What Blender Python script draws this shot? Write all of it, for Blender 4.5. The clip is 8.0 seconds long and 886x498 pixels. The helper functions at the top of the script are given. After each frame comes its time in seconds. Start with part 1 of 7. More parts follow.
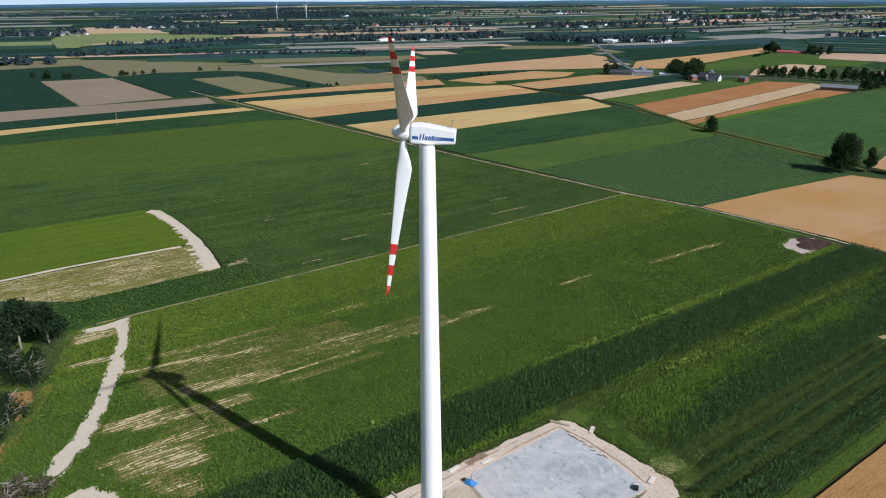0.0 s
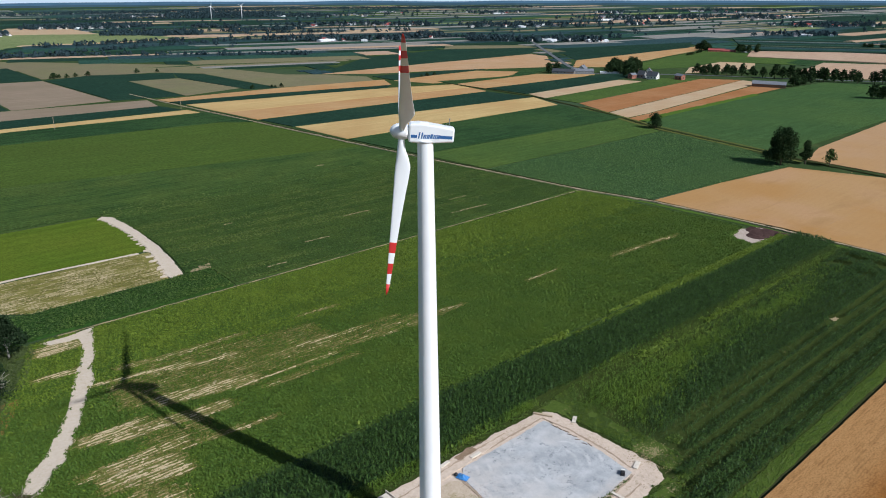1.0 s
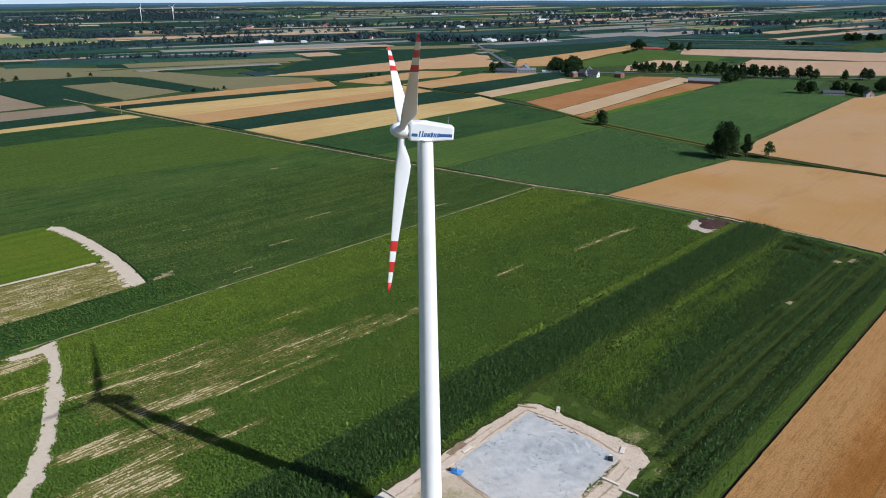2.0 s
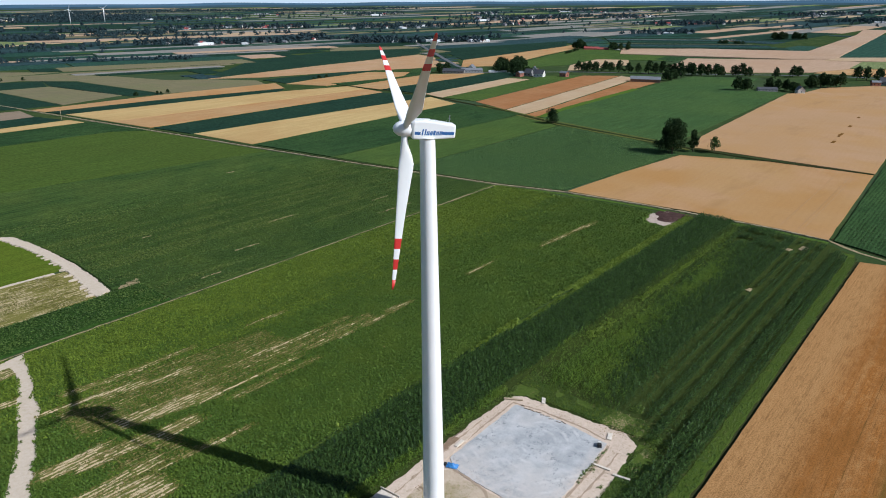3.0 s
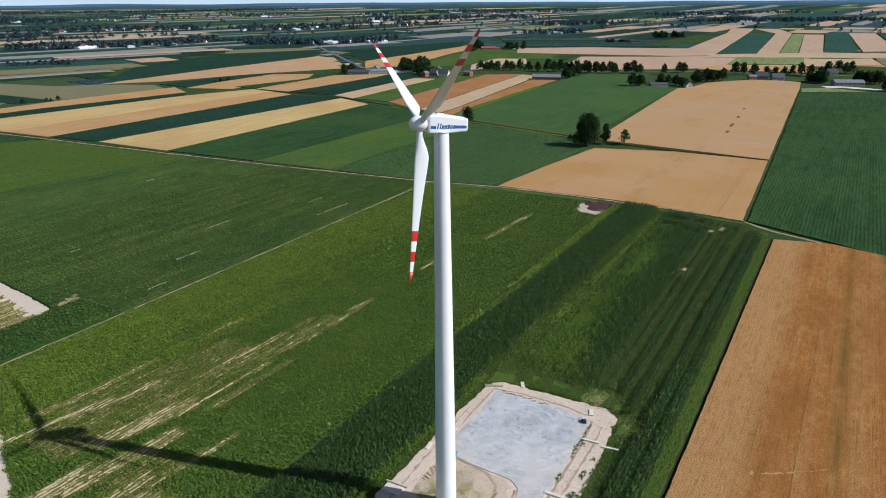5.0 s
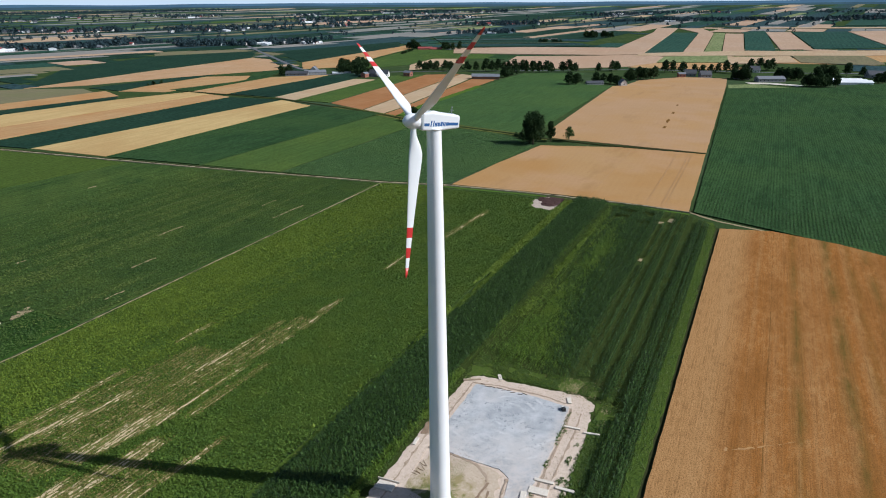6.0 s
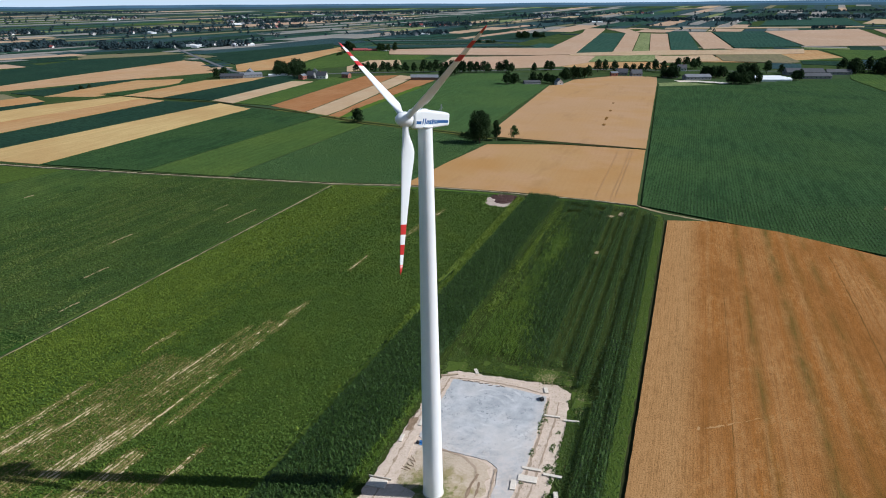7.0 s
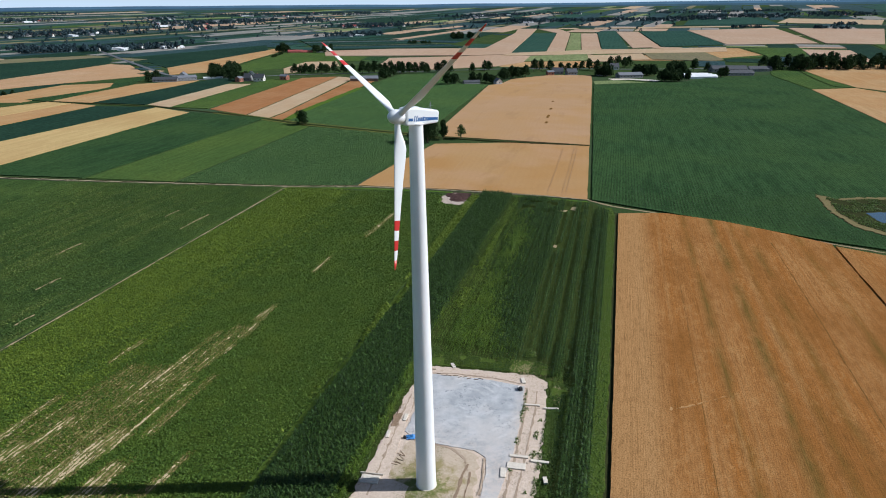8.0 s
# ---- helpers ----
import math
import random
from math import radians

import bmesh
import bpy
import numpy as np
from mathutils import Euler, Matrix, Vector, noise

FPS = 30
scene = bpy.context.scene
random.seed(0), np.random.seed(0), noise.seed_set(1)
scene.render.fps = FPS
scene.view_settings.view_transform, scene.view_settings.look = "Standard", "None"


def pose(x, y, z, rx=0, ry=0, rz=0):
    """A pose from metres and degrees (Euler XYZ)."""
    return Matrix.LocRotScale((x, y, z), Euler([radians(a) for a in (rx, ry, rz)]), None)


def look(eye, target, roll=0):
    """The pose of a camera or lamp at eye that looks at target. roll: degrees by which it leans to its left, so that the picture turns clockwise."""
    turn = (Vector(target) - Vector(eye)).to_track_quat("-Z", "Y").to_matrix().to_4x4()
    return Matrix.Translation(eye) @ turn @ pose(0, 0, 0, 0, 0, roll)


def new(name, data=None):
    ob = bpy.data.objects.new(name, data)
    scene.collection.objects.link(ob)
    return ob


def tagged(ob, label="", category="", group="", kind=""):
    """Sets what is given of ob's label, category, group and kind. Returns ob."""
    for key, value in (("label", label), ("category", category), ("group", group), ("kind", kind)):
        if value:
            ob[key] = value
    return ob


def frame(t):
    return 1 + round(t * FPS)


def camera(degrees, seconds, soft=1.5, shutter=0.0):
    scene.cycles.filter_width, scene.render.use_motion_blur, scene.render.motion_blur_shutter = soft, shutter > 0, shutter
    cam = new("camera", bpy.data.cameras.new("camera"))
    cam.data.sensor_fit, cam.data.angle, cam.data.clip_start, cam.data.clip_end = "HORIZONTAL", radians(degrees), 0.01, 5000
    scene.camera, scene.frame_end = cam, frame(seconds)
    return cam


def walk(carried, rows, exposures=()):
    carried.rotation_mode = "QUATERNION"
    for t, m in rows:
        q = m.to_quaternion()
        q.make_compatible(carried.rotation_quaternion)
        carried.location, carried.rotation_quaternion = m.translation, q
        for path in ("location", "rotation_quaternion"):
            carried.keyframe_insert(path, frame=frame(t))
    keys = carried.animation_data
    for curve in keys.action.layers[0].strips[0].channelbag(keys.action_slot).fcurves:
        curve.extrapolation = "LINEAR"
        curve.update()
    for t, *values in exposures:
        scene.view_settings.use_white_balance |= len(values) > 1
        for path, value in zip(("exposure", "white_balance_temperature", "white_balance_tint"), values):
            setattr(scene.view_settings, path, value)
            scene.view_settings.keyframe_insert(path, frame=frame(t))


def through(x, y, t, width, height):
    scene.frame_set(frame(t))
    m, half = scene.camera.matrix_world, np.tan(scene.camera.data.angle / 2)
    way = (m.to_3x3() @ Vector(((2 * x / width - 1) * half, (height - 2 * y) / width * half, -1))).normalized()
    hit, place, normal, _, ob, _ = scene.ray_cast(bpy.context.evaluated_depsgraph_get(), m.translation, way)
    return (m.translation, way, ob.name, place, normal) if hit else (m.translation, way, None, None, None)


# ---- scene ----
cam = camera(65.2, 8.0, soft=1.0)
PATH = [
    (0, (0.178, 0.074, 93.064), (1.284, 1.587, 92.366), 0.6),
    (0.5, (-3.551, 2.192, 93.005), (-2.379, 3.655, 92.307), 0.6),
    (1, (-7.366, 4.443, 92.93), (-6.131, 5.854, 92.234), 0.7),
    (1.5, (-11.208, 6.88, 92.874), (-9.913, 8.236, 92.179), 0.7),
    (2, (-15.01, 9.521, 92.795), (-13.655, 10.819, 92.102), 0.6),
    (3.5, (-26.032, 18.157, 92.468), (-24.527, 19.28, 91.78), 0.6),
    (4, (-29.528, 21.407, 92.32), (-27.982, 22.474, 91.632), 0.6),
    (5.5, (-39.2, 31.856, 91.819), (-37.533, 32.725, 91.138), 0.6),
    (6, (-42.166, 35.578, 91.688), (-40.457, 36.363, 91.008), 0.6),
    (6.5, (-44.983, 39.493, 91.534), (-43.237, 40.194, 90.856), 0.6),
    (7, (-47.614, 43.45, 91.348), (-45.835, 44.067, 90.673), 0.6),
    (7.5, (-50.182, 47.472, 91.167), (-48.375, 48.003, 90.494), 0.6),
    (8, (-52.733, 51.599, 91.026), (-50.902, 52.045, 90.355), 0.5),
]
walk(cam, [(t, look(eye, target, roll)) for t, eye, target, roll in PATH], exposures=[(0.0, 0.04, 5830, 9.6)])

# ---------- daylight ----------
SUN_AWAY = Vector((0.281, -0.9597, 0.0)).normalized()   # horizontal direction towards the sun
SUN_HIGH = 40.3
world = bpy.data.worlds.new("sky")
scene.world = world
world.use_nodes = True
wn = world.node_tree.nodes
sky = wn.new("ShaderNodeTexSky")
sky.sky_type = "NISHITA"
sky.sun_disc = False
sky.sun_elevation = radians(SUN_HIGH)
sky.sun_rotation = math.atan2(SUN_AWAY.x, SUN_AWAY.y)
sky.air_density, sky.dust_density, sky.ozone_density = 1.0, 1.2, 1.2
wn["Background"].inputs["Strength"].default_value = 0.066
world.node_tree.links.new(sky.outputs[0], wn["Background"].inputs["Color"])
sun_data = bpy.data.lights.new("sun", "SUN")
sun_data.energy, sun_data.angle, sun_data.color = 4.85, radians(0.6), (1.0, 0.96, 0.90)
sun_ob = new("sun", sun_data)
sun_dir = SUN_AWAY * math.cos(radians(SUN_HIGH)) + Vector((0, 0, math.sin(radians(SUN_HIGH))))
sun_ob.matrix_world = look(sun_dir * 400, (0, 0, 0))


# ---------- materials ----------
class Nodes:
    """Short-hand for building a node material."""

    def __init__(self, name, rough=0.8, metal=0.0, spec=0.3):
        self.mat = bpy.data.materials.new(name)
        self.mat.use_nodes = True
        self.tree = self.mat.node_tree
        self.bsdf = self.tree.nodes["Principled BSDF"]
        self.bsdf.inputs["Roughness"].default_value = rough
        self.bsdf.inputs["Metallic"].default_value = metal
        self.bsdf.inputs["Specular IOR Level"].default_value = spec

    def node(self, kind, **values):
        n = self.tree.nodes.new(kind)
        for k, v in values.items():
            n.inputs[k].default_value = v
        return n

    def link(self, a, b):
        self.tree.links.new(a, b)

    def place(self, turn=0.0, scale=(1, 1, 1)):
        """World position, turned about z and scaled."""
        g = self.node("ShaderNodeNewGeometry")
        m = self.node("ShaderNodeMapping")
        m.inputs["Rotation"].default_value = (0, 0, radians(turn))
        m.inputs["Scale"].default_value = scale
        self.link(g.outputs["Position"], m.inputs["Vector"])
        return m.outputs["Vector"]

    def noise(self, vec, scale, detail=3.0, rough=0.55):
        n = self.node("ShaderNodeTexNoise", Scale=scale, Detail=detail, Roughness=rough)
        self.link(vec, n.inputs["Vector"])
        return n.outputs["Fac"]

    def ramp(self, fac, a, b):
        """fac from a to b becomes 0 to 1."""
        n = self.node("ShaderNodeMapRange")
        n.inputs["From Min"].default_value, n.inputs["From Max"].default_value = a, b
        self.link(fac, n.inputs["Value"])
        return n.outputs["Result"]

    def mix(self, fac, a, b):
        n = self.tree.nodes.new("ShaderNodeMix")
        n.data_type = "RGBA"
        if isinstance(fac, (int, float)):
            n.inputs[0].default_value = fac
        else:
            self.link(fac, n.inputs[0])
        for i, c in ((6, a), (7, b)):
            if isinstance(c, tuple):
                n.inputs[i].default_value = (*c, 1)
            else:
                self.link(c, n.inputs[i])
        return n.outputs[2]

    def maths(self, op, a, b=0.0):
        n = self.tree.nodes.new("ShaderNodeMath")
        n.operation = op
        for i, v in enumerate((a, b)):
            if isinstance(v, (int, float)):
                n.inputs[i].default_value = v
            else:
                self.link(v, n.inputs[i])
        return n.outputs[0]

    def sep(self, vec, axis):
        s = self.tree.nodes.new("ShaderNodeSeparateXYZ")
        self.link(vec, s.inputs[0])
        return s.outputs[axis]

    def rows(self, vec, period):
        """0 to 1 stripes along x, one each period metres of y."""
        s = self.tree.nodes.new("ShaderNodeSeparateXYZ")
        self.link(vec, s.inputs[0])
        w = self.maths("SINE", self.maths("MULTIPLY", s.outputs["Y"], 2 * math.pi / period))
        return self.maths("ADD", self.maths("MULTIPLY", w, 0.5), 0.5)

    def bump(self, height, strength, dist):
        n = self.node("ShaderNodeBump", Strength=strength, Distance=dist)
        self.link(height, n.inputs["Height"])
        self.link(n.outputs[0], self.bsdf.inputs["Normal"])

    def done(self, colour):
        if isinstance(colour, tuple):
            self.bsdf.inputs["Base Color"].default_value = (*colour, 1)
        else:
            self.link(colour, self.bsdf.inputs["Base Color"])
        return self.mat


def crop_material(name, dark, light, tint, turn=0.0, period=3.0, row=0.35, patch=0.02, fine=0.9, relief=0.5, rough=0.85):
    """A field crop: big uneven patches, streaks along the rows, rows and fine grain."""
    k = Nodes(name, 1.0, 0.0, 0.03)
    vec = k.place(turn)
    long = k.place(turn, (0.12, 1.0, 1.0))
    big = k.noise(vec, patch, 4.0, 0.6)
    streak = k.noise(long, 0.22, 3.0, 0.6)
    grain = k.noise(vec, fine, 4.0, 0.8)
    col = k.mix(k.ramp(streak, 0.36, 0.64), dark, light)
    col = k.mix(k.maths("MULTIPLY", k.ramp(big, 0.42, 0.68), 0.75), col, tint)
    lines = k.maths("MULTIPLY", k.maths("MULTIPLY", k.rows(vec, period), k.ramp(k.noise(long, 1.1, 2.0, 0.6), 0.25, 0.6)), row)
    leafy = dark[1] > dark[0]   # green crops stand open; shade in their gaps is painted almost black
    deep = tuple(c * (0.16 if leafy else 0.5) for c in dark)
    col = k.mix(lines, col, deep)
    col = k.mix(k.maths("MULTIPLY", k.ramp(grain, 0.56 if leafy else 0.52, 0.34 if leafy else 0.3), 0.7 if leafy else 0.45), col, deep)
    k.bump(grain, relief, 0.6)
    oi = k.node("ShaderNodeObjectInfo")
    col = k.mix(k.maths("MULTIPLY", oi.outputs["Random"], 0.22), col, tint)
    return k.done(col)


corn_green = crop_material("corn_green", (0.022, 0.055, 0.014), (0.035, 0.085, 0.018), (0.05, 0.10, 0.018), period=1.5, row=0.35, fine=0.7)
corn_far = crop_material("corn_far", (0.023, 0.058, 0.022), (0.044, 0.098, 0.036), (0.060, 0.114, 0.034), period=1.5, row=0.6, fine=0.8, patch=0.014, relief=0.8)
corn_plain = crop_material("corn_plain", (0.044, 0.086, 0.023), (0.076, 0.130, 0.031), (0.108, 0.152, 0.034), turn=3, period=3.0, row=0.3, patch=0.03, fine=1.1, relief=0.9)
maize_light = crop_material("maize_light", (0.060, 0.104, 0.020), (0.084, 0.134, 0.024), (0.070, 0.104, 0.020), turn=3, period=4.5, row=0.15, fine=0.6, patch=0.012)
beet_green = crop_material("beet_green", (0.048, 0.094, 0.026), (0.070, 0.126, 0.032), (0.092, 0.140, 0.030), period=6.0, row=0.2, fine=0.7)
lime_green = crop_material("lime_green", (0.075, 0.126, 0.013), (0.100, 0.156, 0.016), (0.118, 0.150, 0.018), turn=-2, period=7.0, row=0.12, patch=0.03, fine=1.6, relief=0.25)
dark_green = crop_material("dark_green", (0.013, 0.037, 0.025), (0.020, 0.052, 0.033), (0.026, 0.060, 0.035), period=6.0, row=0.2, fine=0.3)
wheat_tan = crop_material("wheat_tan", (0.39, 0.245, 0.115), (0.48, 0.315, 0.157), (0.40, 0.205, 0.075), turn=-3, period=2.2, row=0.10, patch=0.016, fine=1.2, relief=0.2)
stubble_pale = crop_material("stubble_pale", (0.43, 0.32, 0.20), (0.49, 0.37, 0.24), (0.42, 0.275, 0.155), turn=8, period=9.0, row=0.1, patch=0.022, fine=0.8, relief=0.2)
stubble_yellow = crop_material("stubble_yellow", (0.46, 0.33, 0.14), (0.55, 0.40, 0.18), (0.40, 0.245, 0.10), turn=-4, period=10.0, row=0.08, patch=0.012, fine=0.8, relief=0.2)
soil_brown = crop_material("soil_brown", (0.27, 0.112, 0.040), (0.335, 0.148, 0.055), (0.37, 0.20, 0.095), turn=8, period=8.0, row=0.16, patch=0.026, fine=0.9, relief=0.3)
fallow_grey = crop_material("fallow_grey", (0.16, 0.14, 0.085), (0.21, 0.18, 0.105), (0.17, 0.17, 0.08), turn=-12, period=9.0, row=0.15, patch=0.02, fine=0.6, relief=0.3)
meadow_pale = crop_material("meadow_pale", (0.20, 0.24, 0.10), (0.27, 0.30, 0.14), (0.16, 0.21, 0.08), period=14.0, row=0.1, patch=0.01, fine=0.3)


def wheat_material(name, straw, ripe, shade, bands, dull, headland):
    """Ripe wheat: fine drilled rows, slow changes of tone from row to row, weedy bands (y, half width, strength) along them."""
    k = Nodes(name, 0.9, 0.0, 0.0)
    vec = k.place()
    grain = k.noise(vec, 2.6, 4.0, 0.8)
    rows = k.noise(k.place(0.0, (0.012, 1.0, 1.0)), 2.4, 3.0, 0.75)
    clump = k.noise(k.place(0.0, (0.4, 1.0, 1.0)), 0.75, 4.0, 0.7)
    lanes = k.noise(k.place(0.3, (0.008, 1.0, 1.0)), 0.3, 4.0, 0.7)
    cloud = k.noise(k.place(0.0, (0.35, 1.0, 1.0)), 0.05, 5.0, 0.65)
    col = k.mix(k.ramp(lanes, 0.38, 0.62), straw, ripe)
    col = k.mix(k.maths("MULTIPLY", k.ramp(clump, 0.5, 0.72), 0.6), col, headland)
    col = k.mix(k.maths("MULTIPLY", k.ramp(cloud, 0.42, 0.62), 0.8), col, dull)
    col = k.mix(k.maths("MULTIPLY", k.ramp(k.maths("ADD", k.sep(vec, "Y"), k.maths("MULTIPLY", lanes, 9.0)), 36.0, 42.0), 0.75), col, headland)
    across = k.sep(vec, "Y")
    bend = k.maths("MULTIPLY", k.maths("SUBTRACT", k.noise(k.place(0.0, (0.3, 0.05, 1.0)), 0.06, 2.0, 0.5), 0.5), 2.4)
    patchy = k.ramp(k.noise(k.place(0.0, (0.25, 1.0, 1.0)), 0.16, 4.0, 0.7), 0.34, 0.62)
    for y0, half, strength in bands:
        off = k.maths("ABSOLUTE", k.maths("SUBTRACT", k.maths("ADD", across, bend), y0))
        near_band = k.maths("MULTIPLY", k.maths("POWER", k.ramp(off, half, 0.0), 1.5), patchy)
        col = k.mix(k.maths("MULTIPLY", near_band, strength), col, (0.105, 0.082, 0.018))
    col = k.mix(k.maths("MULTIPLY", k.ramp(k.maths("ADD", k.maths("MULTIPLY", rows, 0.5), k.maths("MULTIPLY", clump, 0.5)), 0.5, 0.34), 0.55), col, shade)
    col = k.mix(k.maths("MULTIPLY", k.ramp(grain, 0.55, 0.3), 0.9), col, shade)
    k.bump(k.maths("ADD", rows, grain), 0.5, 0.3)
    return k.done(col)


def smooth_wheat(name, straw, gold, rosy, smudge):
    """Ripe grain seen from far: soft broad tones, a few dull smudges and faint drill lines."""
    k = Nodes(name, 1.0, 0.0, 0.02)
    vec = k.place(-3)
    long = k.place(-3, (0.25, 1.0, 1.0))
    col = k.mix(k.ramp(k.noise(vec, 0.012, 3.0, 0.55), 0.4, 0.62), straw, gold)
    col = k.mix(k.maths("MULTIPLY", k.ramp(k.noise(vec, 0.022, 3.0, 0.6), 0.48, 0.66), 0.7), col, rosy)
    col = k.mix(k.maths("MULTIPLY", k.ramp(k.noise(long, 0.05, 4.0, 0.65), 0.56, 0.74), 0.5), col, smudge)
    grain = k.noise(vec, 1.1, 4.0, 0.8)
    col = k.mix(k.maths("MULTIPLY", k.ramp(grain, 0.55, 0.32), 0.28), col, smudge)
    col = k.mix(k.maths("MULTIPLY", k.rows(vec, 3.2), 0.05), col, smudge)
    k.bump(grain, 0.2, 0.3)
    return k.done(col)


wheat_near = smooth_wheat("wheat_near", (0.405, 0.248, 0.112), (0.385, 0.212, 0.078), (0.425, 0.258, 0.138), (0.25, 0.145, 0.062))
wheat_wide = smooth_wheat("wheat_wide", (0.400, 0.250, 0.132), (0.405, 0.240, 0.105), (0.425, 0.268, 0.155), (0.27, 0.165, 0.085))
# stubble colour darkened, a cloud's shadow painted into it
stubble_cloud_shaded = crop_material("stubble_cloud_shaded", (0.235, 0.180, 0.128), (0.285, 0.222, 0.160), (0.21, 0.165, 0.11), turn=-8, period=9.0, row=0.1, patch=0.012, fine=0.8, relief=0.2)
# tan stubble made paler and pinker to carry distance haze
stubble_haze_rose = crop_material("stubble_haze_rose", (0.41, 0.288, 0.195), (0.47, 0.335, 0.235), (0.41, 0.265, 0.165), turn=-6, period=14.0, row=0.06, patch=0.008, fine=0.5, relief=0.15)
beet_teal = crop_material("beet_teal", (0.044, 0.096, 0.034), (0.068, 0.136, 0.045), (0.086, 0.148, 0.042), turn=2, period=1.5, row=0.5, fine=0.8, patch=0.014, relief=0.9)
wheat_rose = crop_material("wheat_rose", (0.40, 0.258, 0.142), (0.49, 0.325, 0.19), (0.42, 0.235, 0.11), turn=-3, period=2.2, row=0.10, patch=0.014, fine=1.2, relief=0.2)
# maize green shifted to teal, with distance haze mixed in
corn_haze_teal = crop_material("corn_haze_teal", (0.022, 0.064, 0.048), (0.034, 0.090, 0.066), (0.044, 0.100, 0.068), period=9.0, row=0.25, fine=0.2, patch=0.008, relief=0.5)
wheat_gold = wheat_material("wheat_gold", (0.39, 0.200, 0.074), (0.335, 0.138, 0.034), (0.115, 0.058, 0.018), ((6.0, 3.6, 1.0), (17.6, 2.6, 0.8), (-1.0, 3.0, 0.5), (-7.0, 3.2, 0.6), (-26.0, 3.0, 0.6)), (0.26, 0.108, 0.027), (0.44, 0.255, 0.108))

# crop and stubble blued and greyed: far haze sits in these base colours
crop_haze_blue = crop_material("crop_haze_blue", (0.024, 0.054, 0.060), (0.037, 0.076, 0.082), (0.046, 0.086, 0.088), period=9.0, row=0.2, fine=0.2)
stubble_haze_grey = crop_material("stubble_haze_grey", (0.24, 0.222, 0.200), (0.30, 0.275, 0.245), (0.19, 0.20, 0.18), turn=-8, period=14.0, row=0.1, patch=0.01, fine=0.4, relief=0.2)


def plain_material(name, colour, second, scale=3.0, rough=0.7, metal=0.0, relief=0.2, spec=0.3):
    k = Nodes(name, rough, metal, spec)
    vec = k.place()
    a = k.noise(vec, scale, 4.0, 0.65)
    b = k.noise(vec, scale * 0.12, 3.0, 0.6)
    col = k.mix(k.ramp(a, 0.3, 0.7), colour, second)
    col = k.mix(k.maths("MULTIPLY", k.ramp(b, 0.45, 0.7), 0.5), col, tuple(0.5 * (p + q) * 0.85 for p, q in zip(colour, second)))
    k.bump(a, relief, 0.1)
    return k.done(col)


def ground_material():
    """Grass and weeds with dry patches; far off, the general tone of meadow and crop."""
    k = Nodes("ground_grass", 0.9, 0.0, 0.0)
    vec = k.place()
    a = k.noise(vec, 0.9, 4.0, 0.7)
    b = k.noise(vec, 0.06, 4.0, 0.6)
    c = k.noise(vec, 0.004, 3.0, 0.6)
    col = k.mix(k.ramp(a, 0.3, 0.7), (0.030, 0.054, 0.020), (0.050, 0.078, 0.027))
    col = k.mix(k.ramp(b, 0.5, 0.72), col, (0.072, 0.09, 0.034))
    col = k.mix(k.maths("MULTIPLY", k.ramp(c, 0.5, 0.62), 0.5), col, (0.055, 0.085, 0.052))
    k.bump(a, 0.5, 0.3)
    return k.done(col)


def sand_material(name, dry, damp, weed):
    k = Nodes(name, 0.95, 0.0, 0.0)
    vec = k.place()
    a = k.noise(vec, 1.4, 5.0, 0.7)
    b = k.noise(vec, 0.22, 4.0, 0.65)
    c = k.noise(vec, 0.5, 5.0, 0.75)
    col = k.mix(k.ramp(a, 0.3, 0.7), dry, damp)
    col = k.mix(k.maths("MULTIPLY", k.ramp(b, 0.5, 0.75), 0.6), col, damp)
    col = k.mix(k.ramp(c, 0.58, 0.68), col, weed)
    k.bump(a, 0.5, 0.25)
    return k.done(col)


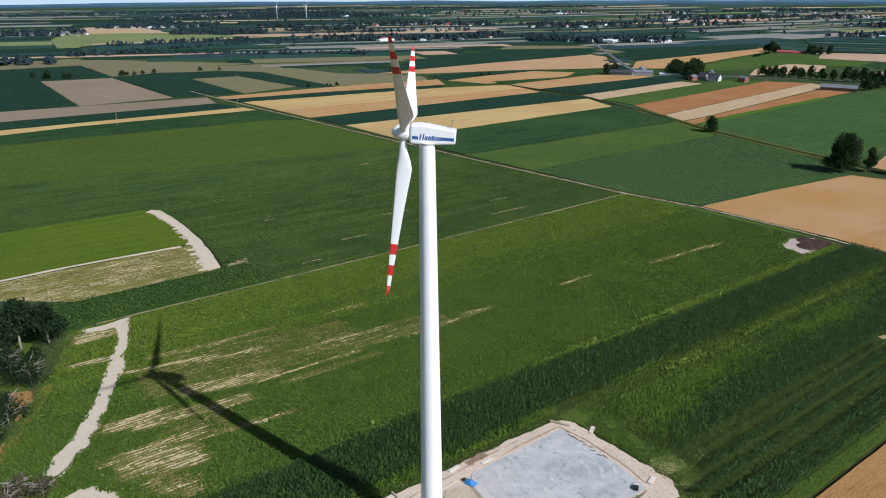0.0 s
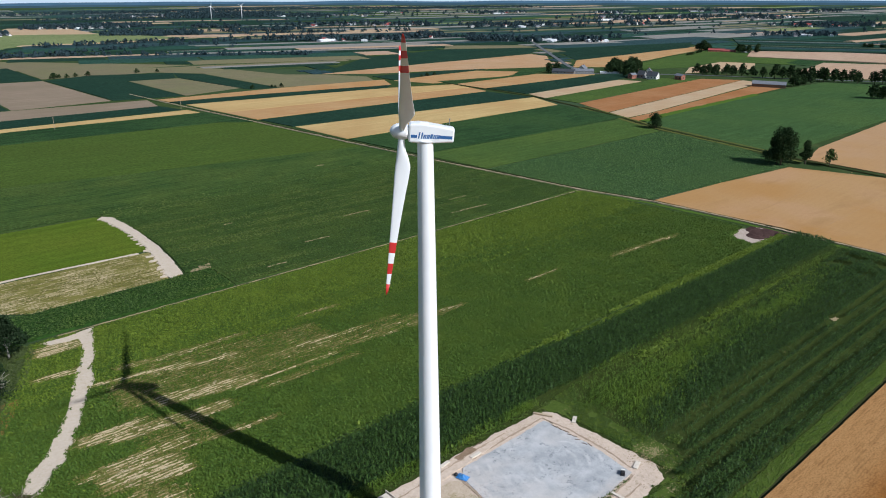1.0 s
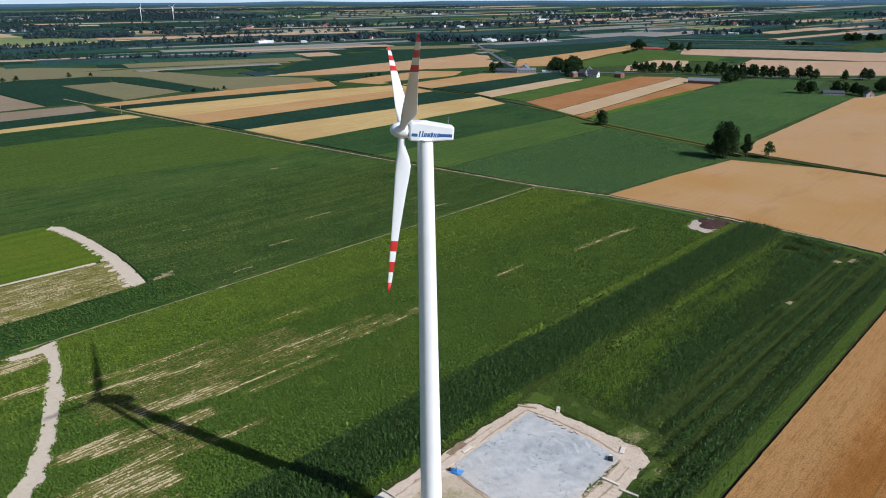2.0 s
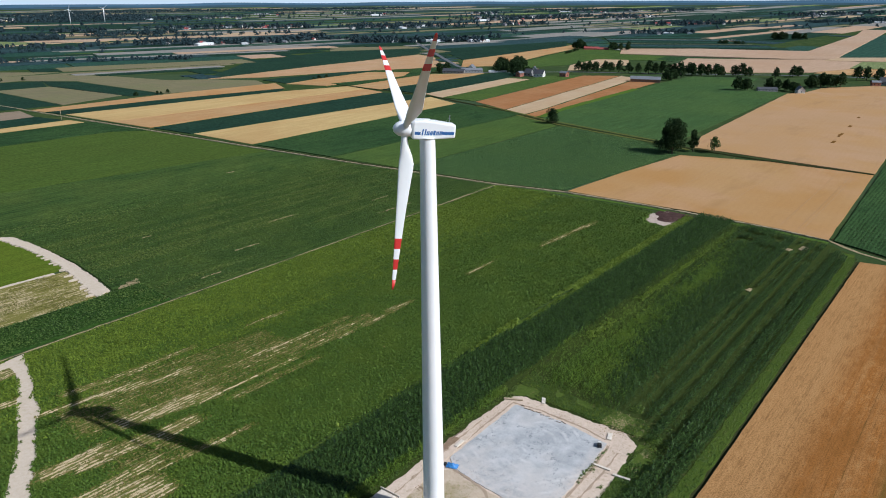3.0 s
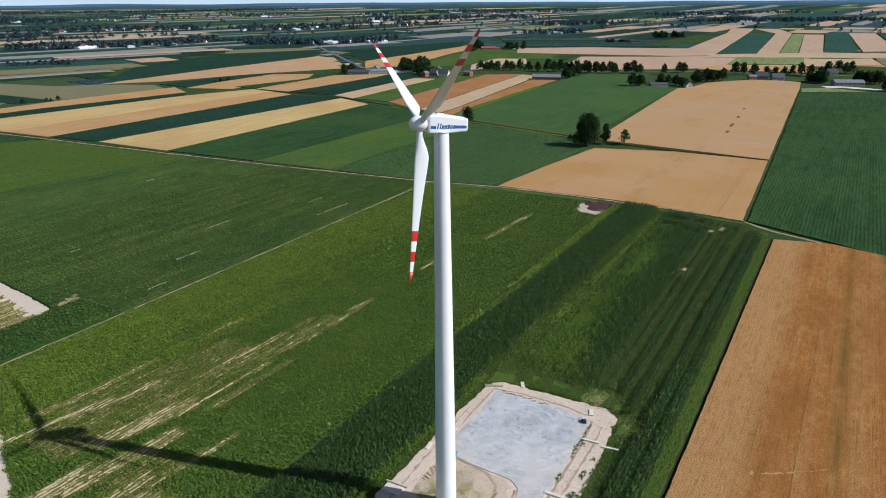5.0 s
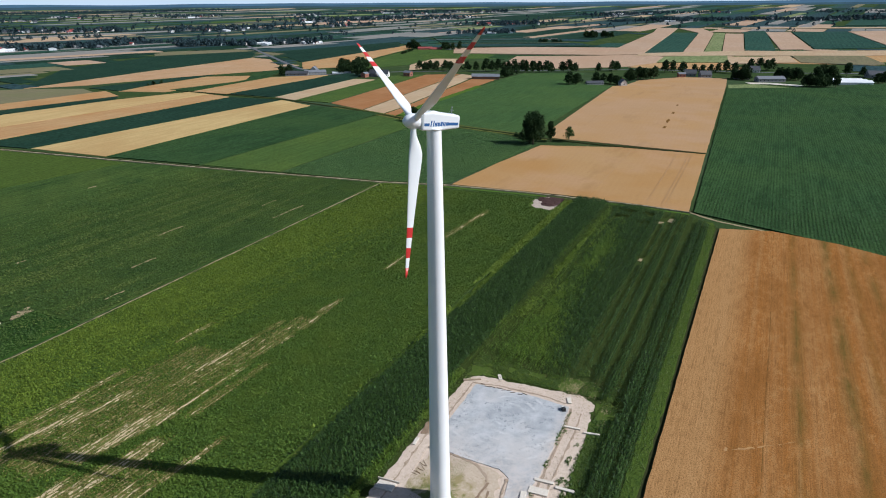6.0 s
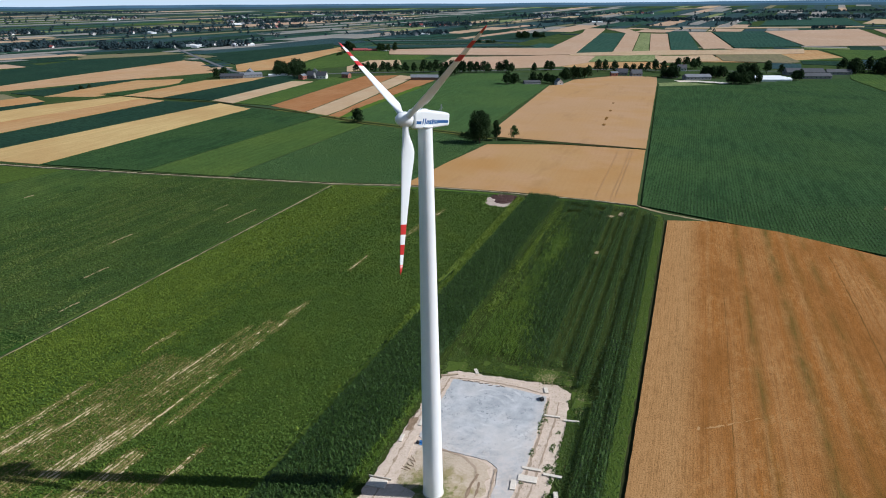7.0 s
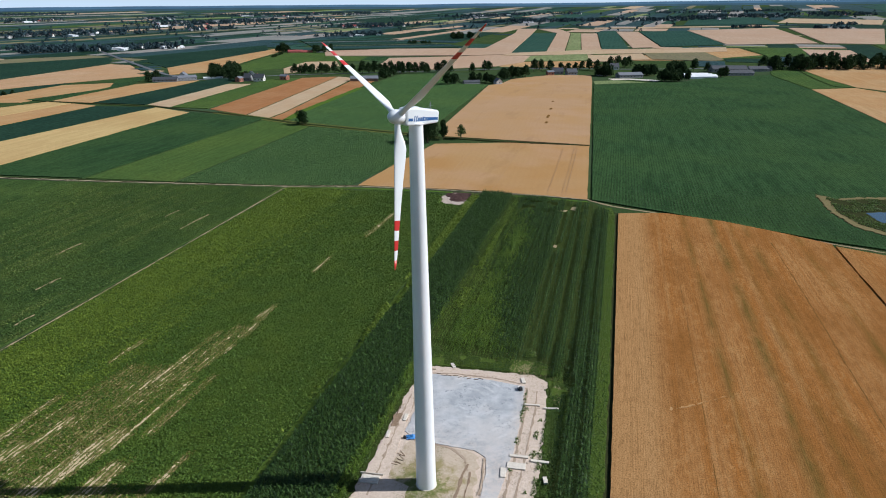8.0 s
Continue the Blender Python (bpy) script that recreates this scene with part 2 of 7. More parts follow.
def pad_material():
    """Compacted grey stone chippings: pale dusty patches, dark damp specks and curved tyre marks."""
    k = Nodes("grey_chippings", 0.9, 0.0, 0.2)
    vec = k.place()
    grain = k.noise(vec, 6.0, 4.0, 0.8)
    cloud = k.noise(vec, 0.2, 6.0, 0.72)
    dust = k.noise(vec, 0.09, 4.0, 0.6)
    shift = k.node("ShaderNodeMapping")
    shift.inputs["Location"].default_value = (-91, -79, 0)
    k.link(vec, shift.inputs["Vector"])
    ring = k.node("ShaderNodeTexWave", Scale=0.11, Distortion=9.0, Detail=3.0)
    ring.wave_type, ring.rings_direction = "RINGS", "Z"
    ring.inputs["Detail Scale"].default_value = 0.5
    k.link(shift.outputs[0], ring.inputs["Vector"])
    marks = k.maths("MULTIPLY", k.ramp(ring.outputs["Fac"], 0.72, 1.0), k.ramp(k.noise(vec, 0.11, 3.0, 0.6), 0.5, 0.62))
    col = k.mix(k.ramp(cloud, 0.4, 0.62), (0.34, 0.352, 0.362), (0.48, 0.485, 0.49))
    col = k.mix(k.maths("MULTIPLY", k.ramp(dust, 0.46, 0.64), 0.6), col, (0.57, 0.54, 0.51))
    col = k.mix(k.maths("MULTIPLY", marks, 0.5), col, (0.64, 0.63, 0.615))
    specks = k.maths("MULTIPLY", k.ramp(k.noise(vec, 0.9, 5.0, 0.85), 0.54, 0.64), k.ramp(k.noise(vec, 0.13, 3.0, 0.6), 0.47, 0.57))
    col = k.mix(k.maths("MULTIPLY", specks, 0.85), col, (0.14, 0.16, 0.17))
    col = k.mix(k.maths("MULTIPLY", k.ramp(grain, 0.48, 0.3), 0.3), col, (0.2, 0.21, 0.22))
    # sand carried in along the access side and over the long edge
    s = k.node("ShaderNodeSeparateXYZ")
    k.link(vec, s.inputs[0])
    rough_edge = k.maths("MULTIPLY", k.noise(vec, 0.35, 5.0, 0.7), 9.0)
    inward = k.ramp(k.maths("ADD", s.outputs["X"], rough_edge), 88.0, 70.0)
    sideways = k.ramp(k.maths("ADD", s.outputs["Y"], k.maths("MULTIPLY", rough_edge, 0.5)), 72.0, 68.2)
    dusted = k.maths("MULTIPLY", k.maths("MAXIMUM", inward, sideways), k.ramp(k.noise(vec, 0.8, 5.0, 0.75), 0.25, 0.7))
    col = k.mix(k.maths("MULTIPLY", dusted, 0.8), col, (0.56, 0.47, 0.395))
    k.bump(grain, 0.4, 0.1)
    return k.done(col)


def yard_material():
    """Trampled sandy yard: dry straw in patches, short turf thickening towards the tower's foot."""
    k = Nodes("yard_ground", 0.95, 0.0, 0.0)
    vec = k.place()
    shift = k.node("ShaderNodeMapping")
    shift.inputs["Location"].default_value = (-57.5, -82.5, 0)
    k.link(vec, shift.inputs["Vector"])
    away = k.node("ShaderNodeVectorMath")
    away.operation = "LENGTH"
    k.link(shift.outputs[0], away.inputs[0])
    grain = k.noise(vec, 1.6, 5.0, 0.7)
    col = k.mix(k.ramp(grain, 0.3, 0.7), (0.53, 0.435, 0.335), (0.43, 0.34, 0.245))
    straw = k.maths("ADD", k.noise(vec, 0.3, 6.0, 0.72), k.maths("MULTIPLY", k.ramp(away.outputs["Value"], 13.0, 5.0), 0.22))
    col = k.mix(k.maths("MULTIPLY", k.ramp(straw, 0.58, 0.76), 0.85), col, (0.27, 0.225, 0.095))
    turf = k.maths("ADD", k.noise(vec, 0.6, 6.0, 0.75), k.maths("MULTIPLY", k.ramp(away.outputs["Value"], 7.5, 2.5), 0.34))
    col = k.mix(k.maths("MULTIPLY", k.ramp(turf, 0.64, 0.84), 0.9), col, (0.115, 0.145, 0.038))
    k.bump(grain, 0.5, 0.2)
    return k.done(col)


def leaf_material(name, dark, light, tint=None, through=0.25, gloss=0.55, spec=0.28):
    """Leaves: each one a little different in tone, letting some light through."""
    k = Nodes(name, gloss, 0.0, spec)
    g = k.node("ShaderNodeNewGeometry")
    oi = k.node("ShaderNodeObjectInfo")
    vec = k.place()
    patch = k.noise(vec, 0.07, 3.0, 0.6)
    col = k.mix(g.outputs["Random Per Island"], dark, light)
    if tint:
        col = k.mix(k.maths("MULTIPLY", k.ramp(patch, 0.46, 0.66), 0.55), col, tint)
    col = k.mix(k.maths("MULTIPLY", oi.outputs["Random"], 0.3), col, dark)
    k.done(col)
    tr = k.node("ShaderNodeBsdfTranslucent")
    k.link(col, tr.inputs["Color"])
    mx = k.node("ShaderNodeMixShader")
    mx.inputs[0].default_value = through
    k.link(k.bsdf.outputs[0], mx.inputs[1])
    k.link(tr.outputs[0], mx.inputs[2])
    k.link(mx.outputs[0], k.tree.nodes["Material Output"].inputs["Surface"])
    return k.mat


def bare_soil_material(name, soil, weed, stubbly, pitch=0.75):
    """Ground under a crop. The attribute 'bare' says how poor the stand is: there pale soil shows in thin streaks along the rows."""
    k = Nodes(name, 0.95, 0.0, 0.1)
    at = k.node("ShaderNodeAttribute")
    at.attribute_name = "bare"
    vec = k.place()
    long = k.place(0.0, (0.11, 1.0, 1.0))
    a = k.noise(vec, 1.6, 4.0, 0.7)
    tone = k.noise(vec, 0.05, 3.0, 0.6)
    soilc = k.mix(k.ramp(a, 0.3, 0.75), soil, tuple(c * 0.75 for c in soil))
    weedc = k.mix(k.ramp(a, 0.35, 0.7), weed, tuple(c * 0.62 for c in weed))
    weedc = k.mix(k.maths("MULTIPLY", k.ramp(tone, 0.4, 0.65), 0.5), weedc, tuple(c * 1.25 for c in weed))
    poor = k.ramp(at.outputs["Fac"], 0.15, 0.5)
    weedc = k.mix(poor, weedc, stubbly)
    streak = k.maths("ADD", k.maths("MULTIPLY", k.ramp(k.noise(long, 1.6 / pitch, 3.0, 0.6), 0.3, 0.7), 0.75), k.maths("MULTIPLY", k.rows(vec, pitch), 0.25))
    level = k.maths("SUBTRACT", k.maths("ADD", streak, k.maths("MULTIPLY", at.outputs["Fac"], 0.62)), 0.99)
    k.bump(a, 0.5, 0.2)
    return k.done(k.mix(k.ramp(level, -0.03, 0.05), weedc, soilc))


ground_grass = ground_material()
sand_pale = sand_material("sand_pale", (0.58, 0.50, 0.41), (0.50, 0.41, 0.31), (0.45, 0.38, 0.28))
sand_rubble = sand_material("sand_rubble", (0.50, 0.42, 0.36), (0.36, 0.29, 0.24), (0.17, 0.13, 0.11))
sand_earth = sand_material("sand_earth", (0.63, 0.52, 0.425), (0.50, 0.395, 0.305), (0.40, 0.31, 0.22))
sand_track = sand_material("sand_track", (0.42, 0.34, 0.23), (0.30, 0.25, 0.15), (0.12, 0.13, 0.05))
sand_weedy = sand_material("sand_weedy", (0.38, 0.30, 0.19), (0.26, 0.21, 0.11), (0.10, 0.12, 0.035))
weedy_grass = sand_material("weedy_grass", (0.052, 0.085, 0.016), (0.080, 0.115, 0.024), (0.13, 0.122, 0.048))
rut_brown = sand_material("rut_brown", (0.33, 0.25, 0.18), (0.40, 0.31, 0.23), (0.22, 0.16, 0.10))
rut_dark = sand_material("rut_dark", (0.21, 0.145, 0.095), (0.29, 0.21, 0.145), (0.13, 0.085, 0.05))
balk_green = sand_material("balk_green", (0.052, 0.088, 0.016), (0.075, 0.112, 0.02), (0.12, 0.125, 0.035))
yard_sand = sand_material("yard_sand", (0.52, 0.43, 0.33), (0.42, 0.335, 0.235), (0.22, 0.19, 0.08))
rust_grass = sand_material("rust_grass", (0.22, 0.125, 0.042), (0.30, 0.18, 0.07), (0.13, 0.12, 0.035))
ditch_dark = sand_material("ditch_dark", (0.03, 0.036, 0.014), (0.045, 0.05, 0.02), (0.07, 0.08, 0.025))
verge_green = sand_material("verge_green", (0.08, 0.13, 0.022), (0.055, 0.10, 0.02), (0.12, 0.14, 0.03))
bank_grass = sand_material("bank_grass", (0.085, 0.115, 0.025), (0.13, 0.125, 0.045), (0.04, 0.065, 0.018))
ash_dark = sand_material("ash_dark", (0.050, 0.030, 0.028), (0.085, 0.052, 0.046), (0.03, 0.022, 0.024))
chippings = pad_material()
yard_ground = yard_material()
olive_stalk = plain_material("olive_stalk", (0.13, 0.070, 0.022), (0.20, 0.100, 0.028), 1.0, 0.95, spec=0.0)
bank_sand = sand_material("bank_sand", (0.22, 0.175, 0.085), (0.15, 0.13, 0.06), (0.08, 0.09, 0.03))
lime_bank = sand_material("lime_bank", (0.085, 0.135, 0.022), (0.06, 0.115, 0.022), (0.12, 0.14, 0.03))
asphalt = plain_material("asphalt", (0.09, 0.095, 0.10), (0.12, 0.125, 0.13), 1.0, 0.85)
concrete = plain_material("concrete", (0.70, 0.635, 0.54), (0.55, 0.49, 0.41), 2.0, 0.85)
timber = plain_material("timber", (0.46, 0.37, 0.26), (0.36, 0.28, 0.19), 3.0, 0.8)
plank_tan = plain_material("plank_tan", (0.38, 0.25, 0.15), (0.28, 0.18, 0.11), 3.0, 0.85)
timber_dark = plain_material("timber_dark", (0.12, 0.085, 0.06), (0.18, 0.13, 0.09), 3.0, 0.8)
tower_white = plain_material("tower_white", (0.90, 0.91, 0.915), (0.87, 0.88, 0.89), 0.5, 0.28, relief=0.02, spec=0.8)
blade_white = plain_material("blade_white", (0.86, 0.87, 0.87), (0.83, 0.84, 0.84), 0.4, 0.35, relief=0.02, spec=0.5)
blade_red = plain_material("blade_red", (0.62, 0.035, 0.03), (0.55, 0.03, 0.028), 0.6, 0.4, relief=0.02, spec=0.5)
logo_blue = plain_material("logo_blue", (0.035, 0.12, 0.32), (0.04, 0.13, 0.34), 1.0, 0.45, relief=0.02)
steel_grey = plain_material("steel_grey", (0.35, 0.36, 0.38), (0.28, 0.29, 0.31), 2.0, 0.4, 0.7)
rubber_black = plain_material("rubber_black", (0.02, 0.02, 0.022), (0.035, 0.035, 0.035), 3.0, 0.6)
tarp_blue = plain_material("tarp_blue", (0.02, 0.13, 0.42), (0.09, 0.30, 0.60), 1.5, 0.4)
bark = plain_material("bark", (0.09, 0.065, 0.045), (0.14, 0.11, 0.08), 2.0, 0.9)
bark_pale = plain_material("bark_pale", (0.42, 0.38, 0.33), (0.28, 0.25, 0.21), 2.0, 0.9)
water_blue = plain_material("water_blue", (0.02, 0.05, 0.08), (0.025, 0.06, 0.09), 0.5, 0.05, relief=0.02, spec=0.6)
roof_dark = plain_material("roof_dark", (0.045, 0.05, 0.06), (0.07, 0.075, 0.085), 0.6, 0.7)
roof_grey = plain_material("roof_grey", (0.13, 0.14, 0.16), (0.19, 0.20, 0.22), 0.6, 0.75)
roof_red = plain_material("roof_red", (0.32, 0.075, 0.065), (0.27, 0.065, 0.06), 0.6, 0.7)
roof_white = plain_material("roof_white", (0.78, 0.79, 0.80), (0.68, 0.70, 0.72), 0.4, 0.5)
wall_white = plain_material("wall_white", (0.72, 0.70, 0.66), (0.62, 0.60, 0.56), 0.6, 0.8)
wall_grey = plain_material("wall_grey", (0.30, 0.30, 0.30), (0.22, 0.22, 0.22), 0.6, 0.8)
wall_brick = plain_material("wall_brick", (0.34, 0.14, 0.09), (0.26, 0.11, 0.08), 0.6, 0.85)
glass_dark = plain_material("glass_dark", (0.03, 0.035, 0.04), (0.04, 0.045, 0.05), 1.0, 0.1, spec=0.6)
corn_leaf = leaf_material("corn_leaf", (0.007, 0.021, 0.006), (0.069, 0.130, 0.027), through=0.2, gloss=0.55, spec=0.18)
corn_leaf_pale = leaf_material("corn_leaf_pale", (0.042, 0.084, 0.010), (0.162, 0.256, 0.029), (0.155, 0.222, 0.022), gloss=0.5, spec=0.22)
maize_young = leaf_material("maize_young", (0.024, 0.054, 0.014), (0.096, 0.160, 0.034), (0.106, 0.158, 0.027), through=0.15, gloss=0.7, spec=0.18)
maize_young_pale = leaf_material("maize_young_pale", (0.060, 0.092, 0.016), (0.155, 0.200, 0.036), through=0.15)
bean_leaf = leaf_material("bean_leaf", (0.040, 0.078, 0.010), (0.100, 0.170, 0.021), (0.110, 0.158, 0.016), through=0.06, gloss=0.7, spec=0.2)
bean_leaf_dry = leaf_material("bean_leaf_dry", (0.105, 0.112, 0.02), (0.205, 0.185, 0.042), (0.20, 0.17, 0.045), through=0.12)
bean_leaf_light = leaf_material("bean_leaf_light", (0.060, 0.100, 0.010), (0.165, 0.232, 0.022), (0.145, 0.196, 0.018), through=0.06, gloss=0.7, spec=0.2)
beet_leaf = leaf_material("beet_leaf", (0.046, 0.102, 0.032), (0.138, 0.222, 0.066), through=0.15, gloss=0.6, spec=0.2)
weed_leaf = leaf_material("weed_leaf", (0.100, 0.160, 0.014), (0.195, 0.262, 0.026))
grass_blade = leaf_material("grass_blade", (0.05, 0.098, 0.014), (0.115, 0.185, 0.026), (0.15, 0.18, 0.04))
# leaves lightened and blued, aerial haze put into their colour
far_leaf_haze = leaf_material("far_leaf_haze", (0.026, 0.048, 0.055), (0.046, 0.076, 0.086), gloss=0.9, spec=0.1)
tree_leaf = leaf_material("tree_leaf", (0.012, 0.029, 0.012), (0.048, 0.078, 0.026), gloss=0.9, spec=0.08)
tree_leaf_light = leaf_material("tree_leaf_light", (0.03, 0.06, 0.016), (0.075, 0.115, 0.03), gloss=0.85, spec=0.12)
pine_leaf = leaf_material("pine_leaf", (0.013, 0.029, 0.010), (0.038, 0.060, 0.030), gloss=0.9, spec=0.08)
dry_tuft = leaf_material("dry_tuft", (0.12, 0.15, 0.035), (0.24, 0.25, 0.08), gloss=0.8)
thicket_blade = leaf_material("thicket_blade", (0.060, 0.088, 0.030), (0.130, 0.160, 0.058), gloss=0.8, spec=0.1)
bramble_leaf = leaf_material("bramble_leaf", (0.055, 0.050, 0.028), (0.170, 0.140, 0.085), gloss=0.9, spec=0.05)
tan_line = plain_material("tan_line", (0.33, 0.195, 0.09), (0.38, 0.23, 0.11), 1.0, 0.95)


# ---------- lie of the land ----------
AZIMUTH = (-180, -120, -40, -19, 18, 50, 70, 87, 120, 180)
FAR_RISE = (0, 60, 140, 116, 56, 17, -5, -28, -40, 0)


def lie(x, y):
    """Height of the ground: level for a kilometre round, then rising gently to one side and sinking to the other."""
    r = math.hypot(x, y - 30)
    if r <= 1000:
        return 0.0
    return float(np.interp(math.degrees(math.atan2(y - 30, x)), AZIMUTH, FAR_RISE)) * (r - 1000) / 3900


# ---------- building helpers ----------
def mesh_of(name, verts, faces, material, smooth=False):
    me = bpy.data.meshes.new(name)
    me.from_pydata([tuple(v) for v in verts], [], [tuple(f) for f in faces])
    me.materials.append(material)
    if smooth:
        me.polygons.foreach_set("use_smooth", [True] * len(me.polygons))
    me.update()
    return me


def from_bmesh(name, bm, material, smooth=False):
    me = bpy.data.meshes.new(name)
    bmesh.ops.recalc_face_normals(bm, faces=bm.faces[:])
    bm.to_mesh(me)
    bm.free()
    for m in material if isinstance(material, (list, tuple)) else (material,):
        me.materials.append(m)
    if smooth:
        me.polygons.foreach_set("use_smooth", [len(p.vertices) <= 4 for p in me.polygons])
    return me


def part(name, bm, material, parent, label="", smooth=False):
    """Links a bmesh or a mesh as one object under a thing."""
    me = bm if isinstance(bm, bpy.types.Mesh) else from_bmesh(name, bm, material, smooth)
    ob = new(name, me)
    ob.parent = parent
    return tagged(ob, label)


def empty(name, x, y, z=0.0, rz=0.0):
    ob = new(name)
    ob.empty_display_size = 0.5
    ob.matrix_world = pose(x, y, z + lie(x, y), 0, 0, rz)
    return ob


def box(bm, x0, y0, z0, x1, y1, z1, bevel=0.0):
    r = bmesh.ops.create_cube(bm, size=1.0)
    vs = r["verts"]
    for v in vs:
        v.co = Vector((x0 + (v.co.x + 0.5) * (x1 - x0), y0 + (v.co.y + 0.5) * (y1 - y0), z0 + (v.co.z + 0.5) * (z1 - z0)))
    if bevel:
        es = list({e for v in vs for e in v.link_edges})
        bmesh.ops.bevel(bm, geom=es, offset=bevel, segments=1, affect="EDGES")
    return bm


def solid_box(*a, **k):
    return box(bmesh.new(), *a, **k)


def ring_loft(bm, rings, caps=True):
    """Skins closed rings of equal length, with caps at both ends unless told otherwise."""
    rows = [[bm.verts.new(p) for p in ring] for ring in rings]
    n = len(rows[0])
    for a, b in zip(rows, rows[1:]):
        for i in range(n):
            bm.faces.new((a[i], a[(i + 1) % n], b[(i + 1) % n], b[i]))
    if caps:
        bm.faces.new(rows[0][::-1])
        bm.faces.new(rows[-1])
    return bm


def slab_mesh(name, corners, z0, z1, material, ragged=0.0, step=0.0):
    """A flat plate with the given outline; ragged edges wander by that many metres, with a point each step metres."""
    pts = []
    n = len(corners)
    for i in range(n):
        a, b = Vector(corners[i]), Vector(corners[(i + 1) % n])
        m = max(1, int((b - a).length / step)) if step else 1
        for j in range(m):
            p = a.lerp(b, j / m)
            if ragged and (j or m == 1):
                nrm = Vector((-(b - a).y, (b - a).x)).normalized()
                p = p + nrm * ragged * (noise.noise((p.x * 0.35, p.y * 0.35, 7.1)) + 0.6 * noise.noise((p.x * 1.1, p.y * 1.1, 2.3)))
            pts.append(p)
    bm = bmesh.new()
    top = [bm.verts.new((p.x, p.y, z1 + lie(p.x, p.y))) for p in pts]
    low = [bm.verts.new((p.x, p.y, z0 + lie(p.x, p.y))) for p in pts]
    f = bm.faces.new(top)
    f.normal_update()
    if f.normal.z < 0:
        f.normal_flip()
    for i in range(len(pts)):
        bm.faces.new((top[i], low[i], low[(i + 1) % len(pts)], top[(i + 1) % len(pts)]))
    bmesh.ops.triangulate(bm, faces=[g for g in bm.faces if len(g.verts) > 4])
    return from_bmesh(name, bm, material)


LIFT = [0]


def field(corners, height, material, label, name="crop_field", group="", ragged=0.35, step=10.0, base=-0.05):
    LIFT[0] += 1
    height = 0.55 * height + 0.004 * (LIFT[0] % 60)
    ob = new(name, slab_mesh(name, corners, base, height, material, ragged, step))
    return tagged(ob, label, "field", group, "structure")


def ribbon(name, points, width, z, material, label, ragged=0.4, thick=0.08, step=3.0, category="track", kind="structure"):
    """A strip of ground along a line, as one plate of uneven width."""
    pts = []
    for a, b in zip(points, points[1:]):
        a, b = Vector(a), Vector(b)
        m = max(1, int((b - a).length / step))
        pts += [(a.lerp(b, j / m), (b - a).normalized()) for j in range(m)]
    pts.append((Vector(points[-1]), (Vector(points[-1]) - Vector(points[-2])).normalized()))
    verts, faces = [], []
    for i, (p, d) in enumerate(pts):
        nrm = Vector((-d.y, d.x))
        for s in (-1, 1):
            w = width / 2 + ragged * (noise.noise((p.x * 0.5, p.y * 0.5, 3.0 * s)) + 0.6 * noise.noise((p.x * 1.7, p.y * 1.7, 5.0 * s)))
            q = p + nrm * s * w
            h = z + lie(q.x, q.y)
            verts += [(q.x, q.y, h), (q.x, q.y, h - thick)]
        if i:
            o = 4 * (i - 1)
            faces += [(o, o + 2, o + 6, o + 4), (o + 1, o, o + 4, o + 5), (o + 2, o + 3, o + 7, o + 6)]
    return tagged(new(name, mesh_of(name, verts, faces, material)), label, category, "", kind)


def scatter(name, shapes, where, turn, size, material):
    """Joins many copies of small shapes (verts, faces of equal corner count) into one mesh."""
    rng = np.random.default_rng(len(where))
    pick = rng.integers(0, len(shapes), len(where))
    all_v, all_f, start = [], [], 0
    for s, (v, f) in enumerate(shapes):
        idx = np.nonzero(pick == s)[0]
        if not len(idx):
            continue
        c, sn, sc = np.cos(turn[idx]), np.sin(turn[idx]), size[idx]
        x = (v[None, :, 0] * c[:, None] - v[None, :, 1] * sn[:, None]) * sc[:, None] + where[idx, 0][:, None]
        y = (v[None, :, 0] * sn[:, None] + v[None, :, 1] * c[:, None]) * sc[:, None] + where[idx, 1][:, None]
        z = v[None, :, 2] * sc[:, None] + where[idx, 2][:, None]
        all_v.append(np.stack((x, y, z), -1).reshape(-1, 3))
        all_f.append((f[None] + (np.arange(len(idx)) * len(v))[:, None, None] + start).reshape(-1, f.shape[1]))
        start += len(idx) * len(v)
    v, f = np.concatenate(all_v), np.concatenate(all_f)
    me = bpy.data.meshes.new(name)
    me.vertices.add(len(v))
    me.vertices.foreach_set("co", v.astype(np.float32).ravel())
    me.loops.add(f.size)
    me.loops.foreach_set("vertex_index", f.astype(np.int32).ravel())
    me.polygons.add(len(f))
    me.polygons.foreach_set("loop_start", np.arange(0, f.size, f.shape[1], dtype=np.int32))
    me.materials.append(material)
    me.update(calc_edges=True)
    return me


# ---------- ground ----------
def ground_disc(radius):
    verts, faces = [(0, 30, 0)], []
    rings, n = (60, 150, 320, 650, 1000, 1200, 1450, 1750, 2100, 2500, 3000, 3600, 4200, radius), 240
    for r in rings:
        for i in range(n):
            x, y = r * math.cos(2 * math.pi * i / n), 30 + r * math.sin(2 * math.pi * i / n)
            verts.append((x, y, lie(x, y)))
    for i in range(n):
        faces.append((0, 1 + i, 1 + (i + 1) % n))
    for k in range(len(rings) - 1):
        a, b = 1 + k * n, 1 + (k + 1) * n
        faces += [(a + i, b + i, b + (i + 1) % n, a + (i + 1) % n) for i in range(n)]
    return mesh_of("ground", verts, faces, ground_grass)


tagged(new("ground", ground_disc(4900)), "flat grassy farmland reaching to the horizon", "ground", "", "structure")

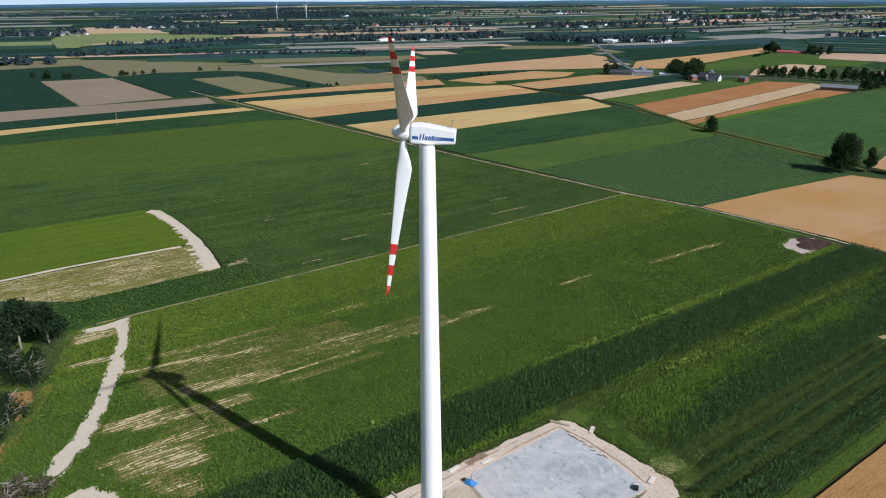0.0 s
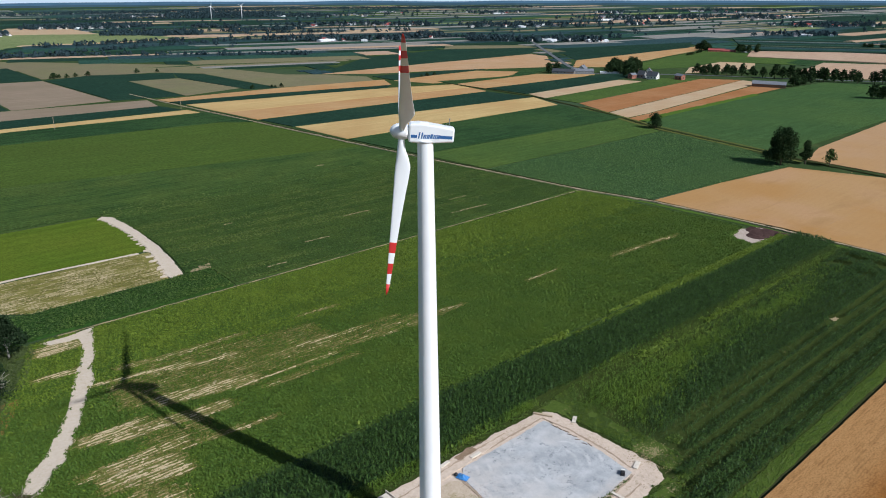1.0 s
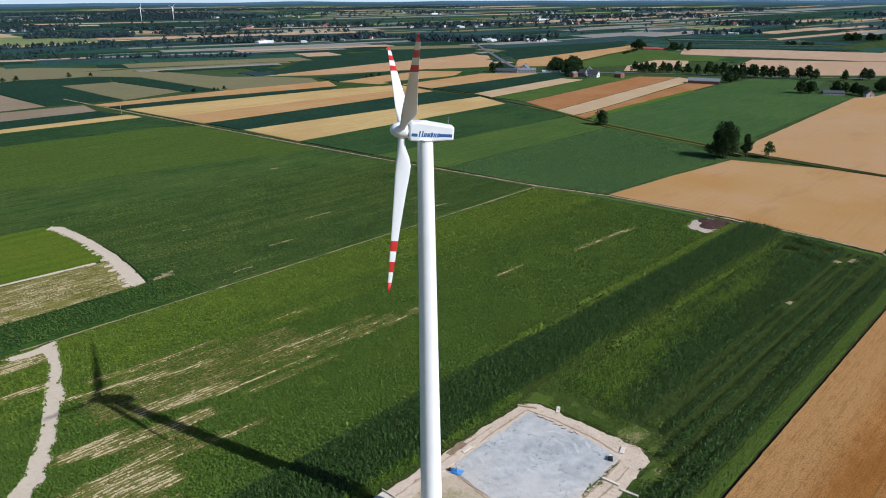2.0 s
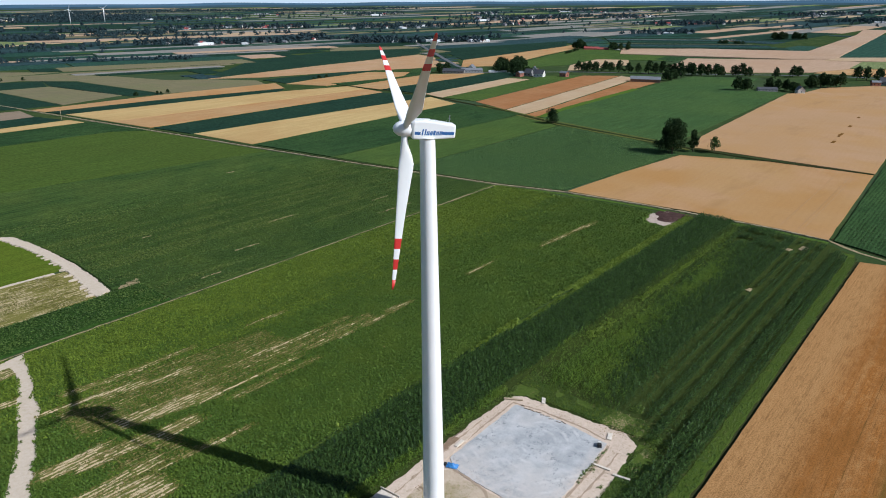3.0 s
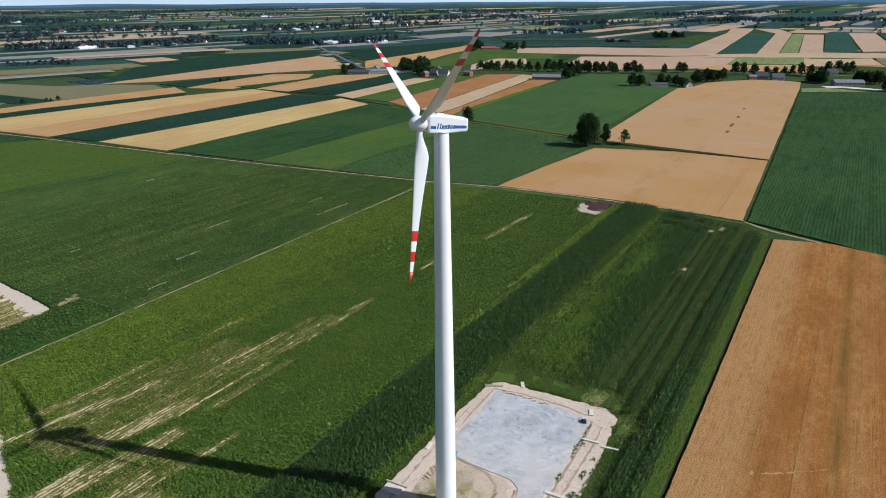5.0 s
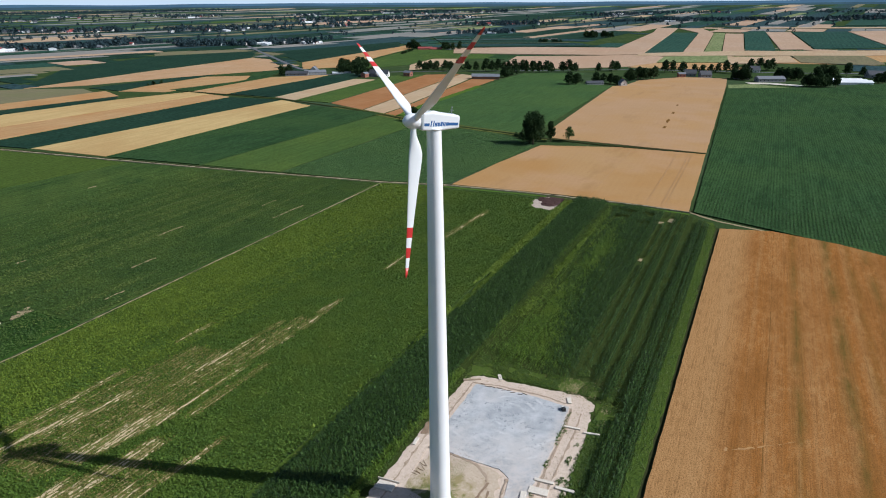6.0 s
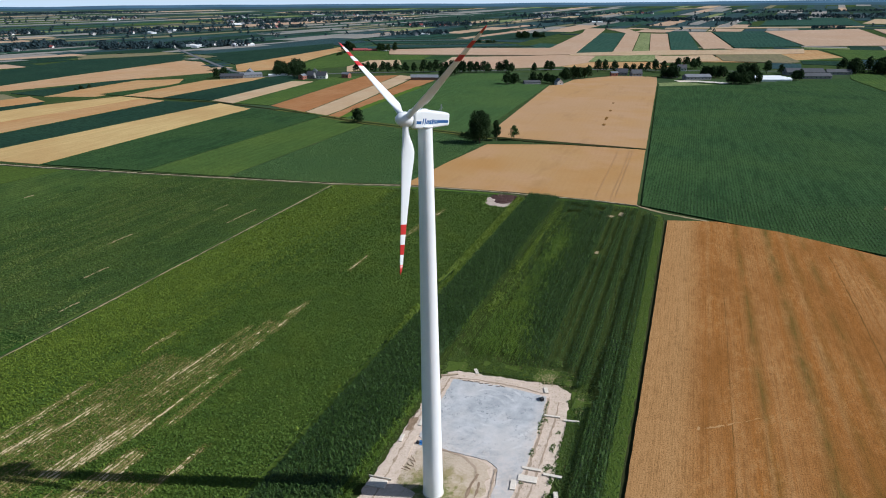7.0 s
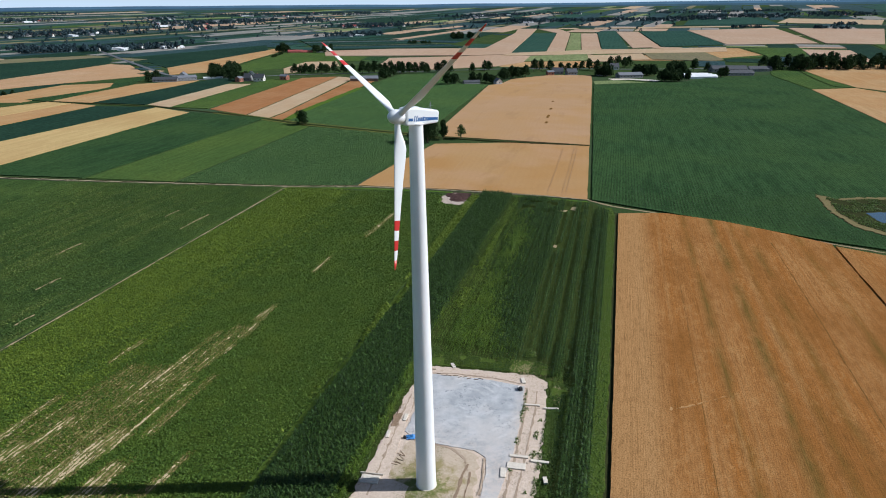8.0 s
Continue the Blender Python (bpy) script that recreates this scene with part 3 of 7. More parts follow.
# ---------- far patchwork, beyond the mapped fields ----------
far_rng = random.Random(11)
# several of these strips wear colours tinted for haze
FAR = [(stubble_haze_grey, 5, "stubble strip greyed for haze far across the plain"), (crop_haze_blue, 10, "crop strip tinted blue for haze far across the plain"), (stubble_haze_rose, 2, "tan ripe grain strip far across the plain"), (stubble_pale, 1, "pale stubble strip far across the plain"),
       (stubble_haze_grey, 1, "stubble strip dulled for haze far across the plain"), (dark_green, 9, "dark green crop strip far across the plain"),
       (corn_haze_teal, 5, "green crop strip far across the plain"), (beet_green, 1, "fresh green crop strip far across the plain"),
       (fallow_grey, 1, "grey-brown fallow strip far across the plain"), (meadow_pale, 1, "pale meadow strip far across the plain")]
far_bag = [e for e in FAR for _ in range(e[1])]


# darker crop mixes, imitating cloud shadow by colour on two blocks
mixed_bag = [e for e in FAR for _ in range({crop_haze_blue: 4, dark_green: 9, corn_haze_teal: 4, stubble_haze_grey: 1, stubble_haze_rose: 2, fallow_grey: 4}.get(e[0], 0))]
dark_bag = [e for e in FAR for _ in range(e[1] if e[0] in (crop_haze_blue, dark_green, corn_haze_teal, fallow_grey) else (2 if e[0] is stubble_haze_rose else 1 if e[0] in (stubble_haze_grey, beet_green) else 0))]


# ---------- mapped fields ----------
MAPPED = []


def F(mat, label, h, *c, name="crop_field"):
    MAPPED.append((list(c), min(p[0] for p in c), max(p[0] for p in c), min(p[1] for p in c), max(p[1] for p in c)))
    return field(list(c), h, mat, label, name)


# between the camera and the sandy track
F(corn_plain, "broad green field of young maize beside the track", 0.6, (81, 210.5), (265, 214.5), (250, 303), (240, 368), (105, 384), (18, 398), (10, 318), (66, 319), (71, 313), (74.6, 290), (75.2, 265), (73.8, 246), (72, 231), (81, 229))
F(maize_light, "lighter green half of the maize field", 0.5, (18, 399), (105, 385), (240, 369), (226, 486), (206, 500), (26, 505), (-150, 480), (-150, 400))
F(corn_green, "strip of tall green maize beside the beans", 1.5, (-20, 209), (80, 210), (80, 229), (64, 228), (22, 227), (-20, 240))
F(lime_green, "bright lime-green plot beside the pale sand strip", 0.4, (-60, 263), (70, 262), (73, 285), (71.5, 311), (66, 317), (10, 316.5), (-60, 320))
F(corn_far, "dark green crop field under the low dark strip", 0.7, (26, 508), (205, 503), (227, 489), (216, 548), (80, 549), (28, 541), (-150, 520), (-150, 495))
F(stubble_yellow, "narrow sandy stubble strip among green crops", 0.35, (28, 543), (80, 552), (212, 553), (209, 571), (30, 562), (-180, 545), (-180, 525))
F(dark_green, "dark green crop strip beside the track", 0.7, (30, 564), (206, 574), (198, 603), (33, 597), (-200, 590), (-200, 555))
F(stubble_cloud_shaded, "brown stubble strip beside the track darkened for cloud shadow", 0.3, (33, 600), (198, 605), (202, 643), (38, 650), (-200, 650), (-200, 595))
F(dark_green, "very dark green square field", 0.6, (-120, 655), (37, 653), (96, 651), (93, 846), (55, 858), (-120, 880))
F(stubble_cloud_shaded, "pinkish-brown stubble square darkened for cloud shadow between dark crops", 0.35, (98, 650), (176, 658), (163, 841), (95, 846))
F(dark_green, "very dark green field behind the stubble square", 0.6, (178, 657), (238, 651), (232, 790), (284, 790), (300, 840), (218, 866), (165, 843))
F(fallow_grey, "grey-green fallow plot", 0.35, (240, 651), (303, 672), (286, 786), (234, 789))
F(dark_green, "dark green wedge of crop", 0.6, (305, 660), (335, 652), (322, 806), (300, 838), (287, 789))
# grey fallow tone chosen to paint cloud shadow onto this field
F(fallow_grey, "brownish field dulled for cloud shadow with a ragged hedge", 0.35, (337, 655), (400, 645), (450, 646), (464, 680), (434, 728), (398, 752), (373, 841), (338, 890), (326, 806))
F(wheat_tan, "tan stubble wedge beside the dulled field", 0.35, (318, 622), (432, 606), (450, 640), (400, 641), (338, 649))
F(fallow_grey, "grey-tan fallow field far behind the dark crops", 0.35, (166, 858), (285, 858), (330, 812), (350, 900), (289, 910), (162, 994))
F(dark_green, "dark green crop far behind the stubble square", 0.6, (94, 849), (164, 847), (159, 997), (66, 988), (-60, 960), (-60, 880))
F(fallow_grey, "grey-green meadow beneath the distant hedge", 0.3, (60, 1000), (290, 912), (352, 917), (163, 1103), (74, 1088))
# beyond the track, up to the drain
F(beet_teal, "dark green beet field between track and drain", 0.4, (269.5, 212.5), (279.2, 181.5), (405, 171), (430, 210), (442, 262), (440, 277), (262, 274))
F(beet_green, "lighter green crop field between track and drain", 0.4, (261.5, 276), (440, 279), (448, 297), (466, 327), (255, 325))
F(corn_far, "dark green crop field beside the golden stubble", 0.8, (254.5, 327), (467, 329), (478, 404), (246, 390))
F(stubble_yellow, "golden stubble strip ending at the drain", 0.35, (246, 393), (478, 407), (495, 451), (241, 452))
F(dark_green, "dark green crop strip ending at the drain", 0.7, (240, 454), (495, 453), (486, 505), (234, 492))
F(wheat_tan, "tan stubble strip ending at the drain", 0.35, (233, 496), (489, 509), (494, 538), (227, 540))
F(stubble_yellow, "yellowish ripe strip ending at the drain", 0.4, (227, 541), (494, 539), (497, 568), (424, 585), (219, 598))
F(dark_green, "narrow dark green strip of crop", 0.7, (218, 600), (424, 588), (440, 602), (300, 618), (213, 620))
F(wheat_tan, "tan grain strip between track and drain", 0.4, (213, 623), (300, 621), (442, 604), (462, 645), (338, 649), (209, 640))
# behind the drain, fanning out
F(wheat_tan, "tan grain strip near the farmhouse", 0.4, (501, 568), (503, 526), (665, 533), (706, 540), (649, 584))
F(dark_green, "dark green crop strip towards the farmhouse", 0.7, (504, 523), (507, 471), (682, 490), (730, 500), (737, 533), (665, 530))
F(stubble_pale, "pale stubble strip towards the farmyard", 0.35, (508, 469), (500, 441), (690, 463), (682, 488))
F(beet_green, "green strip of crop towards the farmyard", 0.6, (500, 438), (501, 403), (771, 438), (730, 470), (690, 460))
F(soil_brown, "reddish-brown ploughed strip", 0.2, (500, 400), (480, 354), (800, 401), (771, 436))
F(stubble_pale, "pale cream stubble strip between brown ploughland", 0.25, (480, 352), (470, 328), (500, 330), (790, 374), (800, 399))
F(soil_brown, "reddish-brown ploughed strip beside green crop", 0.2, (466, 325), (462, 312), (510, 318), (768, 338), (786, 370), (500, 328))
F(beet_teal, "dark green crop field behind the drain", 0.45, (452, 296), (436, 230), (432, 186), (765, 199), (774, 245), (893, 262), (880, 300), (856, 331), (768, 332), (510, 314), (462, 307))
F(wheat_wide, "large tan ripe wheat field behind the drain", 0.7, (425.5, 66), (429, 170), (470, 180), (763, 197), (779, 186), (838, 181), (862, 168), (905, 141), (915, 115), (918, 86), (849, 82))
F(wheat_near, "tan ripe wheat field between track and drain", 0.7, (283, 60.8), (285.5, 80), (285.5, 120), (279.4, 178.6), (335, 175), (400, 168), (418, 120), (421, 66))
F(corn_far, "wide dark green maize field reaching the farm halls", 0.9, (283.2, 58.6), (421, 63.6), (651, 72.5), (807, 78.5), (850, 14), (862, -4), (880, -34), (930, -60), (950, -90), (1000, -150), (835, -163), (590, -163), (380, -165), (232, -85), (244, -40), (272, 28))
F(meadow_pale, "pale green grass strip before the farm hall", 0.5, (809, 77), (846, 80), (868, 52), (852, 15))
F(beet_green, "narrow green plots beside the wide maize field", 0.6, (840, -166), (1000, -153), (1140, -172), (1105, -198), (875, -196), (868, -214))
F(wheat_tan, "tan stubble field beside the wide maize field", 0.4, (590, -166), (835, -166), (868, -220), (700, -300), (560, -300))
F(wheat_tan, "tan stubble field in front of the woodland", 0.4, (874, -224), (1108, -204), (1140, -240), (1200, -420), (880, -420), (760, -310))
F(beet_green, "narrow green strip in front of the woodland", 0.6, (878, -200), (1104, -201), (1106, -203), (874, -221))
# behind the farms
F(wheat_tan, "tan stubble wedge beyond the drain", 0.35, (466, 631), (485, 588), (590, 590), (662, 602), (613, 653), (518, 643))
F(dark_green, "narrow dark green wedge beyond the drain", 0.7, (470, 678), (468, 634), (518, 646), (606, 657), (637, 661), (588, 675))
F(corn_far, "green crop wedge beyond the drain", 0.6, (500, 597), (500, 572), (648, 588), (740, 628), (680, 634), (604, 586))
F(wheat_rose, "broad tan stubble field beyond the drain", 0.35, (436, 732), (487, 701), (593, 679), (640, 663), (735, 630), (858, 752), (855, 780), (640, 762))
F(dark_green, "broad dark green field before the village", 0.7, (436, 736), (640, 766), (855, 784), (912, 822), (960, 856), (800, 924), (600, 880))
F(fallow_grey, "dull fallow strip before the village", 0.5, (800, 930), (962, 862), (985, 900), (850, 985))
F(dark_green, "broad dark green field beside the lane", 0.7, (958, 823), (1290, 752), (1174, 690), (835, 674))
F(wheat_tan, "long tan stubble field behind the farmhouse", 0.35, (752, 612), (832, 670), (1207, 694), (1190, 660), (998, 626), (800, 583))
F(beet_green, "green crop field behind the farmyard", 0.6, (760, 560), (990, 615), (1190, 645), (1166, 490), (1035, 430), (985, 530), (880, 520))
F(stubble_pale, "pale stubble plot behind the avenue trees", 0.35, (810, 480), (942, 455), (1018, 491), (983, 527), (880, 515))
F(corn_far, "green crop strip beyond the avenue", 0.6, (1030, 424), (1088, 428), (1168, 308), (1160, 306), (1084, 536), (1060, 500))
F(stubble_haze_rose, "broad tan stubble block beyond the avenue", 0.9, (950, 404), (1004, 408), (1090, 425), (1165, 303), (1214, 243), (1190, 200), (1088, 197), (1010, 232), (930, 320))
FARH = 2.2
F(stubble_haze_rose, "tan stubble field beyond the red farm", FARH, (1182, 580), (1272, 472), (1336, 305), (1172, 304), (1086, 538))
F(meadow_pale, "pale green mown meadow beyond the avenue", FARH, (1090, 199), (1190, 201), (1248, 108), (1136, 99))
F(wheat_tan, "tan stubble behind the avenue farms", 0.5, (1005, 225), (1086, 218), (1132, 112), (1050, 60), (1030, 110))
# far strips below use the colours with haze mixed in
F(stubble_haze_rose, "long tan stubble strip running to the far plain", FARH, (1170, 303), (1218, 243), (1846, 277), (2050, 290), (2046, 344), (1838, 322))
F(corn_haze_teal, "long green strip running to the far plain", FARH, (1219, 241), (1216, 182), (1855, 217), (1846, 275))
F(stubble_haze_rose, "long pinkish strip running to the far plain", FARH, (1216, 180), (1223, 148), (1860, 181), (2058, 228), (2050, 288), (1855, 215))
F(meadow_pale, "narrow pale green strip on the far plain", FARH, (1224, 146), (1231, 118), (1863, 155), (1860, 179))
F(stubble_haze_rose, "long tan strip running to the far plain", FARH, (1250, 117), (1259, 82), (1853, 113), (1848, 153))
F(corn_haze_teal, "green block running to the far plain", FARH, (1262, 80), (1400, 36), (1916, 64), (1990, 72), (1909, 121), (1853, 111))
F(stubble_haze_rose, "tan block running to the far plain", FARH, (1408, 28), (1940, 66), (1944, 10), (1446, -25))
F(corn_haze_teal, "wide green block running to the far plain", FARH, (1447, -29), (1946, 6), (2004, -116), (1524, -157))
F(stubble_haze_rose, "wide tan block running to the far plain", FARH, (1526, -161), (2006, -120), (2140, -360), (1574, -344))
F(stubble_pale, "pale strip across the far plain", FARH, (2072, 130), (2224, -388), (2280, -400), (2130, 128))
F(corn_haze_teal, "green field on the far plain", FARH, (2290, -130), (2330, -410), (2860, -440), (2800, -195))
F(stubble_haze_rose, "tan field on the far plain", FARH, (2130, -394), (2070, -615), (1556, -461), (1576, -358))
F(stubble_pale, "pale tan field on the far plain", FARH, (2420, -420), (2275, -670), (2550, -760), (2720, -510))
F(stubble_pale, "beige mown meadow behind the farm halls", FARH, (1114, 100), (1231, 112), (1250, 60), (1285, 14), (1180, 2))
F(fallow_grey, "olive-beige pasture behind the farm halls", FARH, (1182, -2), (1287, 10), (1330, -99), (1204, -116), (1174, -94))
F(stubble_pale, "pinkish stubble strip across the plain", FARH, (1180, 251), (1214, 179), (1250, 112), (1290, 14), (1332, -100), (1362, -140), (1455, -150), (1405, -28), (1376, 28), (1362, 84), (1240, 245))
dark_strips = (dark_green, corn_haze_teal, crop_haze_blue, dark_green, fallow_grey, dark_green, corn_haze_teal, dark_green, crop_haze_blue, stubble_haze_grey, dark_green, corn_haze_teal)
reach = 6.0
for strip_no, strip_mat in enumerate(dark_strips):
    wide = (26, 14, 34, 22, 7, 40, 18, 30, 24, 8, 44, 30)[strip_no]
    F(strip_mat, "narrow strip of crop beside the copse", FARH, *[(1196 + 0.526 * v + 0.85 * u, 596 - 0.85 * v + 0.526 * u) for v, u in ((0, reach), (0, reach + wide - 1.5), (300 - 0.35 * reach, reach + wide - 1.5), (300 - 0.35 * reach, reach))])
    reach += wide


F(beet_green, "green plot beside the farm lane", 0.9, (1145, 100), (1260, 98), (1350, 70), (1370, 20), (1240, 20))
F(wheat_tan, "long tan strip along the far lane", 0.9, (1150, 65), (1240, 10), (1390, -10), (1440, -170), (1300, -190), (1180, -60))
F(beet_green, "green field behind the woodland", 0.9, (1200, -80), (1300, -195), (1450, -180), (1470, -300), (1300, -260))
F(meadow_pale, "sunlit yellow-green meadow before the far village", FARH, (180, 1318), (209, 1323), (256, 1400), (401, 1400), (560, 1446), (490, 1600), (460, 1700), (380, 1730), (262, 1745), (205, 1560))
F(stubble_pale, "pale mown strip below the sunlit meadow", FARH, (250, 1392), (400, 1392), (562, 1438), (780, 1428), (780, 1421), (562, 1428), (400, 1379), (244, 1380))
F(stubble_pale, "pale stubble before the far village", FARH, (351, 2040), (471, 2025), (455, 1665), (244, 1759))

# ---------- far patchwork round the mapped fields ----------
def mapped(x, y):
    """Whether a mapped field lies there."""
    for poly, x0, x1, y0, y1 in MAPPED:
        if x0 < x < x1 and y0 < y < y1:
            hit = False
            for (ax, ay), (bx, by) in zip(poly, poly[1:] + poly[:1]):
                if (ay > y) != (by > y) and x < (bx - ax) * (y - ay) / (by - ay) + ax:
                    hit = not hit
            if hit:
                return True
    return False


def far_strips(ox, oy, turn, along, across, lengths, widths, bag=far_bag):
    """Strips side by side over a block of land, left out where fields are mapped; the block starts at (ox, oy) and is turned by that many degrees."""
    c, s = math.cos(radians(turn)), math.sin(radians(turn))

    def at(u, v):
        return (ox + u * c - v * s, oy + u * s + v * c)

    v = 0.0
    while v < across:
        w = far_rng.uniform(*widths)
        u = far_rng.uniform(-200, 0)
        while u < along:
            length = far_rng.uniform(*lengths)
            mid = Vector(at(u + length / 2, v + w / 2))
            if mid.length < 4750 - length / 2 and far_rng.random() < 0.95:
                mat, _, label = far_rng.choice(bag)
                sk = far_rng.uniform(-10, 10)
                m = max(1, int(length / 30))
                free = [not any(mapped(*at(u + (i + 0.5) * length / m, v + w * f)) for f in (0.1, 0.5, 0.9)) for i in range(m)] + [False]
                start = None
                for i, f in enumerate(free):
                    if f and start is None:
                        start = i
                    if not f and start is not None:
                        a, b = u + start * length / m, u + i * length / m - 4
                        sa, sb = sk * start / m, sk * i / m
                        field([at(a, v + sa), at(b, v + sb), at(b, v + w - 2 + sb), at(a, v + w - 2 + sa)], 0.9, mat, label, "far_field", "far field strips", 0.0, 55.0)
                        start = None
            u += length
        v += w


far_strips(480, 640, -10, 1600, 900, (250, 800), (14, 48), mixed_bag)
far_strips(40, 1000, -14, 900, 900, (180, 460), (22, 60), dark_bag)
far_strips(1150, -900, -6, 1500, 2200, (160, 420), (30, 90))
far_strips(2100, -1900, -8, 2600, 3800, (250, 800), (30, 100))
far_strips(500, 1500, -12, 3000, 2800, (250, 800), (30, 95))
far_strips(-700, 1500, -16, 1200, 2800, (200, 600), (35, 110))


# wheat beside the camera's line, and what lies past its furrow
W1 = [(-120, 45.8), (262, 45.8), (268, 25), (262, 1), (249, -24), (240, -37.8), (-120, -37.8)]
WHEAT_TOP = 0.8

tagged(new("wheat_field", slab_mesh("wheat_field", W1, -0.05, WHEAT_TOP, wheat_gold, 0.15, 3.0)), "golden-brown ripe wheat field with wheel lines", "field", "", "structure")
F(wheat_gold, "reddish ripe wheat past the furrow", 1.2, (-60, -38.8), (238, -38.8), (226, -66), (200, -120), (-60, -120))


# ---------- tracks, drains and verges ----------
TRAIL = [(20.2, 206.2), (28, 206), (35.2, 207.6), (33.2, 199.4), (30.8, 190.5), (28.0, 183.4), (26.8, 176), (24.4, 172.4), (22.0, 167.2), (20.4, 163.5), (18.8, 158.5), (16.8, 156.2), (15.8, 152), (13.6, 150), (12.8, 146.2), (9.6, 144.2), (7.8, 140.4), (5.8, 138.2), (3.4, 140.4), (5.4, 146), (9.7, 150.4), (12.7, 156.3), (17.4, 165.2), (19.9, 171.9), (23.4, 181.5), (26.2, 188.2), (29.8, 198.3), (29.7, 202.6), (22.8, 203.2)]
TRACK = [(202, 690), (208, 638), (216, 572), (227, 490), (239.5, 392), (252.5, 302), (267.5, 213), (277.5, 179), (282, 141), (284, 105), (284.5, 80), (283, 60)]
ribbon("dirt_track", TRACK, 1.25, 0.5, sand_track, "pale sandy field track with grassy edges", 0.8, 0.5, 1.5)
ribbon("grass_verge", [(x - 3.0, y) for x, y in TRACK[5:]], 2.8, 0.13, verge_green, "green weedy verge beside the sandy track", 0.8, category="verge")
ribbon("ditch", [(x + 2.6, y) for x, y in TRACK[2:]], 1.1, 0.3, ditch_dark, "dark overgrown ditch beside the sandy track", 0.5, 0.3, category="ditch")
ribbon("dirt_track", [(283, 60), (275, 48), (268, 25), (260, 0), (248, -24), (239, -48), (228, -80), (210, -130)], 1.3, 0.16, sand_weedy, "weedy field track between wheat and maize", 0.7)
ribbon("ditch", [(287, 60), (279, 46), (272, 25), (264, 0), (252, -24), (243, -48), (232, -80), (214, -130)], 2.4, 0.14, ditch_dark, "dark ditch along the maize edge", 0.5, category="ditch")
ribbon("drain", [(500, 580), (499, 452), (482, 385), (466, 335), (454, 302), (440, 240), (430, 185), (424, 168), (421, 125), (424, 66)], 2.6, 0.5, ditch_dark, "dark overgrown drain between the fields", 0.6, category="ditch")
ribbon("grass_verge", [(479, 383), (462, 334), (449, 300), (436, 240), (427, 190), (420, 170)], 3.0, 0.46, bank_grass, "rough grassy bank beside the drain", 1.0, category="verge")
ribbon("grass_verge", [(487, 383), (470, 334), (457.5, 300), (444, 240), (434.5, 192)], 2.8, 0.52, bank_grass, "rough grassy bank behind the drain", 1.0, category="verge")
ribbon("grass_verge", [(464, 308.5), (510, 316.2), (600, 322.5), (690, 329)], 6.0, 0.78, lime_bank, "bright yellow-green strip beside ploughland", 1.6, 0.5, category="verge")
ribbon("farm_lane", [(735, 585), (746, 611), (840, 718), (942, 834), (1100, 1010)], 6.0, 0.85, asphalt, "grey asphalt lane running to the village", 0.1, 0.7, category="road")
ribbon("farm_lane", [(690, 560), (760, 505), (800, 470), (842, 408), (885, 345), (935, 280), (985, 205), (1012, 120), (1025, 50), (1060, -60), (1150, -250)], 6.0, 0.28, asphalt, "grey village lane under the avenue trees", 0.1, category="road")
ribbon("farm_lane", [(1040, 95), (1367, 110), (1684, -193), (2030, -606)], 7.0, 0.5, sand_track, "sandy lane across the far plain", 0.2, category="road")
ribbon("grass_verge", [(-120, 48.5), (120, 48.55), (262, 48.8), (271, 50.8)], 3.1, 0.2, balk_green, "grassy balk between maize and wheat", 0.5, category="verge")
# this dark strip draws the wheat's shadow as well as the furrow
ribbon("furrow", [(-120, 46.6), (120, 46.6), (264, 46.7)], 1.5, 0.14, ditch_dark, "dark furrow and painted wheat shadow along the wheat edge", 0.25, category="ditch")
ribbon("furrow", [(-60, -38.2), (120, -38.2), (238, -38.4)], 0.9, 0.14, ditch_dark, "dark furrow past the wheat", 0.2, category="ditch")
ribbon("grass_balk", [(26, 208.0), (120, 209.8), (266, 213.6)], 0.36, 0.26, sand_weedy, "narrow sandy balk between beans and maize", 0.45, category="verge")
ribbon("grass_balk", [(-60, 115.4), (100, 115.4), (276, 114.6)], 1.4, 0.25, balk_green, "yellowish weedy balk between beans and maize", 0.6, category="verge")
ribbon("sand_strip", [(-60, 256), (5, 260.5), (28, 262), (66, 260.5)], 1.6, 0.2, sand_pale, "thin pale sand line between two plots", 0.4, category="sand")
# the plot's rows end unevenly in the sand, so its edge is toothed
tooth_rng = random.Random(12)
strip_edge = [(66, 312), (69, 315), (72.2, 311), (73.6, 298), (74.3, 285), (74.4, 265), (73.0, 246), (71, 231), (66, 229)]
for k in range(33):
    yy = 231.5 + 2.4 * k + tooth_rng.uniform(-0.5, 0.5)
    xx = 66.0 + 4.2 * math.sin((yy - 231) / 84 * 3.1) + 0.012 * (yy - 231)
    reach = tooth_rng.uniform(0.1, 3.6) * tooth_rng.choice((0.25, 0.6, 1.0))
    strip_edge += [(xx, yy), (xx - reach, yy + 0.6), (xx - reach * 0.9, yy + 1.3), (xx + 0.2, yy + 1.7)]
tagged(new("sand_strip", slab_mesh("sand_strip", strip_edge, -0.05, 0.5, sand_pale, 0.5, 0.7)),
       "bare pale sand strip at the plot's end", "sand", "", "structure")
tagged(new("sand_trail", slab_mesh("sand_trail", [(x + 0.25, y) for x, y in TRAIL], -0.05, 0.17, sand_pale, 0.4, 0.5)),
       "winding bare trail of pale sand through the beans", "sand", "", "structure")
tagged(new("sand_patch", slab_mesh("sand_patch", [(2.4, 128.8), (5.7, 131.2), (8.4, 132), (11.4, 131.2), (12, 129), (14.6, 126.5), (14, 120), (6, 119)], -0.05, 0.17, sand_pale, 1.0, 0.9)),
       "bare patch of pale sand among the beans", "sand", "", "structure")
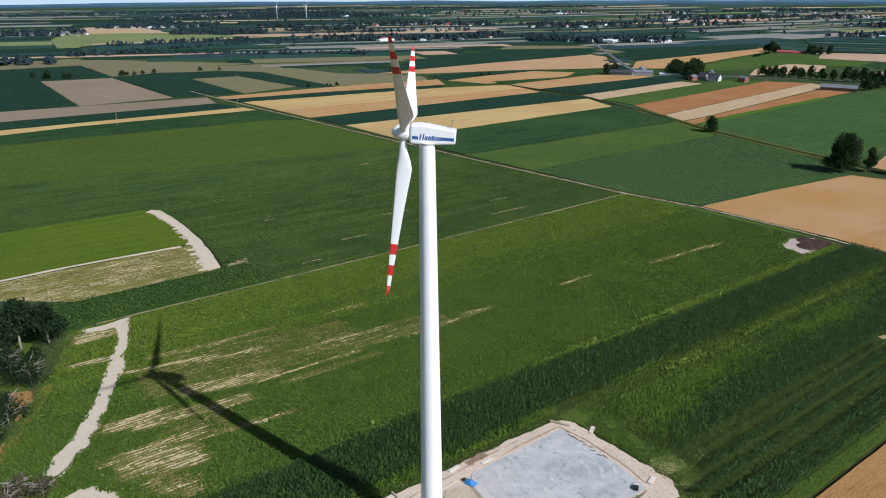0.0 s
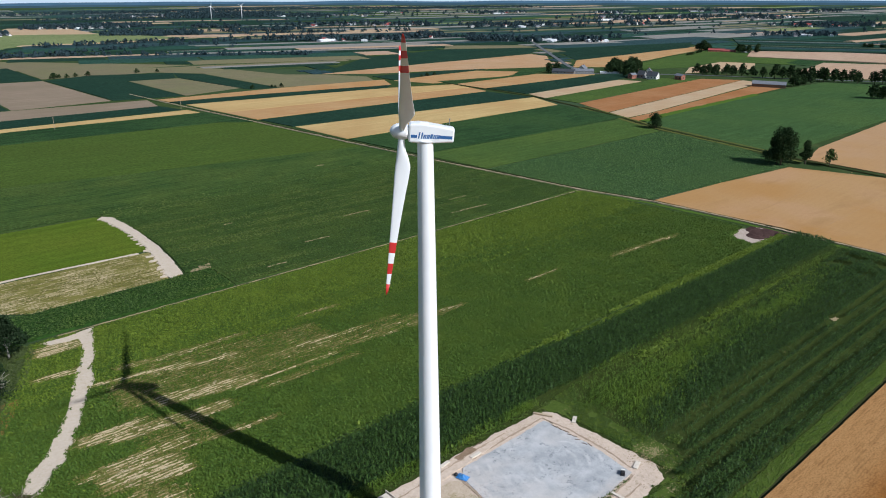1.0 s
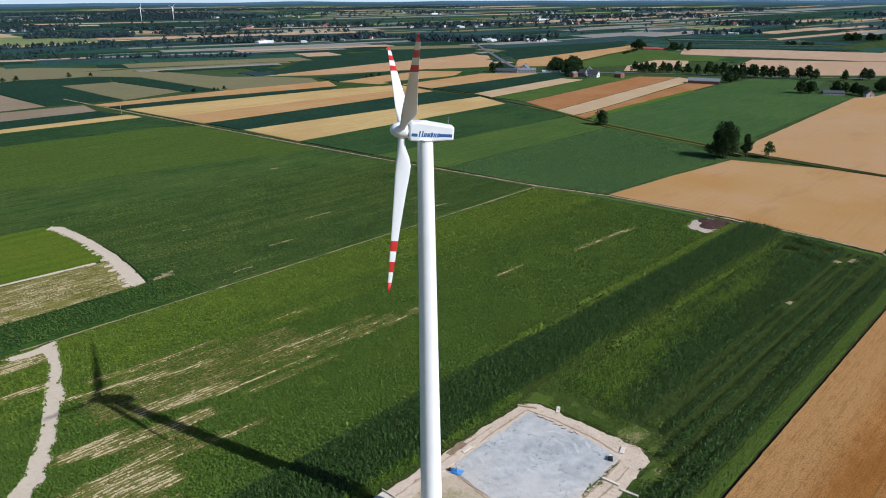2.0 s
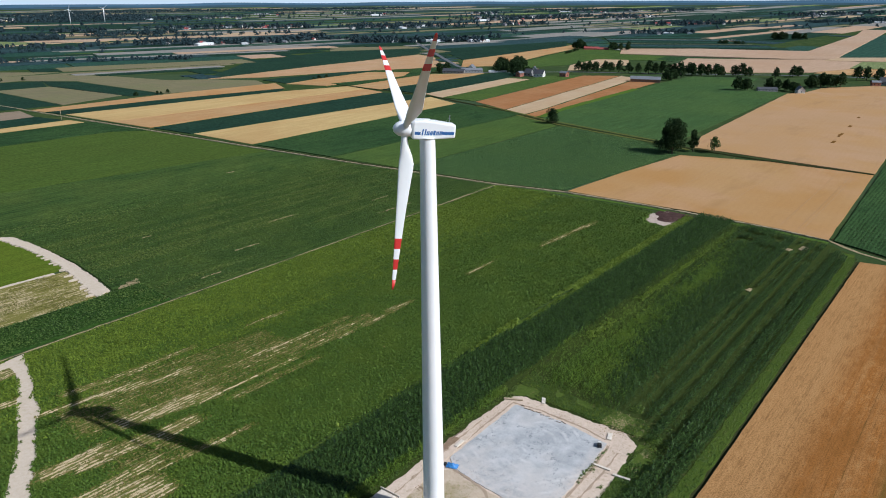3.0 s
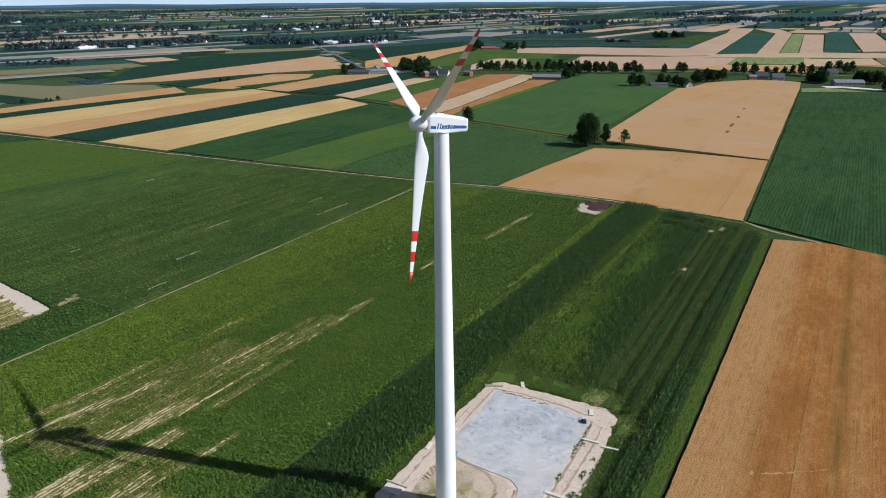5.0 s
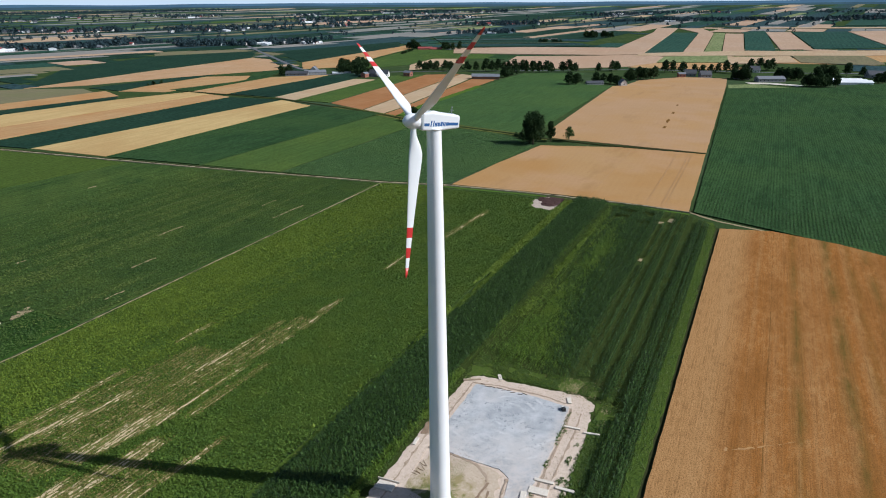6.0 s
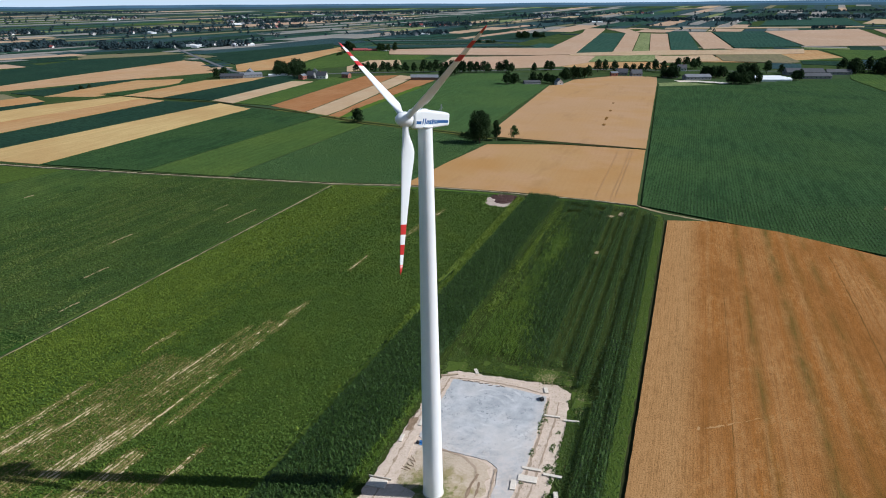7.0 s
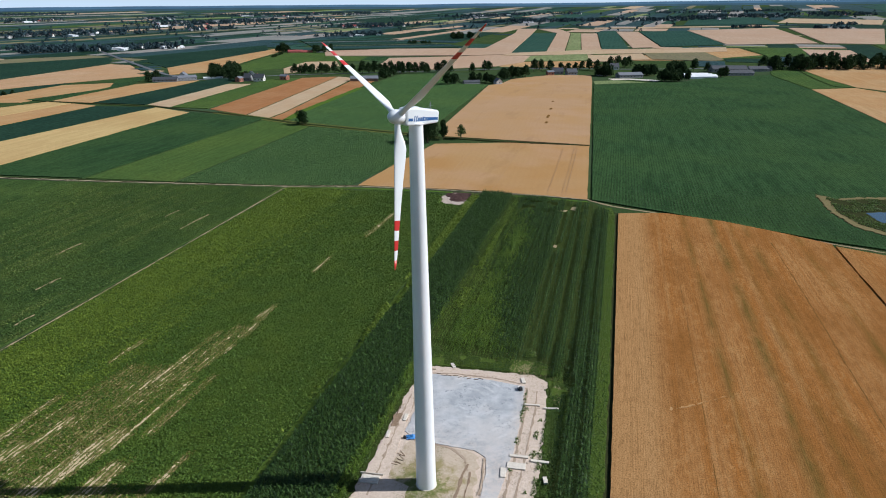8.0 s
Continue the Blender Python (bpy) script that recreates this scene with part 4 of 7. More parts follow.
tagged(new("sand_patch", slab_mesh("sand_patch", [(73.5, 229), (77, 229.3), (81, 230.6), (81.6, 234), (79, 232.6), (76.5, 231.6), (74.5, 231)], 0.1, 0.62, sand_weedy, 2.0, 0.35)),
       "weedy sandy corner beside the young maize", "sand", "", "structure")
for px, py, pw, pd in ((266, 66, 3.0, 1.6), (261, 71, 1.6, 2.2), (210, 70, 1.8, 0.9)):
    tagged(new("sand_patch", slab_mesh("sand_patch", [(px - pw, py - pd * 0.6), (px + pw * 0.7, py - pd), (px + pw, py + pd * 0.5), (px - pw * 0.6, py + pd)], -0.05, 0.25, sand_weedy, 0.8, 0.6)),
           "small sandy gap in the maize", "sand", "sandy gaps in the maize", "structure")
tagged(new("rubble_patch", slab_mesh("rubble_patch", [(257.5, 119), (258.6, 125), (260.5, 129), (266, 130), (274, 130.2), (278, 128), (277, 120), (279, 114.5), (270, 114), (265, 118), (261, 116.5)], -0.05, 0.22, sand_rubble, 2.6, 0.4)),
       "pale sandy clearing beside the track", "sand", "", "structure")


def heap(name, x, y, w, d, h, material, label, category):
    """A low uneven mound."""
    n, bm = 14, bmesh.new()
    grid = {}
    for i in range(n + 1):
        for j in range(n + 1):
            u, v = i / n * 2 - 1, j / n * 2 - 1
            r = min(1.0, math.hypot(u, v))
            z = h * (1 - r * r) * (0.7 + 0.9 * noise.noise((x + u * 3, y + v * 3, 1.0))) - 0.03
            grid[i, j] = bm.verts.new((u * w / 2, v * d / 2, max(z, -0.03)))
    for i in range(n):
        for j in range(n):
            bm.faces.new((grid[i, j], grid[i + 1, j], grid[i + 1, j + 1], grid[i, j + 1]))
    ob = new(name, from_bmesh(name, bm, material, True))
    ob.matrix_world = pose(x, y, 0.22)
    return tagged(ob, label, category)


for hx, hy, hw, hd in ((273, 121.5, 15, 12), (267.5, 122.5, 9, 8), (276, 117.5, 9, 9), (270, 116, 9, 5), (274, 127, 8, 6)):
    heap("ash_mound", hx, hy, hw, hd, 0.8, ash_dark, "dark heap of ash and manure on pale sand", "heap")
# pond at the edge of the maize
tagged(new("pond_bank", slab_mesh("pond_bank", [(323, -51), (316, -58), (322, -70), (326, -85), (320, -110), (270, -108), (254, -80), (257, -64), (268, -54), (290, -50)], -0.05, 0.95, bank_sand, 1.6, 0.8)),
       "dry grassy bank round the pond", "bank", "", "structure")
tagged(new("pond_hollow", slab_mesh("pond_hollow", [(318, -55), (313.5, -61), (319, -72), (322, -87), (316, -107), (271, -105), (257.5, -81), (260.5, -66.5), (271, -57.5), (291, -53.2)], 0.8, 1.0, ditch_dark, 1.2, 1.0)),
       "green grassy hollow of the pond", "grass", "", "structure")
tagged(new("pond_water", slab_mesh("pond_water", [(292, -65), (297, -76), (294, -96), (276, -94), (271, -77), (278, -67)], 0.9, 1.04, water_blue, 1.2, 1.5)),
       "small blue pond in a grassy hollow", "water", "", "structure")

# ---------- crane pad and earthworks at the turbine ----------
tagged(new("earth_works", slab_mesh("earth_works", [(48, 94.9), (72, 95.0), (90, 95.2), (102.5, 94.6), (104.8, 92), (105.8, 80), (106.8, 66), (104, 62), (92, 61), (72, 60), (48, 60.5)], -0.05, 0.10, sand_earth, 0.6, 0.4)),
       "bare sandy earth round the crane pad", "earth", "", "structure")
tagged(new("crane_pad", slab_mesh("crane_pad", [(74.5, 91), (100.5, 91.5), (101.5, 80), (100.5, 67.5), (92, 66.8), (74, 66.2), (48, 67.6), (48, 70.4), (64, 70.6), (69.4, 71.6), (71.4, 74.4), (71.6, 82), (72.4, 88)], 0.0, 0.215, chippings, 0.25, 0.5)),
       "grey pad of compacted stone chippings", "crane pad", "", "structure")
tagged(new("tower_yard", slab_mesh("tower_yard", [(48, 90), (66, 90), (71.6, 88.5), (71.0, 82), (70.8, 77.5), (69.6, 73.6), (66, 72.2), (48, 72)], 0.0, 0.2, yard_ground, 1.0, 1.0)),
       "dry trampled grass round the tower foot", "grass", "", "structure")
tagged(new("service_path", slab_mesh("service_path", [(48, 94.8), (62, 94.8), (74, 94.8), (86, 94.2), (86, 92.4), (74, 91.3), (66, 90.6), (58, 89.6), (56.5, 84.8), (48, 84.6)], 0.0, 0.22, sand_earth, 0.35, 0.9)),
       "sandy service path to the tower foot", "path", "", "structure")
tagged(new("weed_strip", slab_mesh("weed_strip", [(103.5, 95.5), (112, 96), (114, 88), (112.5, 80), (114, 72), (112, 62), (107, 61), (107, 80), (105.5, 92)], 0.0, 0.14, weedy_grass, 1.0, 1.2)),
       "weedy green headland behind the crane pad", "grass", "", "structure")
tagged(new("verge_strip", slab_mesh("verge_strip", [(72, 60), (92, 61), (105, 62), (104, 58), (96, 55.5), (72, 58)], 0.0, 0.13, weedy_grass, 0.8, 1.0)),
       "weedy sandy edge beside the maize", "grass", "", "structure")
ribbon("wheel_ruts", [(50, 64.0), (70, 63.6), (90, 63.6), (99, 64.2)], 0.35, 0.15, rut_brown, "dark wheel rut in bare earth", 0.3, 0.05, 1.0)
ribbon("wheel_ruts", [(58, 65.9), (74, 65.6), (92, 66.0), (100, 66.8)], 0.5, 0.16, rut_brown, "trampled brown line at the pad edge", 0.35, 0.05, 0.7)
ribbon("wheel_ruts", [(52, 92.0), (64, 92.6), (76, 93.4), (90, 94.0)], 0.3, 0.235, rut_brown, "faint wheel rut along the service path", 0.35, 0.02, 0.9)
ribbon("wheel_ruts", [(76, 91.7), (88, 92.4), (101, 92.6), (102.4, 86), (102.6, 74), (101.6, 68.5)], 0.35, 0.15, rut_brown, "loose brown soil round the pad", 0.3, 0.04, 0.6)
ribbon("wheel_ruts", [(64, 74.6), (68, 76), (70.6, 79), (71.6, 84), (71.8, 88)], 0.5, 0.235, rut_brown, "brown wheel rut along the yard edge", 0.3, 0.05, 0.5)
ribbon("wheel_ruts", [(52, 75.2), (58, 75.1), (63, 75.2), (66.4, 74.9)], 0.55, 0.26, rut_dark, "dark wheel rut in the yard", 0.3, 0.05, 0.5)
ribbon("wheel_ruts", [(52, 73.4), (56, 73.4), (61, 73.6), (64, 73.9)], 0.4, 0.26, rut_dark, "dark wheel rut in the yard", 0.3, 0.05, 0.5)
ribbon("wheel_ruts", [(57.5, 70.9), (63, 71.1), (69.1, 71.9)], 0.45, 0.25, rut_brown, "brown wheel rut at the pad edge", 0.35, 0.05, 0.5)
tagged(new("dug_earth", slab_mesh("dug_earth", [(75.3, 94.6), (80.4, 95.2), (81.2, 93.8), (79, 93.2), (76.2, 93.3)], 0.1, 0.245, rut_dark, 0.8, 0.4)), "brown dug earth beside the service path", "earth", "", "structure")


def slab_piece(name, x, y, z, rz, length, width, thick, material, label, category):
    ob = new(name, from_bmesh(name, solid_box(-length / 2, -width / 2, 0, length / 2, width / 2, thick, 0.04), material))
    ob.matrix_world = pose(x, y, z, 0, 0, rz)
    return tagged(ob, label, category, "loose slabs at the crane pad")


slab_piece("timber_beam", 102.0, 93.2, 0.2, -60, 4.6, 0.5, 0.28, timber, "pale timber beam lying at the pad corner", "beam")
slab_piece("concrete_slab", 106.2, 87.2, 0.12, 30, 2.6, 0.9, 0.25, concrete, "pale concrete slab on the headland", "slab")
slab_piece("concrete_slab", 103.2, 68.2, 0.12, 18, 2.6, 1.0, 0.25, concrete, "pale concrete slab at the pad corner", "slab")
slab_piece("concrete_beam", 92.3, 64.6, 0.12, -84, 3.7, 0.6, 0.3, concrete, "pale concrete beam across bare earth", "beam")
slab_piece("concrete_beam", 91.9, 60.0, 0.12, -80, 3.6, 0.6, 0.3, concrete, "pale concrete beam beside the maize", "beam")
slab_piece("concrete_beam", 71.6, 64.9, 0.12, -86, 4.0, 0.8, 0.3, concrete, "pale concrete beam across bare earth", "beam")
slab_piece("concrete_beam", 70.9, 60.4, 0.12, -88, 3.8, 0.8, 0.3, concrete, "pale concrete beam beside the maize", "beam")
slab_piece("concrete_slab", 68.2, 65.0, 0.12, 4, 2.0, 3.9, 0.3, concrete, "wide pale concrete slab on bare earth", "slab")
slab_piece("concrete_slab", 65.3, 67.3, 0.2, 8, 3.0, 1.1, 0.3, concrete, "narrow pale concrete slab at the pad edge", "slab")
slab_piece("concrete_slab", 64.8, 58.6, 0.3, 15, 2.0, 0.9, 0.4, concrete, "broken pale slab among maize", "slab")
slab_piece("concrete_slab", 79.6, 92.4, 0.22, 4, 2.8, 0.8, 0.22, concrete, "pale concrete slab on the service path", "slab")
slab_piece("concrete_slab", 72.4, 94.3, 0.22, 8, 2.8, 0.8, 0.22, concrete, "pale concrete slab beside the maize", "slab")
slab_piece("timber_plank", 82.0, 94.9, 0.15, 3, 4.0, 0.25, 0.12, timber_dark, "weathered plank beside the service path", "plank")
plank_rng = random.Random(6)
for k in range(9):
    slab_piece("timber_plank", 100.9 + plank_rng.uniform(-0.3, 0.4), 89.6 - 1.35 * k + plank_rng.uniform(-0.5, 0.5), 0.2, plank_rng.uniform(-120, -40), plank_rng.uniform(0.8, 1.7), 0.16, 0.16, timber_dark, "short dark timber along the pad edge", "plank")
for k in range(9):
    slab_piece("timber_plank", 62.6 + 0.5 * k + plank_rng.uniform(-0.3, 0.3), 89.2 + plank_rng.uniform(-0.4, 0.5), 0.22, plank_rng.uniform(40, 85), plank_rng.uniform(1.0, 2.2), 0.1, 0.1, plank_tan, "thin reddish-brown pole laid beside the yard", "pole")


def hatch(x, y):
    """Concrete cable chamber with a steel lid."""
    e = tagged(empty("cable_chamber", x, y, 0.2, 4), "pale concrete cable chamber with a flat lid beside the path", "chamber")
    part("kerb", solid_box(-1.25, -1.9, 0, 1.25, 1.9, 0.3, 0.05), concrete, e)
    part("lid", solid_box(-0.9, -1.5, 0.3, 0.9, 1.5, 0.38, 0.02), concrete, e, "pale concrete lid")
    part("lip", solid_box(1.5, -2.4, 0, 1.7, 2.4, 0.45, 0.03), concrete, e)


hatch(56.6, 93.0)


def tarp(x, y):
    """A crumpled sheet thrown over a small pile."""
    bm, n, grid = bmesh.new(), 16, {}
    for i in range(n + 1):
        for j in range(n + 1):
            u, v = i / n * 2 - 1, j / n * 2 - 1
            r = math.hypot(u, v)
            z = 0.75 * max(0, 1 - r) + 0.28 * abs(noise.noise((u * 3.2, v * 3.2, 4.0))) + 0.02
            grid[i, j] = bm.verts.new((u * 1.25 * (1 + 0.2 * noise.noise((v * 2, 1, 1))), v * 0.85, z))
    for i in range(n):
        for j in range(n):
            bm.faces.new((grid[i, j], grid[i + 1, j], grid[i + 1, j + 1], grid[i, j + 1]))
    ob = new("tarpaulin", from_bmesh("tarpaulin", bm, tarp_blue))
    ob.matrix_world = pose(x, y, 0.22, 0, 0, -70)
    tagged(ob, "crumpled bright blue tarpaulin on the pad edge", "tarpaulin")
    bag = new("rubbish_bag", from_bmesh("rubbish_bag", blob(0.5, 0.4, 0.35, 3), rubber_black, True))
    bag.matrix_world = pose(x - 0.6, y + 1.5, 0.24)
    tagged(bag, "small black rubbish bag beside the tarpaulin", "bag")


def blob(w, d, h, seed):
    bm = bmesh.new()
    bmesh.ops.create_icosphere(bm, subdivisions=3, radius=1.0)
    for v in bm.verts:
        k = 1 + 0.35 * noise.noise(v.co * 1.6 + Vector((seed, 0, 0)))
        v.co = Vector((v.co.x * w * k, v.co.y * d * k, max(-0.3, v.co.z) * h * k + 0.3 * h))
    return bm


tarp(72.6, 88.8)


def generator(x, y):
    """Small machine left on the pad: dark body with a white case."""
    e = tagged(empty("site_generator", x, y, 0.215, 35), "small dark and white site generator on the pad", "generator")
    part("frame", solid_box(-0.8, -0.45, 0, 0.8, 0.45, 0.16, 0.04), rubber_black, e)
    part("housing", solid_box(-0.7, -0.4, 0.16, 0.15, 0.4, 0.85, 0.08), rubber_black, e)
    part("case", solid_box(0.2, -0.38, 0.16, 0.75, 0.38, 0.7, 0.06), wall_white, e, "white case")


generator(98.6, 68.4)

# ---------- wind turbine ----------
TOWER = (58.05, 81.6)
LEAN = (-0.0016, 0.0246)   # the shaft's lean per metre of height, set to suit the view
AXIS = Vector((-0.791, 0.607, 0)).normalized()
YAW = math.degrees(math.atan2(AXIS.y, AXIS.x))
HUB = (54.85, 86.2, 73.5)


def circle(r, z, n=48):
    return [(r * math.cos(2 * math.pi * i / n), r * math.sin(2 * math.pi * i / n), z) for i in range(n)]


def build_turbine():
    root = tagged(empty("wind_turbine", *TOWER, 0.0, 0.0), "tall white wind turbine with red-banded blade tips", "wind turbine")
    part("foundation", ring_loft(bmesh.new(), [circle(2.12, 0.02), circle(2.12, 0.28), circle(2.06, 0.32)]), concrete, root, "round concrete foundation collar")
    # tower in three bolted sections
    levels = [(0.3, 1.98), (24.0, 1.74), (48.0, 1.47), (72.0, 1.2)]
    for (z0, r0), (z1, r1) in zip(levels, levels[1:]):
        bm = bmesh.new()
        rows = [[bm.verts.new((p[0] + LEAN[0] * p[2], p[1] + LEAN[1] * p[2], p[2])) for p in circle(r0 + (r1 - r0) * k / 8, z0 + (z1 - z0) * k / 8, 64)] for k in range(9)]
        for lo, hi in zip(rows, rows[1:]):
            for i in range(64):
                bm.faces.new((lo[i], lo[(i + 1) % 64], hi[(i + 1) % 64], hi[i]))
        part("tower_section", bm, tower_white, root, smooth=True)
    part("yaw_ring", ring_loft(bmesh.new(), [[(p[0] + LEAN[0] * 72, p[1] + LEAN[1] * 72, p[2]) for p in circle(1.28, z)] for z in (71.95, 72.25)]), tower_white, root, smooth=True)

    # nacelle: tapered box with rounded edges, in axes x forward, z up
    tilt = Matrix.Translation(Vector(HUB) - Vector((*TOWER, 0))) @ pose(0, 0, 0, 0, 0, YAW) @ pose(0, 0, 0, 0, -4.0, 0)
    shape = ((-1.7, 1.12, -1.2, 1.2), (-1.95, 1.26, -1.36, 1.42), (-3.2, 1.3, -1.4, 1.56), (-5.2, 1.27, -1.3, 1.4), (-8.25, 1.14, -1.0, 1.08), (-8.45, 1.04, -0.9, 0.98))
    rings = []
    for x, w, zb, zt in shape:
        ring = []
        for cy, cz, a0 in ((w, zt, 0), (-w, zt, 90), (-w, zb, 180), (w, zb, 270)):
            c = 0.28
            for s in range(4):
                a = radians(a0 + 30 * s)
                ring.append((x, cy - math.copysign(c, cy) + c * math.cos(a), cz - math.copysign(c, cz) + c * math.sin(a)))
        rings.append(ring)
    nac = part("nacelle", ring_loft(bmesh.new(), rings), tower_white, root, "white tapered nacelle with blue livery")
    nac.matrix_basis = tilt
    # livery on both sides: two bars with a row of slanted shapes between
    for side in (-1, 1):
        def face_y(x):
            return side * (float(np.interp(-x, [-q[0] for q in shape], [q[1] for q in shape])) + 0.012)

        def plate(name, x0, x1, z0, z1, slant=0.0):
            bm = bmesh.new()
            pts = [(x0, z0), (x1, z0), (x1 - slant, z1), (x0 - slant, z1)]
            a = [bm.verts.new((x, face_y(x), z)) for x, z in pts]
            b = [bm.verts.new((x, face_y(x) - side * 0.03, z)) for x, z in pts]
            bm.faces.new(a)
            for i in range(4):
                bm.faces.new((a[i], b[i], b[(i + 1) % 4], a[(i + 1) % 4]))
            part(name, bm, logo_blue, nac, "blue livery bar")

        def bar(name, x0, x1, z0, z1, slant=0.0):
            cuts = [x0] + [q[0] for q in reversed(shape) if x0 < q[0] < x1] + [x1]
            for p, q in zip(cuts, cuts[1:]):
                plate(name, p, q, z0, z1, slant)

        bar("livery_bar", -2.95, -2.05, -0.62, -0.16)
        bar("livery_bar", -8.2, -6.3, -0.5, -0.04)
        for x, w, h in ((-3.1, 0.62, 0.92), (-3.82, 0.44, 0.6), (-4.34, 0.42, 0.6), (-4.84, 0.36, 0.7), (-5.28, 0.46, 0.6), (-5.82, 0.42, 0.6)):
            base = -0.66 + (-3.0 - x) * 0.03
            plate("livery_mark", x - w, x - w + 0.2, base, base + h, 0.14)
            plate("livery_mark", x - 0.2, x, base, base + h, 0.14)
    part("roof_hatch", solid_box(-4.6, -0.5, 1.46, -3.4, 0.5, 1.62, 0.04), tower_white, nac)
    mast = part("sensor_mast", solid_box(-7.75, -0.5, 1.0, -7.65, -0.4, 2.1, 0.02), steel_grey, root, "thin grey sensor mast")
    mast.matrix_basis = tilt
    part("sensor_arm", solid_box(-7.73, -0.75, 1.75, -7.67, 0.2, 1.82), steel_grey, mast)
    part("sensor_cup", ring_loft(bmesh.new(), [[(p[0] * 0.6 - 7.7, p[1] * 0.6 - 0.45, p[2]) for p in circle(0.16, z, 10)] for z in (2.1, 2.28)]), steel_grey, mast)
    part("sensor_brace", ring_loft(bmesh.new(), [[(x + p[0], -0.45 + p[1], z) for p in circle(0.03, 0, 6)] for x, z in ((-7.0, 1.15), (-7.68, 1.75))]), steel_grey, mast)

    # rotor: spinner and three feathered blades
    prof = [(-1.7, 1.0), (-1.3, 1.16), (-0.5, 1.22), (0.1, 1.12), (0.6, 0.86), (0.95, 0.5), (1.1, 0.14)]
    part("spinner", ring_loft(bmesh.new(), [[(x, r * math.cos(2 * math.pi * i / 32), r * math.sin(2 * math.pi * i / 32)) for i in range(32)] for x, r in prof]), tower_white, root, "rounded white spinner", True).matrix_basis = tilt
    # stations: radius, chord, thickness
    stations = [(1.0, 1.0, 1.0), (1.6, 1.0, 1.0), (2.6, 1.25, 0.85), (4.0, 1.9, 0.6), (5.2, 2.3, 0.46), (6.6, 2.22, 0.4), (9.0, 1.92, 0.33), (12.0, 1.6, 0.26), (15.0, 1.32, 0.2), (17.1, 1.14, 0.17),
                (18.8, 1.0, 0.15), (20.5, 0.86, 0.13), (22.2, 0.72, 0.11), (23.9, 0.56, 0.09), (25.0, 0.4, 0.07), (25.6, 0.16, 0.04)]

    def section(r, chord, thick):
        ring, n = [], 20
        twist = radians(9.0 * max(0.0, 1 - r / 18.0))
        for i in range(n):
            a = 2 * math.pi * i / n
            cx, cy = math.cos(a), math.sin(a)
            blend = min(1.0, max(0.0, (r - 1.6) / 2.6))
            sharp = 1.0 - blend * 0.55 * (0.5 - 0.5 * cx)
            fwd = cx * chord / 2 - blend * chord * 0.26
            side = cy * thick / 2 * sharp
            ring.append((fwd * math.cos(twist) - side * math.sin(twist), fwd * math.sin(twist) + side * math.cos(twist), r))
        return ring

    bands = [(0, 9, blade_white, "blade"), (9, 10, blade_red, "blade_band"), (10, 11, blade_white, "blade_band"), (11, 12, blade_red, "blade_band"), (12, 13, blade_white, "blade_band"), (13, 15, blade_red, "blade_tip")]
    for angle in (65.7, -54.3, 185.7):
        blade = None
        for a, b, mat, nm in bands:
            bm = ring_loft(bmesh.new(), [section(*s) for s in stations[a:b + 1]], nm == "blade_tip")
            if blade is None:
                blade = part(nm, bm, mat, root, "long tapered white blade, turned edge to the wind", True)
                blade.matrix_basis = tilt @ pose(0, 0, 0, angle, 0, 0) @ pose(-0.78, 0, 0, 0, 2.3, 0)   # coned forward
            else:
                part(nm, bm, mat, blade, "red warning band" if mat == blade_red else "", True)
    return root


build_turbine()


# ---------- near crops, plant by plant ----------
def vnoise(x, y, seed=0):
    """Smooth lattice noise from 0 to 1 for arrays of places."""
    xi, yi = np.floor(x).astype(np.int64), np.floor(y).astype(np.int64)
    fx, fy = x - xi, y - yi
    fx, fy = fx * fx * (3 - 2 * fx), fy * fy * (3 - 2 * fy)

    def h(a, b):
        n = (a * 374761393 + b * 668265263 + seed * 974634777) & 0xFFFFFFFF
        n = ((n ^ (n >> 13)) * 1274126177) & 0xFFFFFFFF
        return ((n ^ (n >> 16)) & 0xFFFF) / 65535.0

    return (h(xi, yi) * (1 - fx) + h(xi + 1, yi) * fx) * (1 - fy) + (h(xi, yi + 1) * (1 - fx) + h(xi + 1, yi + 1) * fx) * fy


def inside(poly, x, y):
    """Which of the places lie within the outline."""
    res = np.zeros(len(x), bool)
    n = len(poly)
    for i in range(n):
        (x0, y0), (x1, y1) = poly[i], poly[(i + 1) % n]
        cross = ((y0 > y) != (y1 > y)) & (x < (x1 - x0) * (y - y0) / ((y1 - y0) or 1e-9) + x0)
        res ^= cross
    return res


def corn_shape(rng, leaves=5, height=2.1):
    """A maize plant: arching leaves set up the stalk, the top ones upright."""
    v, f = [], []
    for i in range(leaves):
        a = math.pi * i + rng.uniform(-0.7, 0.7)
        z = height * (0.35 + 0.6 * i / leaves)
        reach = rng.uniform(0.5, 0.78)
        rise = rng.uniform(0.25, 0.5)
        w = rng.uniform(0.06, 0.095)
        c, s = math.cos(a), math.sin(a)
        for d, h, k in ((0.0, 0.0, 1.0), (reach * 0.5, rise, 1.1), (reach, rise * 0.55, 0.35)):
            for e in (-1, 1):
                v.append((c * d - s * w * k * e, s * d + c * w * k * e, z + h))
        o = 6 * i
        f += [(o, o + 1, o + 3, o + 2), (o + 2, o + 3, o + 5, o + 4)]
    return np.array(v), np.array(f)


